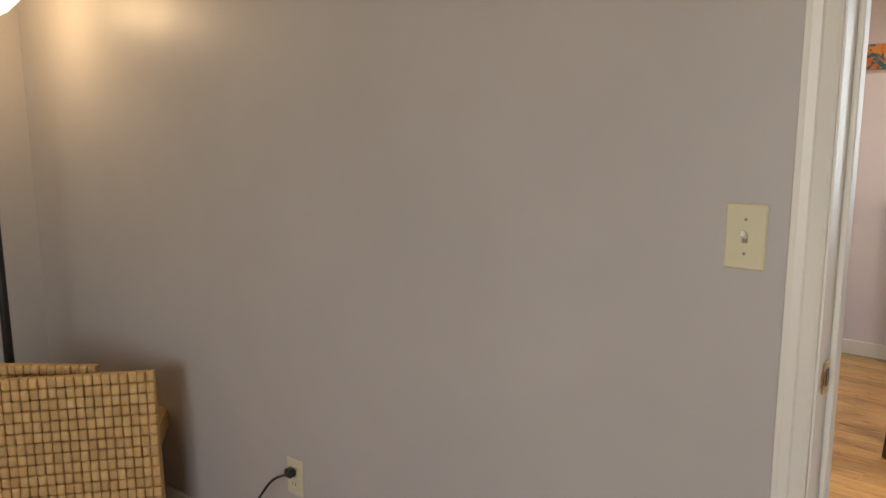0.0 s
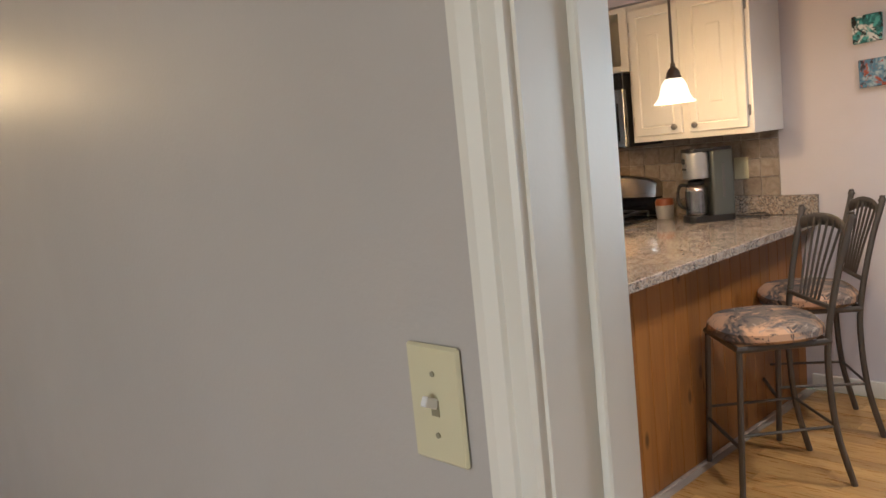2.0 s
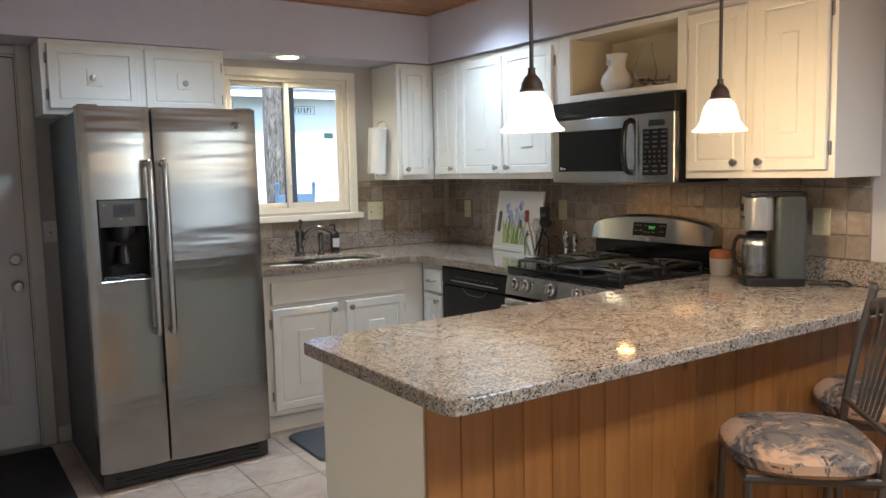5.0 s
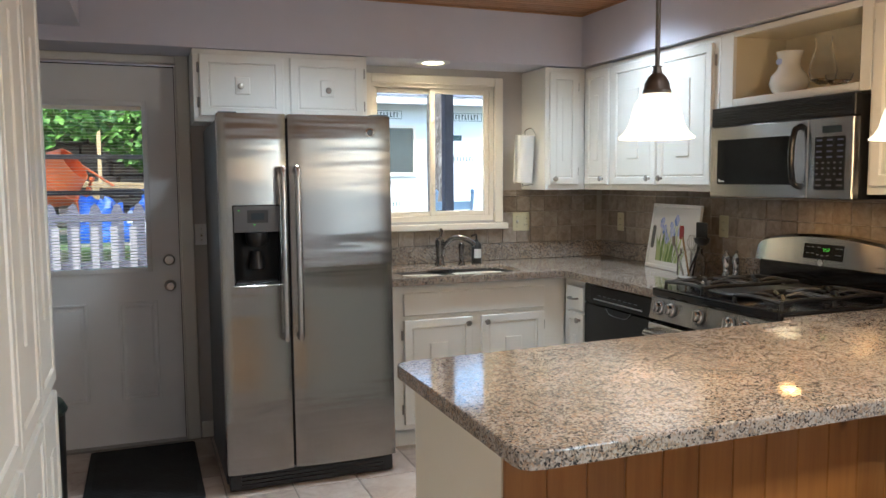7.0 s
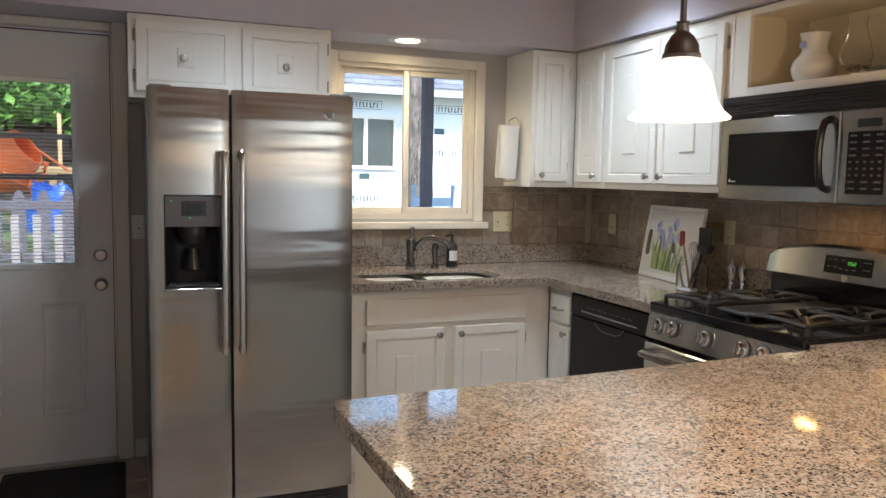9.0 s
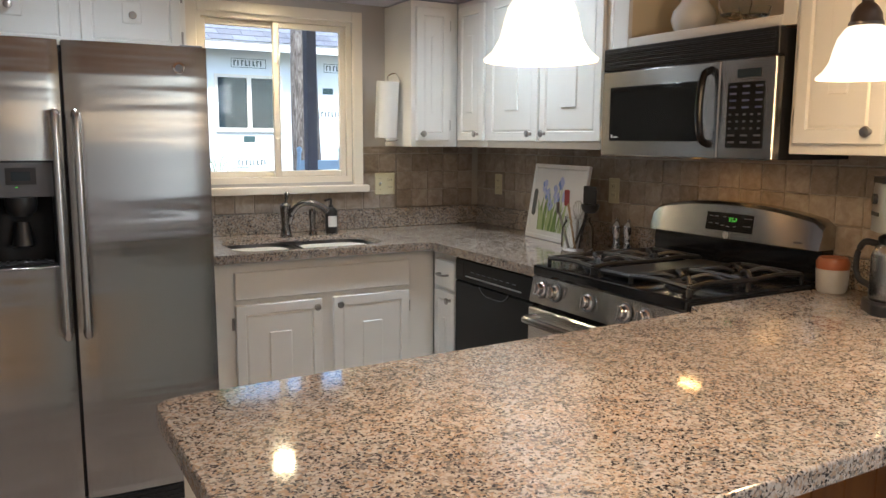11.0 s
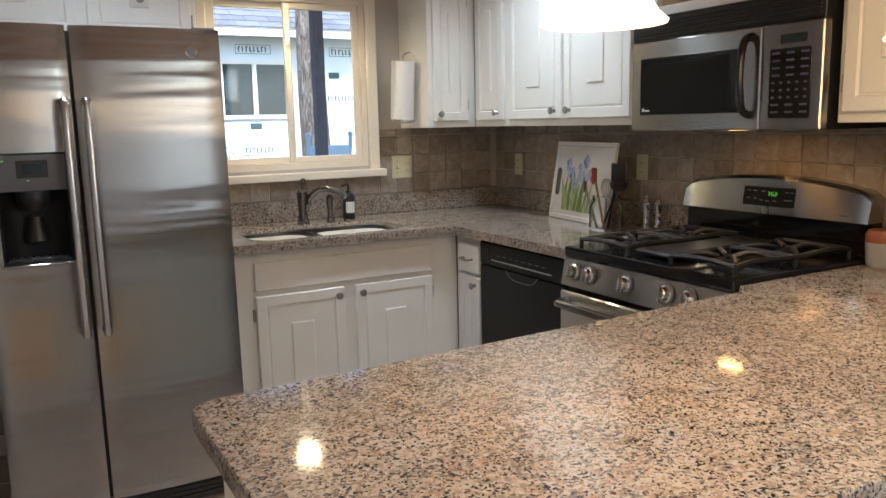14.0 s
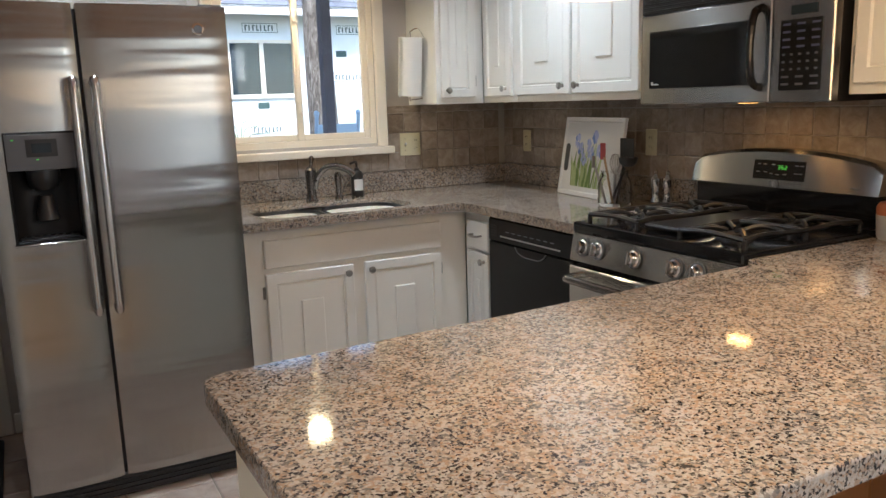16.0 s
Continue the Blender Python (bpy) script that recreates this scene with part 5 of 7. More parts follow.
for k, m_ in ((0, IRISBLUE), (1, IRISLILAC)):
    bm = bmesh.new()
    for cx, cz in ((0.125, 0.255), (0.16, 0.215), (0.215, 0.235), (0.265, 0.275), (0.19, 0.17), (0.31, 0.215), (0.245, 0.20)):
        for i in range(5):
            a = rnd.uniform(0, 6.28)
            px, pz = cx + 0.014 * math.cos(a), cz + 0.018 * math.sin(a)
            n_ = 9
            y = 0.0022 - 0.0003 * k - 0.00005 * i
            bm.faces.new([bm.verts.new((px + 0.011 * math.cos(6.283 * j / n_) * rnd.uniform(0.6, 1.2), y, pz + 0.016 * math.sin(6.283 * j / n_) * rnd.uniform(0.6, 1.2))) for j in range(n_)])
    part("painted_petals", bm, m_, tray)

jar = thing("utensil_jar", pose(4.315, 3.535, CZ1) @ Matrix.Diagonal((1.15, 1.15, 1.08, 1)), "clear glass jar holding kitchen utensils", "utensil jar")
part("glass", lathe([(0, 0), (0.056, 0), (0.062, 0.01), (0.060, 0.09), (0.048, 0.115), (0.048, 0.13), (0.052, 0.135), (0.045, 0.135), (0.042, 0.115), (0.055, 0.09), (0.056, 0.012), (0, 0.008)], 28), CLEAR, jar, "", True)
def utensil(name, pts, r, material, head, lab, head_mat=None):
    u = thing(name, pose(4.315, 3.535, CZ1), lab, "utensil", "utensils in the jar")
    part("shaft", tube(pts, r, 8), material, u, "", True)
    part("head", head, head_mat or material, u, "", True)
DARKRED = mat("red_silicone", 0.5, colour=(0.22, 0.03, 0.03))
SPOON = wood("spoon_wood", (0.45, 0.29, 0.14), (0.30, 0.17, 0.07), 2, 20)
def blade(c, w, h, t, tilt=0, yaw=0):
    bm = box(-w / 2, -t / 2, -h / 2, w / 2, t / 2, h / 2, min(t * 0.45, 0.004))
    bmesh.ops.transform(bm, verts=bm.verts, matrix=pose(*c, 0, tilt, yaw))
    return bm
utensil("spatula", [(0.01, 0.0, 0.012), (0.02, -0.035, 0.19)], 0.005, BLACK, blade((0.025, -0.045, 0.24), 0.085, 0.08, 0.006, 0, -90), "black slotted spatula standing in the jar")
utensil("ladle", [(-0.01, 0.01, 0.012), (0.0, -0.06, 0.16)], 0.005, BLACK, lathe([(0, 0), (0.022, 0.004), (0.036, 0.02), (0.040, 0.04), (0.036, 0.04), (0.03, 0.022), (0, 0.01)], 18, (-0.005, -0.085, 0.165)), "black ladle standing in the jar")
utensil("mixing_spoon", [(-0.02, -0.01, 0.012), (-0.02, 0.045, 0.20)], 0.005, SPOON, blade((-0.02, 0.054, 0.225), 0.026, 0.07, 0.008, 0, -70), "red-tipped wooden spoon standing in the jar", DARKRED)
utensil("tongs", [(-0.03, 0.02, 0.012), (-0.045, 0.075, 0.16)], 0.006, NICKEL, blade((-0.047, 0.083, 0.18), 0.02, 0.05, 0.006), "steel tongs leaning in the jar")
bm = bmesh.new()
for i in range(7):
    a = math.pi * i / 7
    dx, dy = 0.022 * math.cos(a), 0.022 * math.sin(a)
    tube(smooth_line([(0.0, 0.0, 0.12), (dx, dy, 0.17), (dx * 0.7, dy * 0.7, 0.205), (0, 0, 0.215), (-dx * 0.7, -dy * 0.7, 0.205), (-dx, -dy, 0.17), (0, 0, 0.12)], 3), 0.0011, 5, bm=bm)
utensil("whisk", [(-0.005, 0.0, 0.012), (0.0, 0.0, 0.125)], 0.006, NICKEL, bm, "steel balloon whisk standing in the jar")

for i, (x, y) in enumerate(((4.472, 3.458), (4.486, 3.402))):
    g = thing("pepper_mill", pose(x, y, CZ1) @ Matrix.Diagonal((1.12, 1.12, 1.12, 1)), "small chrome and clear pepper mill", "mill", "salt and pepper mills")
    part("body", lathe([(0, 0), (0.019, 0), (0.021, 0.008), (0.014, 0.03), (0.016, 0.055), (0.020, 0.072), (0.020, 0.095), (0.012, 0.105), (0.006, 0.112), (0.009, 0.122), (0, 0.128)], 20), CHROME, g, "", True)
    part("glass_base", lathe([(0.0205, 0.004), (0.0215, 0.008), (0.015, 0.029), (0.014, 0.029)], 20), CLEAR, g, "", True)

crock = thing("small_crock", pose(4.43, 2.405, CZ1), "small grey-white crock with orange-brown lid", "crock")
part("pot", lathe([(0, 0), (0.040, 0), (0.046, 0.01), (0.050, 0.075), (0.046, 0.075), (0, 0.068)], 24), mat("grey_stoneware", 0.4, colour=(0.42, 0.42, 0.42)), crock, "", True)
part("lid", lathe([(0, 0.069), (0.049, 0.0755), (0.050, 0.098), (0.042, 0.112), (0, 0.114)], 24), mat("terracotta_glaze", 0.35, colour=(0.32, 0.10, 0.04)), crock, "glazed terracotta lid", True)

cm = thing("coffee_maker", pose(4.34, 2.085, CZ1, 0, 0, -133) @ Matrix.Diagonal((0.87, 0.87, 1.03, 1)), "silver and black drip coffee maker with steel carafe", "coffee maker")
part("base", plate(rounded(-0.088, -0.150, 0.088, 0.128, 0.04), 0.0, 0.032, 0.006), BLACK, cm, "black base", True)
part("tower", plate(rounded(-0.086, -0.01, 0.086, 0.124, 0.02), 0.033, 0.352, 0.008), TANKGREY, cm, "grey-green metallic water tank tower", True)
part("brew_head", plate(rounded(-0.084, -0.142, 0.084, -0.012, 0.05), 0.222, 0.352, 0.010), SILVERPLASTIC, cm, "silver brew head", True)
part("lid", plate(rounded(-0.087, -0.142, 0.087, 0.126, 0.04), 0.353, 0.369, 0.006), BLACK, cm, "black lid", True)
part("water_window", box(0.0862, 0.05, 0.12, 0.089, 0.066, 0.29, 0.001), GREYPART, cm)
part("control_dial", lathe([(0, 0), (0.014, 0), (0.014, 0.012), (0, 0.012)], 16), BLACK, cm, at=pose(0.0, -0.1425, 0.31, 90))
part("button_strip", box(-0.035, -0.146, 0.265, 0.035, -0.1425, 0.275), BLACK, cm)
car = part("carafe", lathe([(0, 0), (0.058, 0), (0.064, 0.008), (0.064, 0.12), (0.052, 0.15), (0.044, 0.156), (0, 0.156)], 26, (0, -0.08, 0.033)), STEEL, cm, "brushed steel thermal carafe", True)
part("carafe_lid", lathe([(0, 0.157), (0.046, 0.157), (0.048, 0.172), (0.03, 0.184), (0, 0.186)], 22, (0, -0.08, 0.033)), BLACK, car, "", True)
part("carafe_handle", tube(smooth_line([(-0.035, -0.115, 0.185), (-0.07, -0.15, 0.185), (-0.085, -0.165, 0.14), (-0.078, -0.158, 0.085), (-0.045, -0.125, 0.065)]), 0.0095, 10), BLACK, car, "", True)
cord = thing("power_cord", pose(0, 0, 0), "black power cord lying on the granite", "cord")
part("cable", tube(smooth_line([(4.40, 1.965, 0.92), (4.45, 1.93, 0.919), (4.48, 1.88, 0.919), (4.46, 1.85, 0.919), (4.49, 1.84, 0.919), (4.51, 1.88, 0.93), (4.52, 1.95, 0.925)]), 0.0035, 8), BLACK, cord, "", True)

# niche glassware
vase = thing("pitcher", pose(4.375, 2.985, 1.735 + 0.031), "white porcelain pitcher with faint blue floral print", "pitcher")
part("body", lathe([(0, 0), (0.050, 0), (0.052, 0.006), (0.072, 0.03), (0.082, 0.06), (0.074, 0.092), (0.052, 0.118), (0.044, 0.135), (0.047, 0.165), (0.056, 0.195), (0.052, 0.195), (0.042, 0.165), (0.038, 0.135), (0, 0.12)], 30), WHITEPORC, vase, "", True)
part("print", plate(rounded(-0.016, 0.14, 0.016, 0.165, 0.008), 0, 0.0012), IRISLILAC, vase, "faint blue floral print", at=pose(-0.047, 0.012, 0.0, 90, 0, FACE_X))
hur = thing("glass_vase", pose(4.36, 2.79, 1.735 + 0.031), "clear glass hurricane vase on short stem", "vase")
part("glass", lathe([(0, 0), (0.038, 0), (0.038, 0.004), (0.012, 0.014), (0.012, 0.03), (0.045, 0.05), (0.056, 0.085), (0.044, 0.14), (0.030, 0.19), (0.034, 0.225), (0.032, 0.225), (0.028, 0.19), (0.042, 0.14), (0.053, 0.085), (0.042, 0.054), (0, 0.04)], 26), CLEAR, hur, "", True)
bowl = thing("glass_bowl", pose(4.34, 2.69, 1.735 + 0.031), "low clear glass bowl in the niche", "bowl")
part("glass", lathe([(0, 0), (0.026, 0), (0.02, 0.012), (0.045, 0.035), (0.052, 0.06), (0.049, 0.06), (0.042, 0.037), (0, 0.016)], 24), CLEAR, bowl, "", True)

# paper towel on the cabinet side
tow = thing("paper_towel_holder", pose(3.951, 4.565, 1.42), "white paper towel roll on a wall-mounted wire holder", "paper towel")
part("roll", tube([(-0.066, 0.012, -0.02), (-0.066, -0.018, 0.26)], 0.058, 24), PAPER, tow, "white paper towel roll", True)
bm = bmesh.new()
v = [bm.verts.new(q) for q in ((-0.124, 0.016, -0.022), (-0.13, -0.01, -0.03), (-0.126, -0.04, 0.248), (-0.124, -0.014, 0.26))]
bm.faces.new(v)
bmesh.ops.solidify(bm, geom=list(bm.faces), thickness=0.002)
part("loose_sheet", bm, PAPER, tow)
part("wire", tube(smooth_line([(-0.001, -0.035, 0.26), (-0.03, -0.03, 0.30), (-0.066, -0.02, 0.285), (-0.066, -0.018, 0.25), (-0.066, 0.012, -0.02), (-0.05, 0.02, -0.04), (-0.001, 0.0, -0.035)]), 0.003, 8), CHROME, tow, "bent wire holder", True)

# ---------- tall pantry and low cabinet ----------
pn_ = cabinet("pantry_cabinet", pose(1.432, 1.785, 0, 0, 0, 90), 1.165, 0.31, 2.07,
              [(0.04, 0.815, 0.405, 2.03, None, 0.9, 0, False), (0.42, 0.815, 0.785, 2.03, None, 0.9, 0, False), (0.80, 0.815, 1.135, 2.03, None, 0.9, 0, False),
               (0.04, 0.11, 0.405, 0.785, None, 0.66, 0, False), (0.42, 0.11, 0.785, 0.785, None, 0.66, 0, False), (0.80, 0.11, 1.135, 0.785, None, 0.66, 0, False)],
              "tall white painted pantry cabinet with panelled doors", LOW)
part("end_stile", box(-0.006, 0.0, 0.0, -0.0005, 0.045, 2.07, 0.002), CABINET, pn_)
low = cabinet("low_cabinet", pose(1.40, 0.80, 0, 0, 0, 90), 0.97, 0.275, 0.87,
              [(0.03, 0.10, 0.47, 0.83, 0.44, 0.7, -1, False), (0.50, 0.10, 0.94, 0.83, 0.53, 0.7, 1, False)], "low white painted cabinet beside the doorway", LOW)
ltop = thing("white_laminate_top", pose(0, 0, 0), "white laminate top of the low cabinet", "worktop")
part("slab", plate(rounded(1.122, 0.79, 1.445, 1.775, 0.02), 0.871, 0.893, 0.004), WHITEPAINT, ltop)
can = thing("printed_can", pose(1.262, 1.42, 0.893), "silver can with black and red printed label", "can")
part("body", lathe([(0, 0), (0.036, 0), (0.038, 0.004), (0.038, 0.19), (0.036, 0.194), (0, 0.194)], 24), patched("can_print", (0.02, 0.02, 0.022), [((0.55, 0.03, 0.03), 0.55, 0.57, 1.0), ((0.6, 0.6, 0.6), 0.58, 0.6, 1.4)], 22, 0.3), can, "", True)
part("lid", lathe([(0, 0.195), (0.037, 0.195), (0.040, 0.20), (0.036, 0.215), (0.039, 0.228), (0.036, 0.245), (0.030, 0.25), (0, 0.248)], 24), CHROME, can, "ridged silver lid", True)

trash = thing("trash_can", pose(1.285, 3.47, 0), "black round step trash can with domed lid", "trash can")
part("body", lathe([(0, 0), (0.12, 0), (0.125, 0.02), (0.135, 0.56), (0.125, 0.56), (0, 0.55)], 30), BLACK, trash, "", True)
part("lid", lathe([(0.138, 0.561), (0.145, 0.575), (0.13, 0.605), (0.08, 0.632), (0, 0.64)], 30), mat("dark_green_black", 0.3, colour=(0.012, 0.02, 0.02)), trash, "domed dark lid", True)
part("pedal", box(-0.03, -0.17, 0.012, 0.03, -0.12, 0.03, 0.005), BLACK, trash)

rug = thing("door_mat", pose(0, 0, 0), "dark charcoal ribbed door mat by the back door", "mat")
part("mat", plate(rounded(1.42, 3.845, 1.935, 4.655, 0.02), 0.0005, 0.011, 0.003), MAT, rug)
bm = bmesh.new()
for i in range(38):
    box(1.45, 3.88 + i * 0.02, 0.0105, 1.905, 3.89 + i * 0.02, 0.013, bm=bm)
tagged(part("ribs", bm, MAT, rug), kind="stuff")
rug2 = thing("kitchen_mat", pose(0, 0, 0), "grey cushioned floor mat before the sink", "mat")
part("mat", plate(rounded(2.99, 3.60, 3.80, 4.05, 0.04), 0.0005, 0.018, 0.012, 3), GREYMAT, rug2, "", True)

# ---------- stools ----------
FRAME = mat("pewter_metal", 0.42, 0.7, (0.115, 0.10, 0.088))


def bar_stool(m, label):
    """A metal bar stool with a fan of back spindles; it faces +y."""
    s = thing("bar_stool", m, label, "bar stool", "stools at the peninsula")
    bm = bmesh.new()
    n_, rows = 28, ((0.0, 0.585), (0.92, 0.585), (1.0, 0.60), (0.985, 0.625), (0.86, 0.652), (0.55, 0.668), (0.0, 0.674))
    loops = []
    for r, z in rows:
        if r == 0:
            loops.append([bm.verts.new((0, 0, z))])
            continue
        ring = []
        for i in range(n_):
            a = 2 * math.pi * i / n_
            c, s_ = math.cos(a), math.sin(a)
            px = 0.205 * r * abs(c) ** 0.75 * (1 if c > 0 else -1)
            py = 0.205 * r * abs(s_) ** 0.75 * (1 if s_ > 0 else -1)
            ring.append(bm.verts.new((px, py, z)))
        loops.append(ring)
    for a, b in zip(loops, loops[1:]):
        for i in range(n_):
            q = list(dict.fromkeys([a[i % len(a)], a[(i + 1) % len(a)], b[(i + 1) % len(b)], b[i % len(b)]]))
            if len(q) > 2:
                bm.faces.new(q)
    part("seat", bm, STOOLFABRIC, s, "padded seat in brown floral fabric, peach patches part print, part painted lamplight", True)
    part("seat_frame", tube([(0.17, 0.17, 0.572), (-0.17, 0.17, 0.572), (-0.17, -0.17, 0.572), (0.17, -0.17, 0.572), (0.17, 0.17, 0.572)], 0.013, 8), FRAME, s)
    for x in (-1, 1):
        part("front_leg", tube([(x * 0.165, 0.165, 0.575), (x * 0.178, 0.185, 0.0)], 0.0125, 8), FRAME, s, "", True)
        pts = smooth_line([(x * 0.19, -0.26, 1.03), (x * 0.178, -0.215, 0.85), (x * 0.166, -0.175, 0.62), (x * 0.164, -0.168, 0.45), (x * 0.168, -0.19, 0.22), (x * 0.178, -0.245, 0.0)])
        part("back_post", tube(pts, 0.013, 8), FRAME, s, "curved back post and leg", True)
        part("side_stretcher", tube([(x * 0.175, 0.178, 0.24), (x * 0.168, -0.185, 0.24)], 0.006, 6), FRAME, s)
    for x in (-1, 1):
        part("post_cap", lathe([(0, 0), (0.016, 0), (0.016, 0.006), (0.010, 0.016), (0.012, 0.022), (0, 0.026)], 12, (x * 0.19, -0.26, 1.028)), FRAME, s, "small turned cap", True)
    part("foot_rest", tube([(-0.175, 0.18, 0.19), (0.175, 0.18, 0.19)], 0.008, 8), FRAME, s)
    part("back_stretcher", tube([(-0.168, -0.187, 0.24), (0.168, -0.187, 0.24)], 0.006, 6), FRAME, s)
    rail = smooth_line([(-0.186, -0.249, 0.975), (-0.09, -0.262, 1.0), (0, -0.266, 1.006), (0.09, -0.262, 1.0), (0.186, -0.249, 0.975)])
    part("top_rail", tube(rail, 0.008, 8, flat=3.0), FRAME, s, "broad arched top rail", True)
    part("lower_rail", tube([(-0.168, -0.182, 0.70), (0.168, -0.182, 0.70)], 0.010, 8), FRAME, s)
    for i in range(6):
        u = -1 + 2 * (i + 0.5) / 6
        part("spindle", tube([(u * 0.085, -0.182, 0.70), (u * 0.11, -0.215, 0.84), (u * 0.155, -0.258, 1.012)], 0.0055, 6), FRAME, s)
    return s


bar_stool(pose(3.465, 1.435, 0, 0, 0, 47), "pewter metal bar stool with fanned spindle back and floral seat")
bar_stool(pose(4.06, 1.50, 0, 0, 0, 36), "pewter metal bar stool with floral seat standing by the wall")

# ---------- dining chair and hutch ----------
ch = thing("dining_chair", pose(3.285, 0.50, 0, 0, 0, 180), "black-stained wooden slat-back chair with green floral seat", "dining chair")
for x in (-0.185, 0.185):
    pts = smooth_line([(x, -0.285, 1.03), (x, -0.235, 0.80), (x, -0.20, 0.55), (x, -0.195, 0.35), (x, -0.215, 0.0)])
    part("back_leg", tube(pts, 0.021, 4, up=(1, 0, 0)), BLACKWOOD, ch)
    part("front_leg", box(x - 0.02, 0.17, 0, x + 0.02, 0.21, 0.44, 0.003), BLACKWOOD, ch)
    part("side_rail", box(x - 0.012, -0.19, 0.385, x + 0.012, 0.17, 0.445, 0.002), BLACKWOOD, ch)
    part("side_stretcher", box(x - 0.01, -0.20, 0.16, x + 0.01, 0.17, 0.19, 0.002), BLACKWOOD, ch)
part("crest_rail", tube(smooth_line([(-0.205, -0.275, 0.985), (0, -0.295, 0.99), (0.205, -0.275, 0.985)]), 0.018, 6, flat=2.8), BLACKWOOD, ch, "", True)
part("lower_rail", box(-0.165, -0.222, 0.56, 0.165, -0.202, 0.60, 0.002), BLACKWOOD, ch)
part("front_rail", box(-0.165, 0.18, 0.385, 0.165, 0.20, 0.445, 0.002), BLACKWOOD, ch)
for x in (-0.12, -0.06, 0, 0.06, 0.12):
    part("slat", tube([(x, -0.212, 0.59), (x, -0.237, 0.78), (x, -0.275, 0.955)], 0.015, 4, flat=0.4, up=(0, 1, 0)), BLACKWOOD, ch)
bm = box(-0.215, -0.195, 0.446, 0.215, 0.225, 0.492, 0.02, seg=3)
part("seat_cushion", bm, CHAIRFABRIC, ch, "cushion in green and cream paisley", True)

hut = thing("china_hutch", pose(4.185, 0.80, 0, 0, 0, FACE_X), "dark mahogany china hutch with glass doors and shelves", "hutch")
HW = 1.0
part("base", box(0, 0, 0.06, HW, 0.36, 0.62, 0.004), DARKWOOD, hut)
part("plinth", box(0.02, 0.02, 0.0, HW - 0.02, 0.35, 0.059), DARKWOOD, hut)
part("back", box(0.0, 0.335, 0.622, HW, 0.36, 1.44), DARKWOOD, hut)
for x in (0, HW - 0.022):
    part("side_panel", box(x, 0.0, 0.622, x + 0.022, 0.334, 1.44), DARKWOOD, hut)
part("top", box(-0.012, -0.012, 1.441, HW + 0.012, 0.36, 1.462, 0.004), DARKWOOD, hut)
bm = bmesh.new()
pr = [(0.03, 1.463), (HW - 0.03, 1.463), (HW - 0.05, 1.52), (HW - 0.02, 1.60), (HW * 0.5, 1.66), (0.02, 1.60), (0.05, 1.52)]
a = [bm.verts.new((x, 0.0, z)) for x, z in pr]
b = [bm.verts.new((x, 0.03, z)) for x, z in pr]
bm.faces.new(a), bm.faces.new(b[::-1])
for i in range(len(pr)):
    bm.faces.new((a[i], a[(i + 1) % len(pr)], b[(i + 1) % len(pr)], b[i]))
part("crest", bm, DARKWOOD, hut, "shaped crest board")
for z in (0.80, 1.0, 1.22):
    part("shelf", box(0.023, 0.02, z, HW - 0.023, 0.334, z + 0.008), CLEAR, hut, "glass shelf")
for x0, x1 in ((0.024, 0.49), (0.51, HW - 0.024)):
    bm = box(x0, -0.018, 0.63, x0 + 0.045, -0.001, 1.435, 0.003)
    box(x1 - 0.045, -0.018, 0.63, x1, -0.001, 1.435, 0.003, bm=bm)
    box(x0 + 0.045, -0.018, 0.63, x1 - 0.045, -0.001, 0.68, 0.003, bm=bm)
    box(x0 + 0.045, -0.018, 1.385, x1 - 0.045, -0.001, 1.435, 0.003, bm=bm)
    d = part("door", bm, DARKWOOD, hut)
    part("pane", box(x0 + 0.043, -0.010, 0.678, x1 - 0.043, -0.007, 1.387), GLASS, d).visible_shadow = False
for y, z, r in ((0.30, 0.809, 0.07), (0.16, 1.009, 0.06)):
    pl = thing("plate", pose(4.185 + 0.18, 0.80 - y, z), "dark glazed plate standing in the hutch", "plate")
    part("dish", lathe([(0, 0), (r * 0.6, 0), (r, 0.02), (r * 0.97, 0.024), (r * 0.55, 0.006), (0, 0.005)], 20), GLOSSBLACK, pl, "", True)

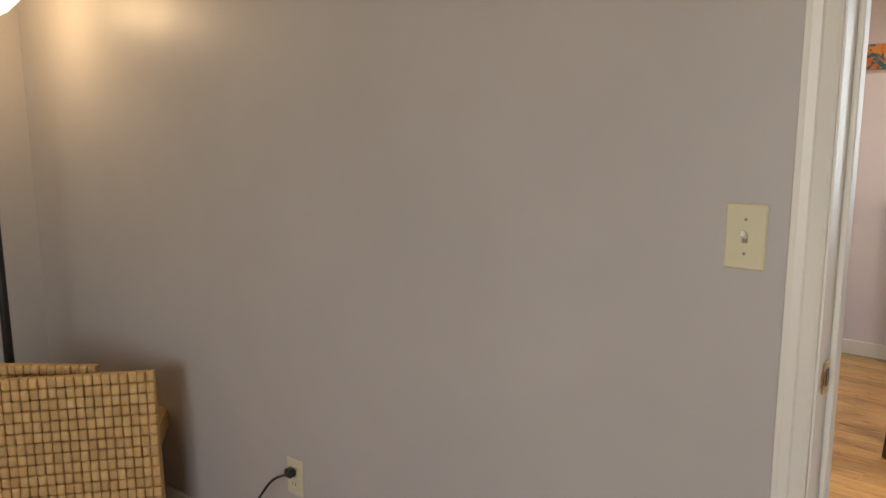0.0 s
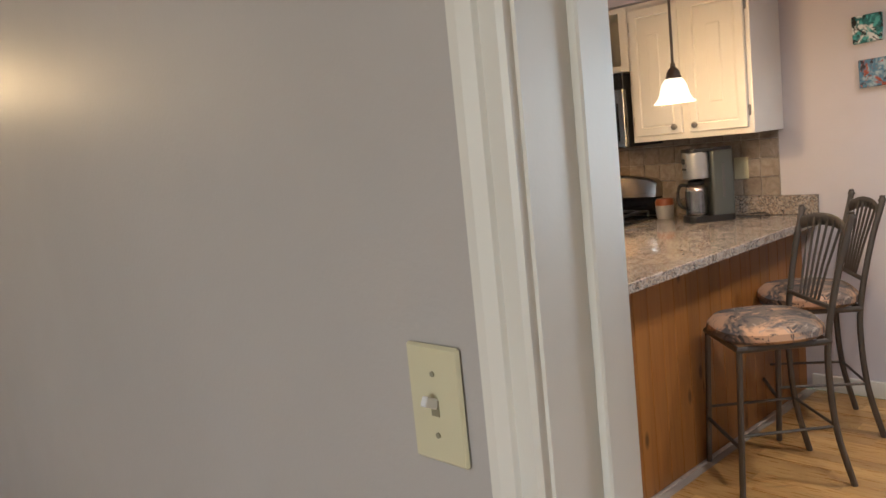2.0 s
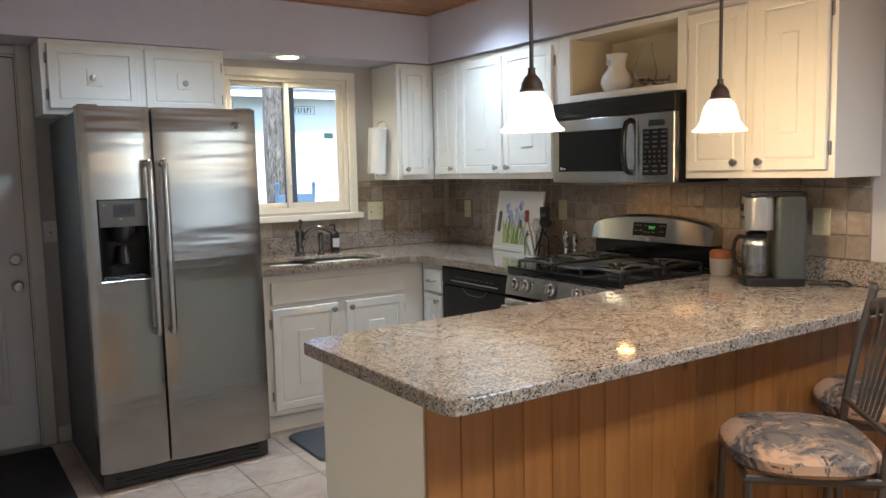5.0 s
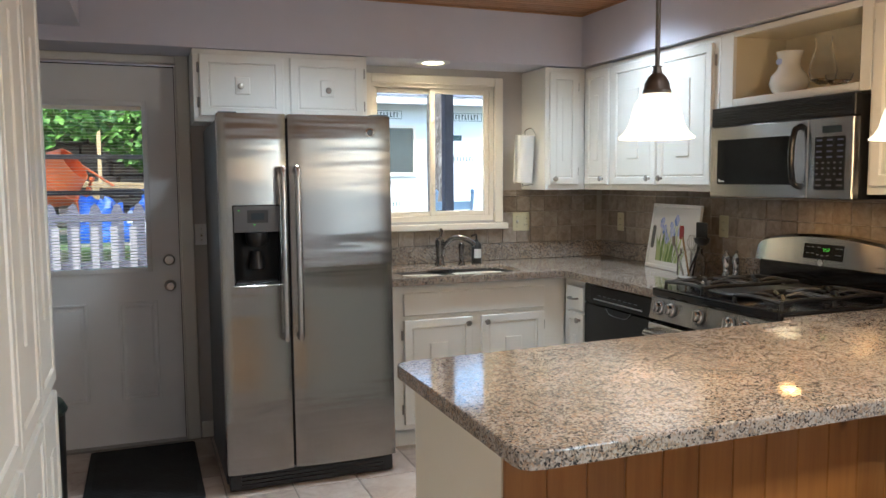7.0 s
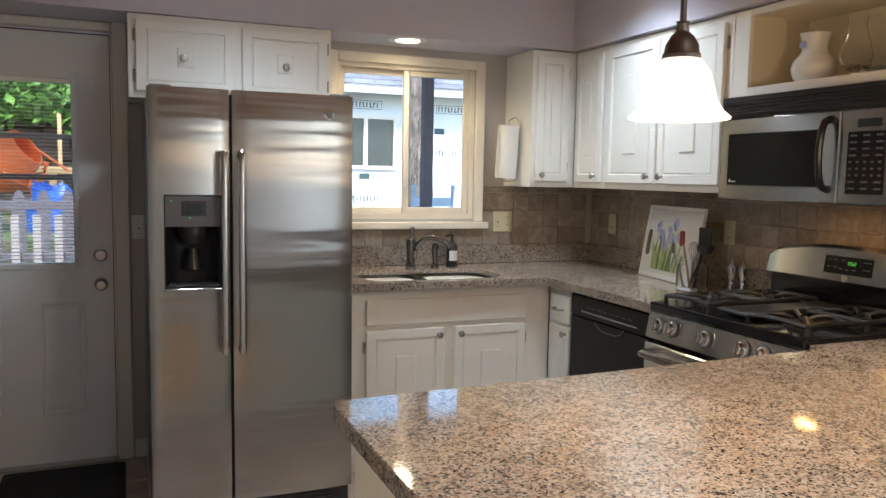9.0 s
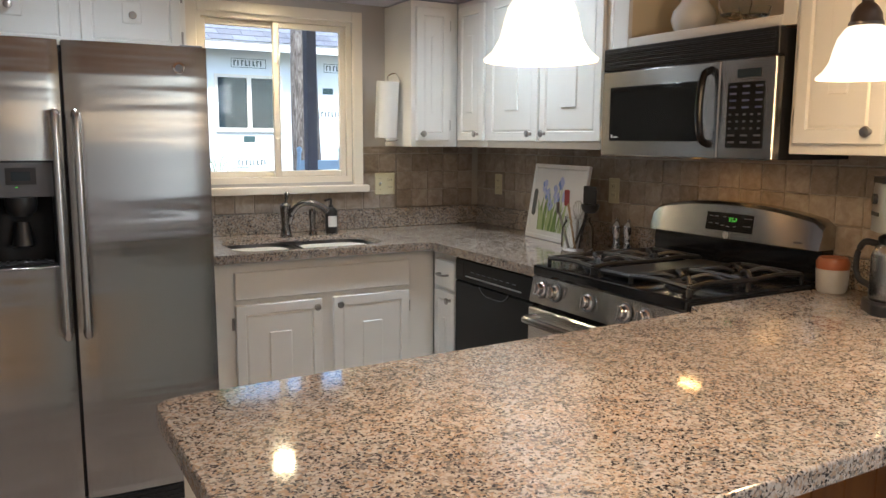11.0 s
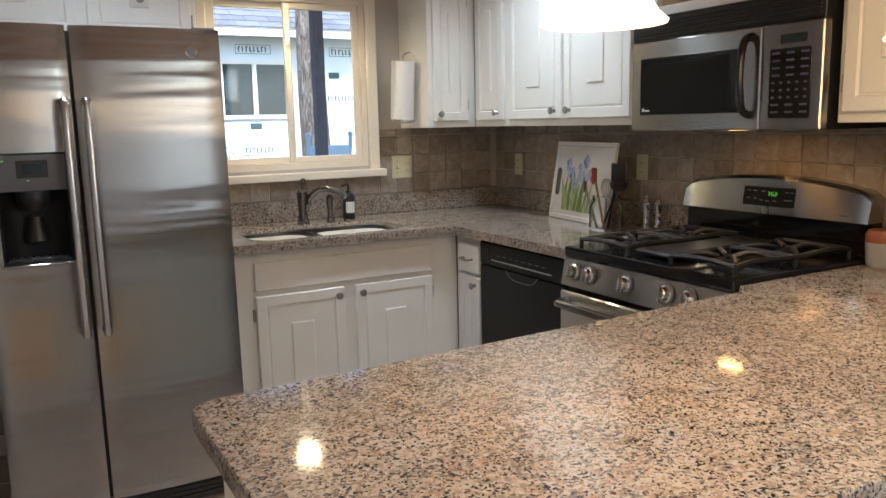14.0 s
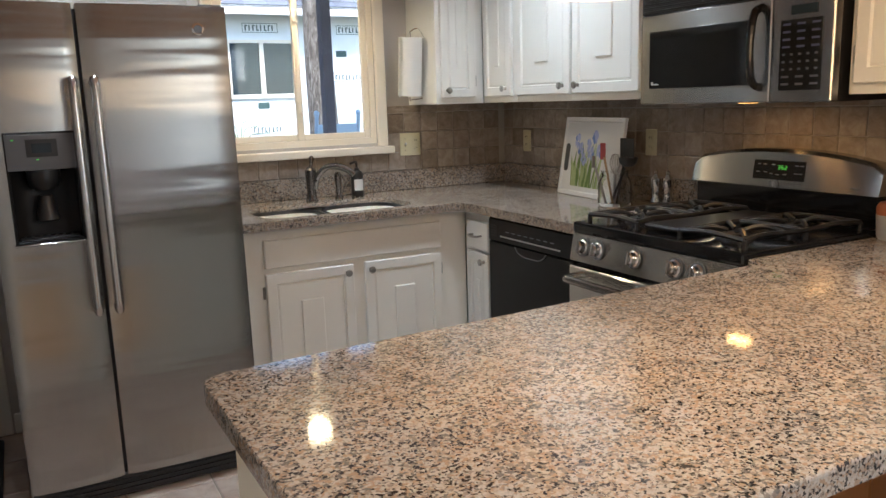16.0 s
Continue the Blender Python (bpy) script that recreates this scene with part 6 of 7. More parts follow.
# ---------- living room corner ----------
def seagrass_chair(m, label):
    c = thing("seagrass_chair", m, label, "chair", "woven seagrass chairs")
    back = part("backrest", box(-0.24, -0.010, 0.06, 0.24, 0.020, 0.600, 0.010, seg=2), SEAGRASS, c, "woven seagrass back panel")
    rnd = random.Random(3)
    strand = []
    nx, nz = 20, 16
    w, h = 0.516 / nx, 0.555 / nz
    for k in range(3):
        bm = box(-w * 0.50, -0.011, -h * 0.49, w * 0.46, 0.008, h * 0.49, 0.008, seg=3)
        for v in bm.verts:
            v.co.y -= 0.003 * (1 - (v.co.z / (h * 0.5)) ** 2) * (1 if v.co.y < 0 else 0)
        strand.append(finish(bm, "weave_strand", SEAGRASS, True))
    for i in range(nx):
        for j in range(nz):
            s = new("weave_strand", strand[rnd.randrange(3)])
            s.parent = back
            s.matrix_basis = pose(-0.258 + (i + 0.5) * w, -0.021 - 0.003 * ((i + j) % 2), 0.062 + (j + 0.5) * h, rnd.uniform(-3, 3), rnd.uniform(-2, 2), rnd.uniform(-4, 4))
    part("edge_roll", tube([(-0.235, 0, 0.07), (-0.238, 0, 0.595), (0.238, 0, 0.595), (0.238, 0, 0.07)], 0.024, 10), SEAGRASS, c, "rolled woven edge", True)
    part("seat", box(-0.24, 0.03, 0.30, 0.24, 0.46, 0.38, 0.02, seg=2), SEAGRASS, c, "woven seat")
    for x in (-0.21, 0.21):
        part("leg", box(x - 0.02, 0.40, 0, x + 0.02, 0.44, 0.30, 0.003), DARKWOOD, c)
        part("leg", box(x - 0.02, -0.02, 0, x + 0.02, 0.02, 0.08, 0.003), DARKWOOD, c)
    return c


seagrass_chair(pose(0.645, 2.53, 0, 0, 0, -39), "woven seagrass side chair with square back")
seagrass_chair(pose(0.60, 2.76, 0, 0, 0, -52), "second woven seagrass chair tucked behind")
LX, LY = 0.675, 3.06
fl = thing("floor_lamp", pose(LX, LY, 0), "black floor lamp with white glass shade, lit", "floor lamp")
part("base", lathe([(0, 0), (0.13, 0), (0.13, 0.012), (0.03, 0.03), (0, 0.03)], 28), BLACK, fl, "", True)
part("pole", tube([(0, 0, 0.03), (0, 0, 1.66)], 0.014, 12, radii=[0.018, 0.013]), BLACK, fl, "black metal pole", True)
part("shade", lathe([(0.03, 1.70), (0.10, 1.74), (0.16, 1.80), (0.155, 1.80), (0.095, 1.745), (0.03, 1.71), (0.03, 1.70)], 28), SHADE, fl, "white glass bowl shade", True).visible_shadow = False
part("shade_holder", lathe([(0, 1.66), (0.03, 1.66), (0.034, 1.70), (0, 1.70)], 16), BLACK, fl)
lamp("floor_lamp_bulb", "POINT", (LX, LY, 1.79), FLOORLAMP, (1.0, 0.66, 0.32), size=0.05)
cord2 = thing("lamp_cord", pose(0, 0, 0), "black plug and cord hanging from wall outlet", "cord")
part("plug", box(PART0 - 0.036, 1.875, 0.352, PART0 - 0.0095, 1.905, 0.378, 0.005), BLACK, cord2)
part("cable", tube(smooth_line([(PART0 - 0.034, 1.892, 0.364), (PART0 - 0.06, 1.93, 0.34), (PART0 - 0.07, 2.0, 0.25), (PART0 - 0.06, 2.12, 0.12), (PART0 - 0.05, 2.3, 0.006), (PART0 - 0.08, 2.6, 0.006)]), 0.004, 8), BLACK, cord2, "", True)

# area lamps as daylight in unseen windows; the dining one is added fill
for nm, x0, y0, x1, y1, z0, z1 in (("window_2", WEST - 0.10, -1.2, WEST - 0.09, 1.0, 0.8, 2.1), ("fill_window_3", EAST + 0.09, EW0, EAST + 0.10, EW1, EWZ0, EWZ1)):
    w = tagged(thing(nm, pose(0, 0, 0), "unseen wide white-framed window holding an area lamp as daylight", "window"), kind="structure")
    bm = bmesh.new()
    for a in (y0, (y0 + y1) / 2 - 0.02, y1 - 0.04):
        box(x0 - 0.02, a, z0, x1 + 0.03, a + 0.04, z1, bm=bm)
    for a in (z0, z1 - 0.04):
        box(x0 - 0.02, y0 + 0.04, a, x1 + 0.03, y1 - 0.04, a + 0.04, bm=bm)
    part("frame", bm, VINYL, w)
lamp("daylight_living", "AREA", (WEST - 0.05, -0.1, 1.45), DAYLIGHT, (1.0, 0.955, 0.88), (0, -0.1, 1.40), size=2.1, size_y=1.25)
lamp("daylight_dining", "AREA", (EAST + 0.05, -1.5, 1.45), DINE_WINDOW_FILL, (0.88, 0.95, 1.0), (0, -1.5, 1.45), size=1.7, size_y=1.2)

# ---------- outdoors ----------
bm = bmesh.new()
n_ = 24
for i in range(n_):
    a0, a1 = 2 * math.pi * i / n_, 2 * math.pi * (i + 1) / n_
    bm.faces.new([bm.verts.new(p) for p in ((0, 4, -0.35), (900 * math.cos(a0), 900 * math.sin(a0), -0.35), (900 * math.cos(a1), 900 * math.sin(a1), -0.35))])
bmesh.ops.remove_doubles(bm, verts=bm.verts, dist=0.001)
structure("ground", bm, GROUND, "bare earth and grass of the back yard", "ground")
structure("terrace", box(-9, 8.6, -0.34, 3.0, 13.0, 0.75), GROUND, "raised earth terrace behind the fence", "terrace")
structure("porch_floor", box(0.3, NORTH + 0.17, -0.34, 6.5, 8.7, -0.02), DECKGREY, "weathered grey porch deck", "deck")
structure("wall_porch_roof", box(2.2, NORTH + 0.17, 2.75, 6.5, 7.6, 2.85), DECKGREY, "porch roof over the kitchen window", "roof")

fence = thing("picket_fence", pose(0, 7.15, 0), "weathered grey picket rail along the deck edge", "fence")
bm = box(-0.028, -0.012, 0.02, 0.028, 0.012, 1.06, 0.002)
picket = finish(bm, "picket", DECKGREY)
for i in range(26):
    o = new("picket", picket)
    o.parent = fence
    o.matrix_basis = pose(-0.35 + i * 0.142, -0.03, 0)
part("rail", box(-0.5, -0.06, 1.10, 3.4, 0.04, 1.16, 0.004), POSTDARK, fence, "dark top rail")
part("rail", box(-0.5, -0.015, 0.72, 3.4, 0.02, 0.78, 0.004), POSTDARK, fence)
for x in (-0.45, 3.35):
    part("post", box(x - 0.045, -0.045, -0.02, x + 0.045, 0.045, 1.2, 0.004), DECKGREY, fence)
fence2 = thing("dog_ear_fence", pose(0, 8.3, 0), "dark wooden fence with pointed board tops", "fence")
bm = bmesh.new()
pr = [(-0.055, -0.34), (0.055, -0.34), (0.055, 1.12), (0.03, 1.19), (0, 1.22), (-0.03, 1.19), (-0.055, 1.12)]
a = [bm.verts.new((x, -0.01, z)) for x, z in pr]
b = [bm.verts.new((x, 0.01, z)) for x, z in pr]
bm.faces.new(a), bm.faces.new(b[::-1])
for i in range(len(pr)):
    bm.faces.new((a[i], a[(i + 1) % len(pr)], b[(i + 1) % len(pr)], b[i]))
board = finish(bm, "board", POSTDARK)
for i in range(22):
    o = new("board", board)
    o.parent = fence2
    o.matrix_basis = pose(-0.6 + i * 0.19, 0, 0)

mix_ = thing("cement_mixer", pose(0.80, 10.0, 0.75), "orange portable cement mixer with tilted drum", "cement mixer")
part("drum", lathe([(0, -0.30), (0.16, -0.30), (0.29, -0.12), (0.30, 0.02), (0.21, 0.26), (0.19, 0.26), (0.27, 0.02), (0, -0.1)], 26), ORANGE, mix_, "orange mixing drum", True, pose(0.02, 0, 0.72, 0, 55, -20))
part("ring_gear", lathe([(0.302, -0.03), (0.325, -0.02), (0.325, 0.02), (0.302, 0.03)], 26), ORANGE, mix_, "", True, pose(0.02, 0, 0.72, 0, 55, -20))
for x in (-0.28, 0.36):
    part("leg", tube([(x * 0.6, 0, 0.55), (x, -0.2, 0.0)], 0.028, 8), ORANGE, mix_)
    part("leg", tube([(x * 0.6, 0, 0.55), (x, 0.25, 0.0)], 0.028, 8), ORANGE, mix_)
part("yoke", tube(smooth_line([(-0.36, 0, 0.72), (-0.3, 0, 0.5), (0, 0, 0.42), (0.3, 0, 0.5), (0.4, 0, 0.72)]), 0.03, 8), ORANGE, mix_, "", True)
part("tilt_handle", tube([(0.3, 0, 0.85), (0.62, -0.1, 0.62)], 0.014, 8), ORANGE, mix_)
part("motor_box", box(-0.5, -0.14, 0.55, -0.3, 0.14, 0.85, 0.02), ORANGE, mix_)


def lump(name, place, size, material, label, category, seed):
    t = thing(name, pose(*place), label, category)
    bm = bmesh.new()
    bmesh.ops.create_icosphere(bm, subdivisions=4, radius=1)
    for v in bm.verts:
        d = 1 + 0.35 * noise.noise(v.co * 1.7 + Vector((seed, 0, 0))) + 0.12 * noise.noise(v.co * 5 + Vector((seed, 3, 0)))
        v.co = Vector((v.co.x * size[0] * d, v.co.y * size[1] * d, max(0.0, v.co.z + 0.25) * size[2] * d))
    part("cover", bm, material, t, "", True)
    return t


lump("tarp_heap", (1.28, 9.75, 0.75), (0.28, 0.25, 0.40), TARP, "crumpled blue tarp over building supplies", "tarp", 2.0)
lump("tarp_heap", (2.2, 11.4, 0.75), (0.55, 0.4, 0.66), TARP, "blue tarp over a pile of boards", "tarp", 5.0)
lump("sack_heap", (1.75, 10.2, 0.75), (0.3, 0.3, 0.24), WHITEPAINT, "white bags of mortar in a heap", "bags", 8.0)
lump("red_bin", (2.15, 9.9, 0.75), (0.20, 0.2, 0.34), mat("red_plastic", 0.5, colour=(0.6, 0.06, 0.05)), "red plastic bin in the yard", "bin", 11.0)
lb = thing("lumber_stack", pose(1.9, 10.9, 1.32, 0, 2, -4), "stack of pale lumber boards", "lumber")
for i in range(3):
    for k in range(2):
        part("board", box(-0.9, -0.15 + i * 0.11, 0.04 * k, 0.9, -0.06 + i * 0.11, 0.036 + 0.04 * k, 0.003), LUMBER, lb)
for x in (-0.7, 0.7):
    part("trestle", box(x - 0.04, -0.15, -0.57, x + 0.04, 0.2, -0.002), LUMBER, lb)
pst = thing("white_post", pose(1.86, 9.6, 0.75), "white painted post in the yard", "post")
part("post", box(-0.035, -0.035, 0, 0.035, 0.035, 0.98, 0.004), WHITEPAINT, pst)
pst = thing("stake", pose(1.20, 11.8, 0.75), "tall bare wooden stake", "stake")
part("stake", box(-0.025, -0.025, 0, 0.025, 0.025, 1.35, 0.003), LUMBER, pst)

# stone retaining wall
sw_ = tagged(thing("wall_retaining", pose(0, 13.05, 0), "dark dry-laid field stone retaining wall", "wall"), kind="structure")
part("backing", box(-5, 0.1, 0.4, 5.5, 0.4, 2.9), STONE, sw_)
rnd = random.Random(5)
stones = []
for k in range(4):
    bm = box(-0.5, -0.12, -0.5, 0.5, 0.12, 0.5, 0.06, seg=1)
    for v in bm.verts:
        v.co += Vector((rnd.uniform(-0.04, 0.04), rnd.uniform(-0.05, 0.05), rnd.uniform(-0.06, 0.06)))
    stones.append(finish(bm, "stone", STONE))
z = 0.75
while z < 2.75:
    h = rnd.uniform(0.11, 0.19)
    x = -1.2 + rnd.random() * 0.3
    while x < 3.4:
        w = rnd.uniform(0.22, 0.6)
        o = new("stone", rnd.choice(stones))
        o.parent = sw_
        o.matrix_basis = pose(x + w / 2, rnd.uniform(-0.02, 0.04), z + h / 2) @ Matrix.Diagonal((w * 0.97, 1, h * 0.94, 1))
        x += w
    z += h


def leaf_mass(bm, rnd, centre, size, count, leaf=0.07):
    for i in range(count):
        d = Vector((rnd.gauss(0, 1), rnd.gauss(0, 1), rnd.gauss(0, 1))).normalized() * rnd.uniform(0.35, 1) ** 0.6
        p = Vector(centre) + Vector((d.x * size[0], d.y * size[1], d.z * size[2]))
        q = Euler((rnd.uniform(-1.2, 1.2), rnd.uniform(-1.2, 1.2), rnd.uniform(0, 6.28))).to_matrix()
        s = leaf * rnd.uniform(0.6, 1.4)
        bm.faces.new([bm.verts.new(p + q @ Vector(c) * s) for c in ((0, -1, 0), (0.55, -0.2, 0.1), (0.35, 0.5, 0), (0, 1, -0.1), (-0.35, 0.5, 0), (-0.55, -0.2, 0.1))])


def tree(place, height, trunk_r, masses, leaf, label, seed, limbs):
    rnd = random.Random(seed)
    t = thing("tree", pose(*place), label, "tree", "yard trees")
    pts = [(rnd.uniform(-0.012, 0.012) * k, rnd.uniform(-0.012, 0.012) * k, height * k / 6) for k in range(7)]
    trunk = part("trunk", tube(smooth_line(pts), trunk_r, 16, radii=[trunk_r * (1 - 0.5 * i / 36) * (1.25 if i == 0 else 1) for i in range(37)]), BARK, t, "", True)
    for c, s, n_ in masses[:limbs]:
        a = Vector(pts[3])
        part("limb", tube(smooth_line([a, (a + Vector(c)) / 2 + Vector((0, 0, 0.2)), Vector(c)]), trunk_r * 0.3, 8, radii=[trunk_r * 0.35 * (1 - 0.8 * i / 12) for i in range(13)]), BARK, t, "", True)
    bm = bmesh.new()
    for c, s, n_ in masses:
        leaf_mass(bm, rnd, c, s, n_, leaf)
    if masses:
        part("crown", bm, LEAF, t, "loose crown of green leaves")
    return t


tree((0.1, 9.4, 0.75), 4.5, 0.08, [((0.45, -0.2, 1.15), (0.45, 0.4, 0.28), 300), ((0.85, 0.2, 1.40), (0.55, 0.5, 0.26), 420), ((-0.3, 0, 1.9), (0.9, 0.8, 0.6), 500), ((0.4, 0, 2.6), (1.3, 1.2, 0.7), 900)], 0.06, "leafy young tree with bright green foliage", 3, 3)
tree((3.1, 12.2, 0.75), 5.5, 0.12, [((-1.35, -0.2, 1.25), (0.5, 0.4, 0.42), 600), ((-1.9, 0, 1.55), (0.7, 0.4, 0.35), 700), ((-2.6, 0.2, 1.6), (0.8, 0.5, 0.40), 800), ((-0.9, 0.2, 1.3), (0.7, 0.5, 0.6), 600), ((0.2, 0.3, 3.0), (2.4, 1.2, 1.0), 1500)], 0.07, "leafy tree over the stone wall", 4, 3)
hedge = tagged(thing("far_foliage", pose(0, 15.5, 0), "dense green foliage above the stone wall", "foliage"), kind="stuff")
bm = bmesh.new()
rnd = random.Random(9)
for i in range(14):
    leaf_mass(bm, rnd, (-5 + i * 0.8, rnd.uniform(-0.6, 0.6), rnd.uniform(3.0, 5.0)), (1.2, 0.9, 1.3), 800, 0.12)
tagged(part("leaves", bm, LEAF, hedge), kind="stuff")
bush = tagged(thing("flower_bush", pose(2.35, 9.0, 0.75), "low green bush with orange flowers behind the fence", "bush"), kind="stuff")
bm = bmesh.new()
leaf_mass(bm, rnd, (0, 0, 0.25), (0.4, 0.35, 0.35), 420, 0.05)
tagged(part("leaves", bm, LEAF, bush), kind="stuff")

tree((5.04, 9.0, -0.35), 6.0, 0.175, [], 0.05, "tall tree trunk with rough grey bark by the porch", 12, 0)
pp = thing("porch_post", pose(4.50, 7.40, -0.02), "dark painted square porch post", "post")
part("post", box(-0.043, -0.052, 0, 0.043, 0.052, 2.76, 0.004), POSTDARK, pp)

# house under construction next door
HY = 11.0
house = thing("neighbour_house", pose(0, HY, -0.34), "house wall covered in white printed house wrap", "house")
EAVE = 2.863
bm = bmesh.new()
NX0, NX1, NZ0, NZ1 = 4.539, 5.416, 1.809, 2.53
for x0, x1, z0, z1 in ((3.3, NX0, 0, EAVE), (NX0, NX1, 0, NZ0), (NX0, NX1, NZ1, EAVE), (NX1, 6.85, 0, EAVE)):
    box(x0, 0, z0, x1, 0.2, z1, bm=bm)
wallp = part("wall", bm, WRAP, house, "white house wrap with printed marks")
nw = part("window", box(NX0, -0.03, NZ0, NX0 + 0.04, 0.1, NZ1), VINYL, house, "white sliding window")
bm = box(NX1 - 0.04, -0.03, NZ0, NX1, 0.1, NZ1)
box(NX0 + 0.04, -0.03, NZ1 - 0.04, NX1 - 0.04, 0.1, NZ1, bm=bm)
box(NX0 + 0.04, -0.03, NZ0, NX1 - 0.04, 0.1, NZ0 + 0.05, bm=bm)
box(4.95, -0.03, NZ0 + 0.05, 5.005, 0.1, NZ1 - 0.04, bm=bm)
part("frame", bm, VINYL, nw)
for x0, x1 in ((NX0 + 0.04, 4.95), (5.005, NX1 - 0.04)):
    part("pane", box(x0, 0.0, NZ0 + 0.05, x1, 0.02, NZ1 - 0.04), mat("dark_window_pane", 0.05, colour=(0.03, 0.045, 0.055)), nw)


def wrap_mark(x, z, w, h):
    """Illegible printed mark: a thin frame with bars."""
    bm = bmesh.new()
    t = 0.006
    for a, b, c, d in ((0, 0, w, t), (0, h - t, w, h), (0, t, t, h - t), (w - t, t, w, h - t)):
        box(x + a, -0.0025, z + b, x + c, -0.001, z + d, bm=bm)
    k = 8
    for i in range(k):
        u = x + w * 0.07 + i * w * 0.87 / k
        box(u, -0.0025, z + h * 0.2, u + w * 0.035, -0.001, z + h * 0.8, bm=bm)
        if i % 3 != 1:
            box(u + w * 0.035, -0.0025, z + h * (0.2 if i % 2 else 0.68), u + w * 0.075, -0.001, z + h * (0.32 if i % 2 else 0.8), bm=bm)
    part("wrap_print", bm, WRAPINK, wallp)


for x, z in ((4.761, 2.619), (5.926, 1.998), (4.783, 1.354), (6.004, 2.608), (3.651, 2.142), (6.537, 1.42), (6.148, 0.865), (3.762, 1.254)):
    wrap_mark(x, z, 0.45, 0.115)
for x, z in ((4.894, 1.676), (5.982, 2.319), (6.592, 2.253), (4.095, 1.753)):
    bm = box(x, -0.0025, z, x + 0.15, -0.001, z + 0.08)
    part("wrap_print", bm, WRAPINK, wallp)
part("eave", box(3.1, -0.35, EAVE - 0.06, 7.0, -0.31, EAVE + 0.06), WHITEPAINT, house, "white eave board")
roof = part("roof", box(0, 0, 0, 0.01, 0.01, 0.01), SHINGLE, house, "grey asphalt shingle roof")
rnd = random.Random(21)
shg = [finish(box(-0.145, 0, -0.004, 0.145, 0.22, 0.006, 0.002), "shingle", SHINGLE) for _ in range(2)]
for r in range(14):
    for i in range(14):
        o = new("shingle", shg[i % 2])
        o.parent = roof
        o.matrix_basis = pose(3.1 + (i + 0.5 * (r % 2)) * 0.295, -0.36 + r * 0.17, EAVE + 0.05 + r * 0.085, 24)
part("roof_deck", box(0, 0, -0.03, 4.0, 3.2, -0.012), DECKGREY, house, at=pose(3.05, -0.36, EAVE + 0.045, 26.6))

brick_house = thing("brick_house", pose(7.4, 13.6, -0.34), "red brick house with small gabled white porch", "house")
part("wall", box(0.62, 0, 0, 1.25, 1.0, 4.6), BRICKRED, brick_house)
# white panel in place of the overexposed glare right of the brick
part("siding", box(1.251, 0.02, 0, 5.0, 1.0, 4.6), WHITEPAINT, brick_house, "white panel standing in for overexposed glare")
bm = bmesh.new()
for p in (((-0.1, -0.6, 2.18), (2.4, -0.6, 2.18), (1.15, -0.6, 2.62)), ((-0.1, 0, 2.18), (1.15, 0, 2.62), (2.4, 0, 2.18)), ((-0.1, -0.6, 2.18), (1.15, -0.6, 2.62), (1.15, 0, 2.62), (-0.1, 0, 2.18)), ((2.4, -0.6, 2.18), (2.4, 0, 2.18), (1.15, 0, 2.62), (1.15, -0.6, 2.62)), ((-0.1, -0.6, 2.18), (-0.1, 0, 2.18), (2.4, 0, 2.18), (2.4, -0.6, 2.18))):
    bm.faces.new([bm.verts.new(q) for q in p])
bmesh.ops.remove_doubles(bm, verts=bm.verts, dist=0.001)
part("porch_roof", bm, SHINGLE, brick_house, "grey gabled porch roof")
part("porch_beam", box(-0.1, -0.62, 2.06, 2.4, -0.5, 2.179), WHITEPAINT, brick_house)
part("brick_column", box(0.1, -0.6, 0, 0.3, -0.42, 2.059), BRICKRED, brick_house)
for x in (0.42, 2.2):
    part("porch_post", box(x, -0.6, 0, x + 0.16, -0.48, 2.059), PALEBLUE, brick_house)

rk = thing("rocking_chair", pose(4.77, 8.30, -0.02, 0, 0, 6) @ Matrix.Diagonal((0.87, 1, 1, 1)), "pale blue wooden porch rocking chair", "rocking chair")
for x in (-0.25, 0.25):
    part("back_post", tube([(x, -0.15, 0.05), (x, -0.2, 0.5), (x, -0.32, 1.28)], 0.022, 8), PALEBLUE, rk)
    part("finial", lathe([(0, 0), (0.022, 0), (0.03, 0.03), (0.018, 0.05), (0, 0.055)], 12, (x, -0.32, 1.28)), PALEBLUE, rk)
    part("front_leg", tube([(x, 0.3, 0.05), (x, 0.3, 0.62)], 0.022, 8), PALEBLUE, rk)
    part("arm", box(x - 0.04, -0.25, 0.62, x + 0.04, 0.36, 0.645, 0.004), PALEBLUE, rk)
    part("rocker", tube(smooth_line([(x, -0.5, 0.10), (x, -0.2, 0.03), (x, 0.2, 0.03), (x, 0.48, 0.09)]), 0.022, 8), PALEBLUE, rk)
part("seat", box(-0.26, -0.2, 0.40, 0.26, 0.32, 0.43, 0.005), PALEBLUE, rk)
for z, y in ((1.16, -0.302), (1.02, -0.28), (0.86, -0.256), (0.7, -0.232)):
    part("slat", box(-0.24, y - 0.01, z - 0.045, 0.24, y + 0.01, z + 0.045, 0.004), PALEBLUE, rk)

plant = thing("window_plant", pose(3.12, NORTH + 0.26, 1.07), "potted plant with long leaves and blue flowers outside", "plant")
part("box", box(-0.2, -0.099, -0.12, 0.25, 0.08, 0.03, 0.006), POSTDARK, plant)
rnd = random.Random(14)
for i in range(9):
    a, l_ = rnd.uniform(-1, 1), rnd.uniform(0.12, 0.26)
    part("leaf", tube(smooth_line([(0.02 * a, 0, 0.03), (0.06 * a, 0, 0.03 + l_ * 0.7), (0.20 * a, 0, 0.03 + l_ * 0.8)]), 0.006, 5, flat=0.3), LEAF, plant)
bm = bmesh.new()
leaf_mass(bm, rnd, (0.08, 0, 0.09), (0.10, 0.05, 0.05), 40, 0.02)
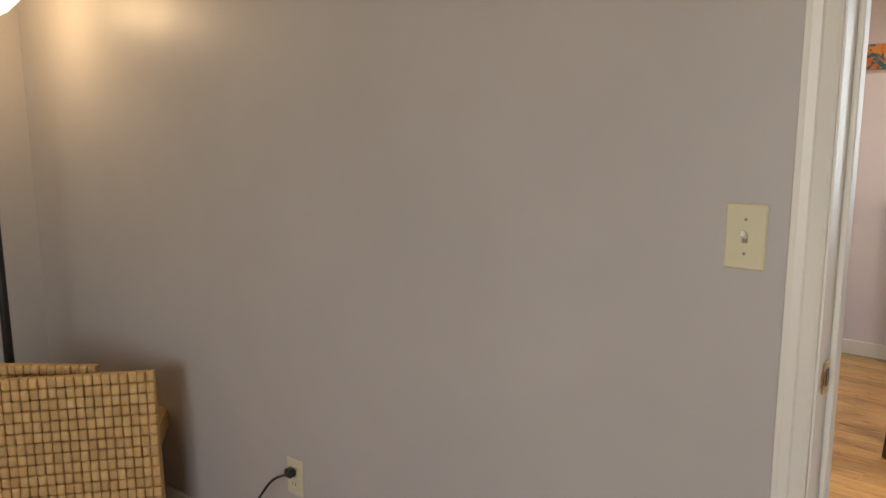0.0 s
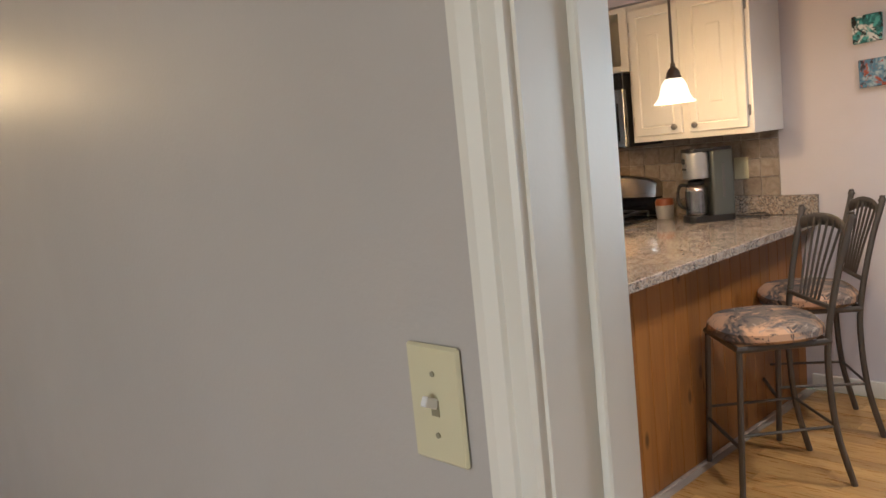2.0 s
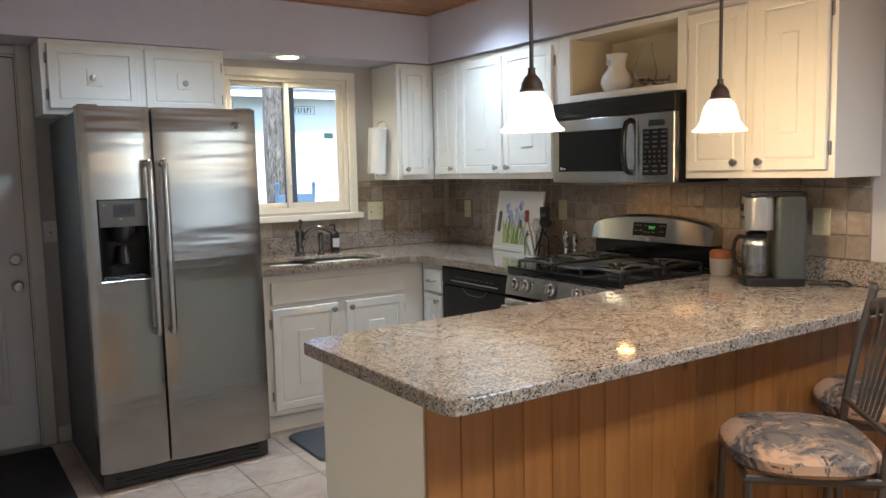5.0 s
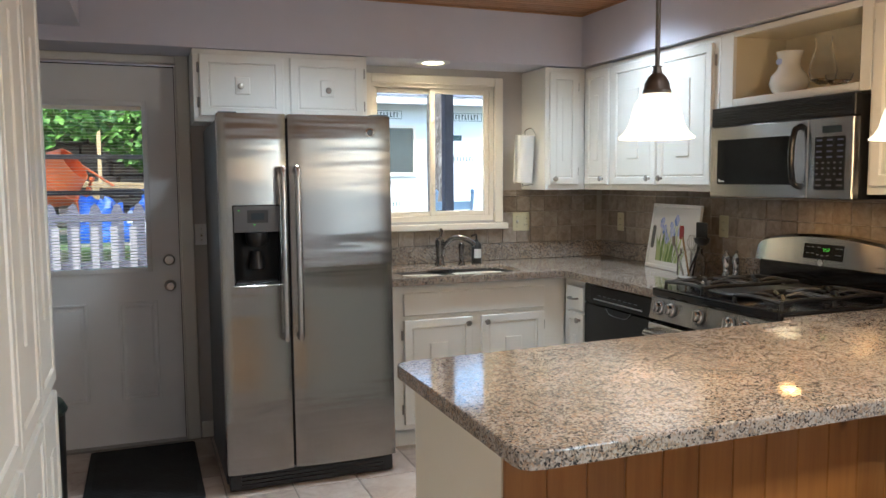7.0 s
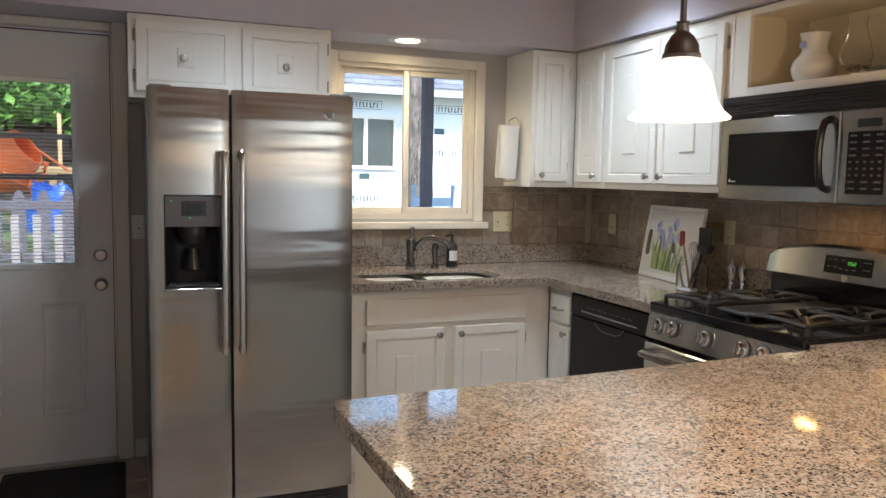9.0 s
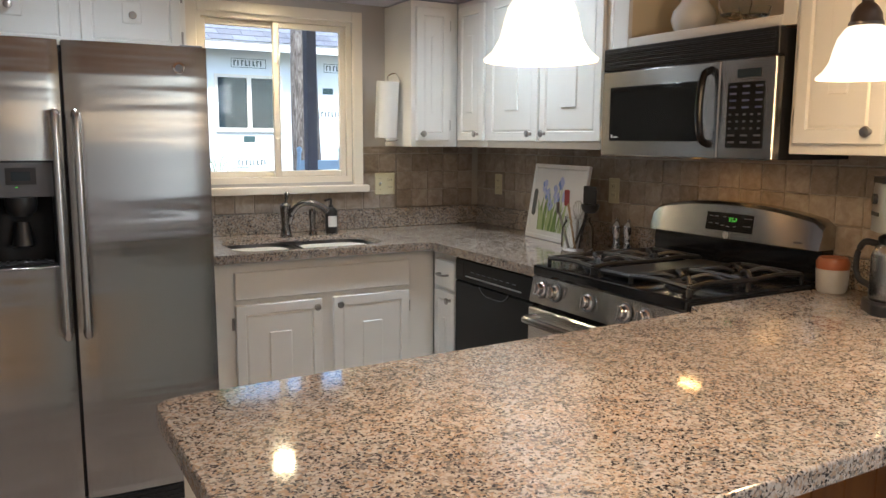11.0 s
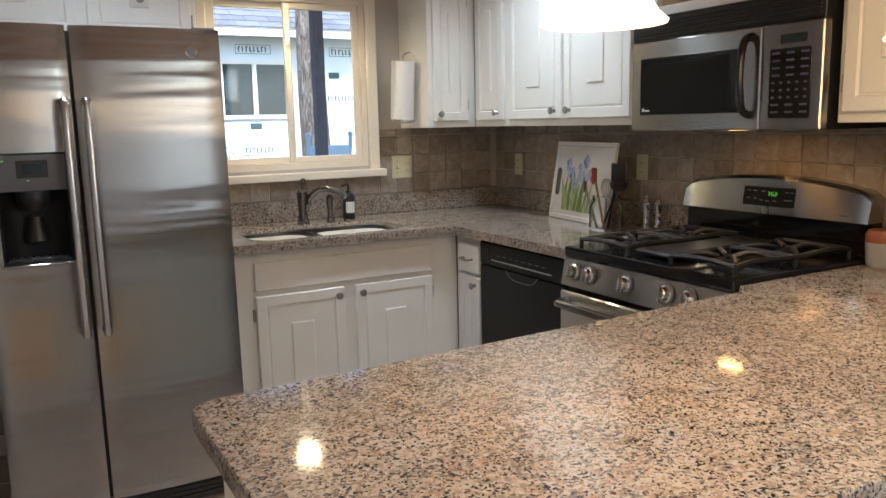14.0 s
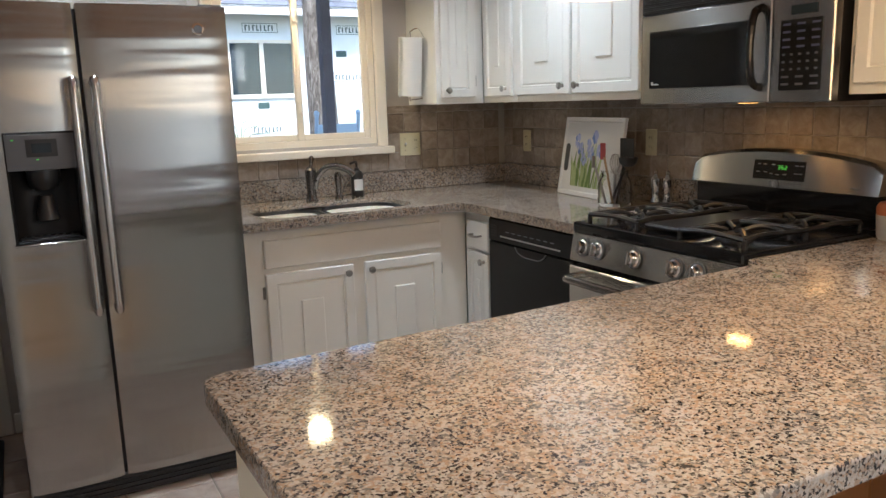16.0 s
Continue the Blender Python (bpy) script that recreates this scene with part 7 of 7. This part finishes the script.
part("flowers", bm, IRISBLUE, plant)

# ---------- pieces: tiles, boards ----------
tile_mesh = []
rnd = random.Random(2)
for k in range(4):
    bm = box(-0.0478, -0.006, -0.0478, 0.0478, 0.002, 0.0478, 0.003)
    for v in bm.verts:
        v.co += Vector((rnd.uniform(-0.0012, 0.0012), 0, rnd.uniform(-0.0012, 0.0012)))
    tile_mesh.append(finish(bm, "tile", SPLASH))
bm = box(2.86, NORTH - 0.004, 1.0165, 3.84, NORTH - 0.0005, 1.111)
box(3.84, NORTH - 0.004, 1.0165, EAST - 0.004, NORTH - 0.0005, BOTZ - 0.001, bm=bm)
spl_n = structure("backsplash_north", bm, GROUT, "tumbled stone tile backsplash with pale grout", "backsplash")
spl_e = structure("backsplash_east", box(EAST - 0.004, 1.80, 1.0165, EAST - 0.0005, NORTH - 0.004, BOTZ - 0.001), GROUT, "tumbled stone tile backsplash with pale grout", "backsplash")
rows = [(1.0165 + 0.049, 1.0), (1.0165 + 0.147, 1.0), (1.0165 + 0.245, 1.0), (1.3315, 0.36)]
for j, (z, sz) in enumerate(rows):
    for i in range(18):
        x = 2.885 + i * 0.098
        if x > 4.52 or (2.87 < x < 3.86 and z > 1.12):
            continue
        o = new("tile", rnd.choice(tile_mesh))
        o.parent = spl_n
        o.matrix_basis = pose(x, NORTH - 0.004, z, 0, rnd.choice((0, 180)), 0) @ Matrix.Diagonal((1, 1, sz, 1))
    for i in range(30):
        y = 1.849 + i * 0.098
        if y > 4.70:
            continue
        o = new("tile", rnd.choice(tile_mesh))
        o.parent = spl_e
        o.matrix_basis = pose(EAST - 0.004, y, z, 0, 0, FACE_X) @ Matrix.Diagonal((1, 1, sz, 1))

ft = [finish(box(-0.148, -0.148, -0.008, 0.148, 0.148, 0.0, 0.003), "floor_tile", FLOORTILE) for _ in range(2)]
for i in range(12):
    for j in range(11):
        x, y = 1.27 + i * 0.302, 4.56 - j * 0.302
        if x > EAST - 0.1 or y < 1.72:
            continue
        o = new("floor_tile", rnd.choice(ft))
        o.parent = floor_kitchen
        o.matrix_basis = pose(x, y, rnd.uniform(0.0, 0.0006), 0, 0, rnd.choice((0, 90, 180, 270)))

bm = box(-0.0487, -0.012, 0.0, 0.0487, 0.0, CZ0 - 0.002, 0.003)
plank = finish(bm, "pine_board", PINE)
for i in range(22):
    o = new("pine_board", plank)
    o.parent = peninsula
    o.matrix_basis = pose(2.443 + i * 0.098, 1.7215, 0)

BW = 0.0805
lens_ = [finish(box(-BW / 2 + 0.0004, -l / 2, -0.004, BW / 2 - 0.0004, l / 2, 0.0, 0.0008), "oak_board", OAK) for l in (0.6, 0.85, 1.1, 1.35)]
count = 0
for i in range(42):
    x = PART1 + BW / 2 + i * BW
    y = 1.655 + rnd.uniform(-0.5, 0)
    first = True
    while y > -1.6:
        k = rnd.randrange(4)
        l = (0.6, 0.85, 1.1, 1.35)[k]
        o = new("oak_board", lens_[k])
        o.parent = floor_dining
        o.matrix_basis = pose(x, y - l / 2, rnd.uniform(-0.0002, 0.0002))
        y -= l + 0.0006
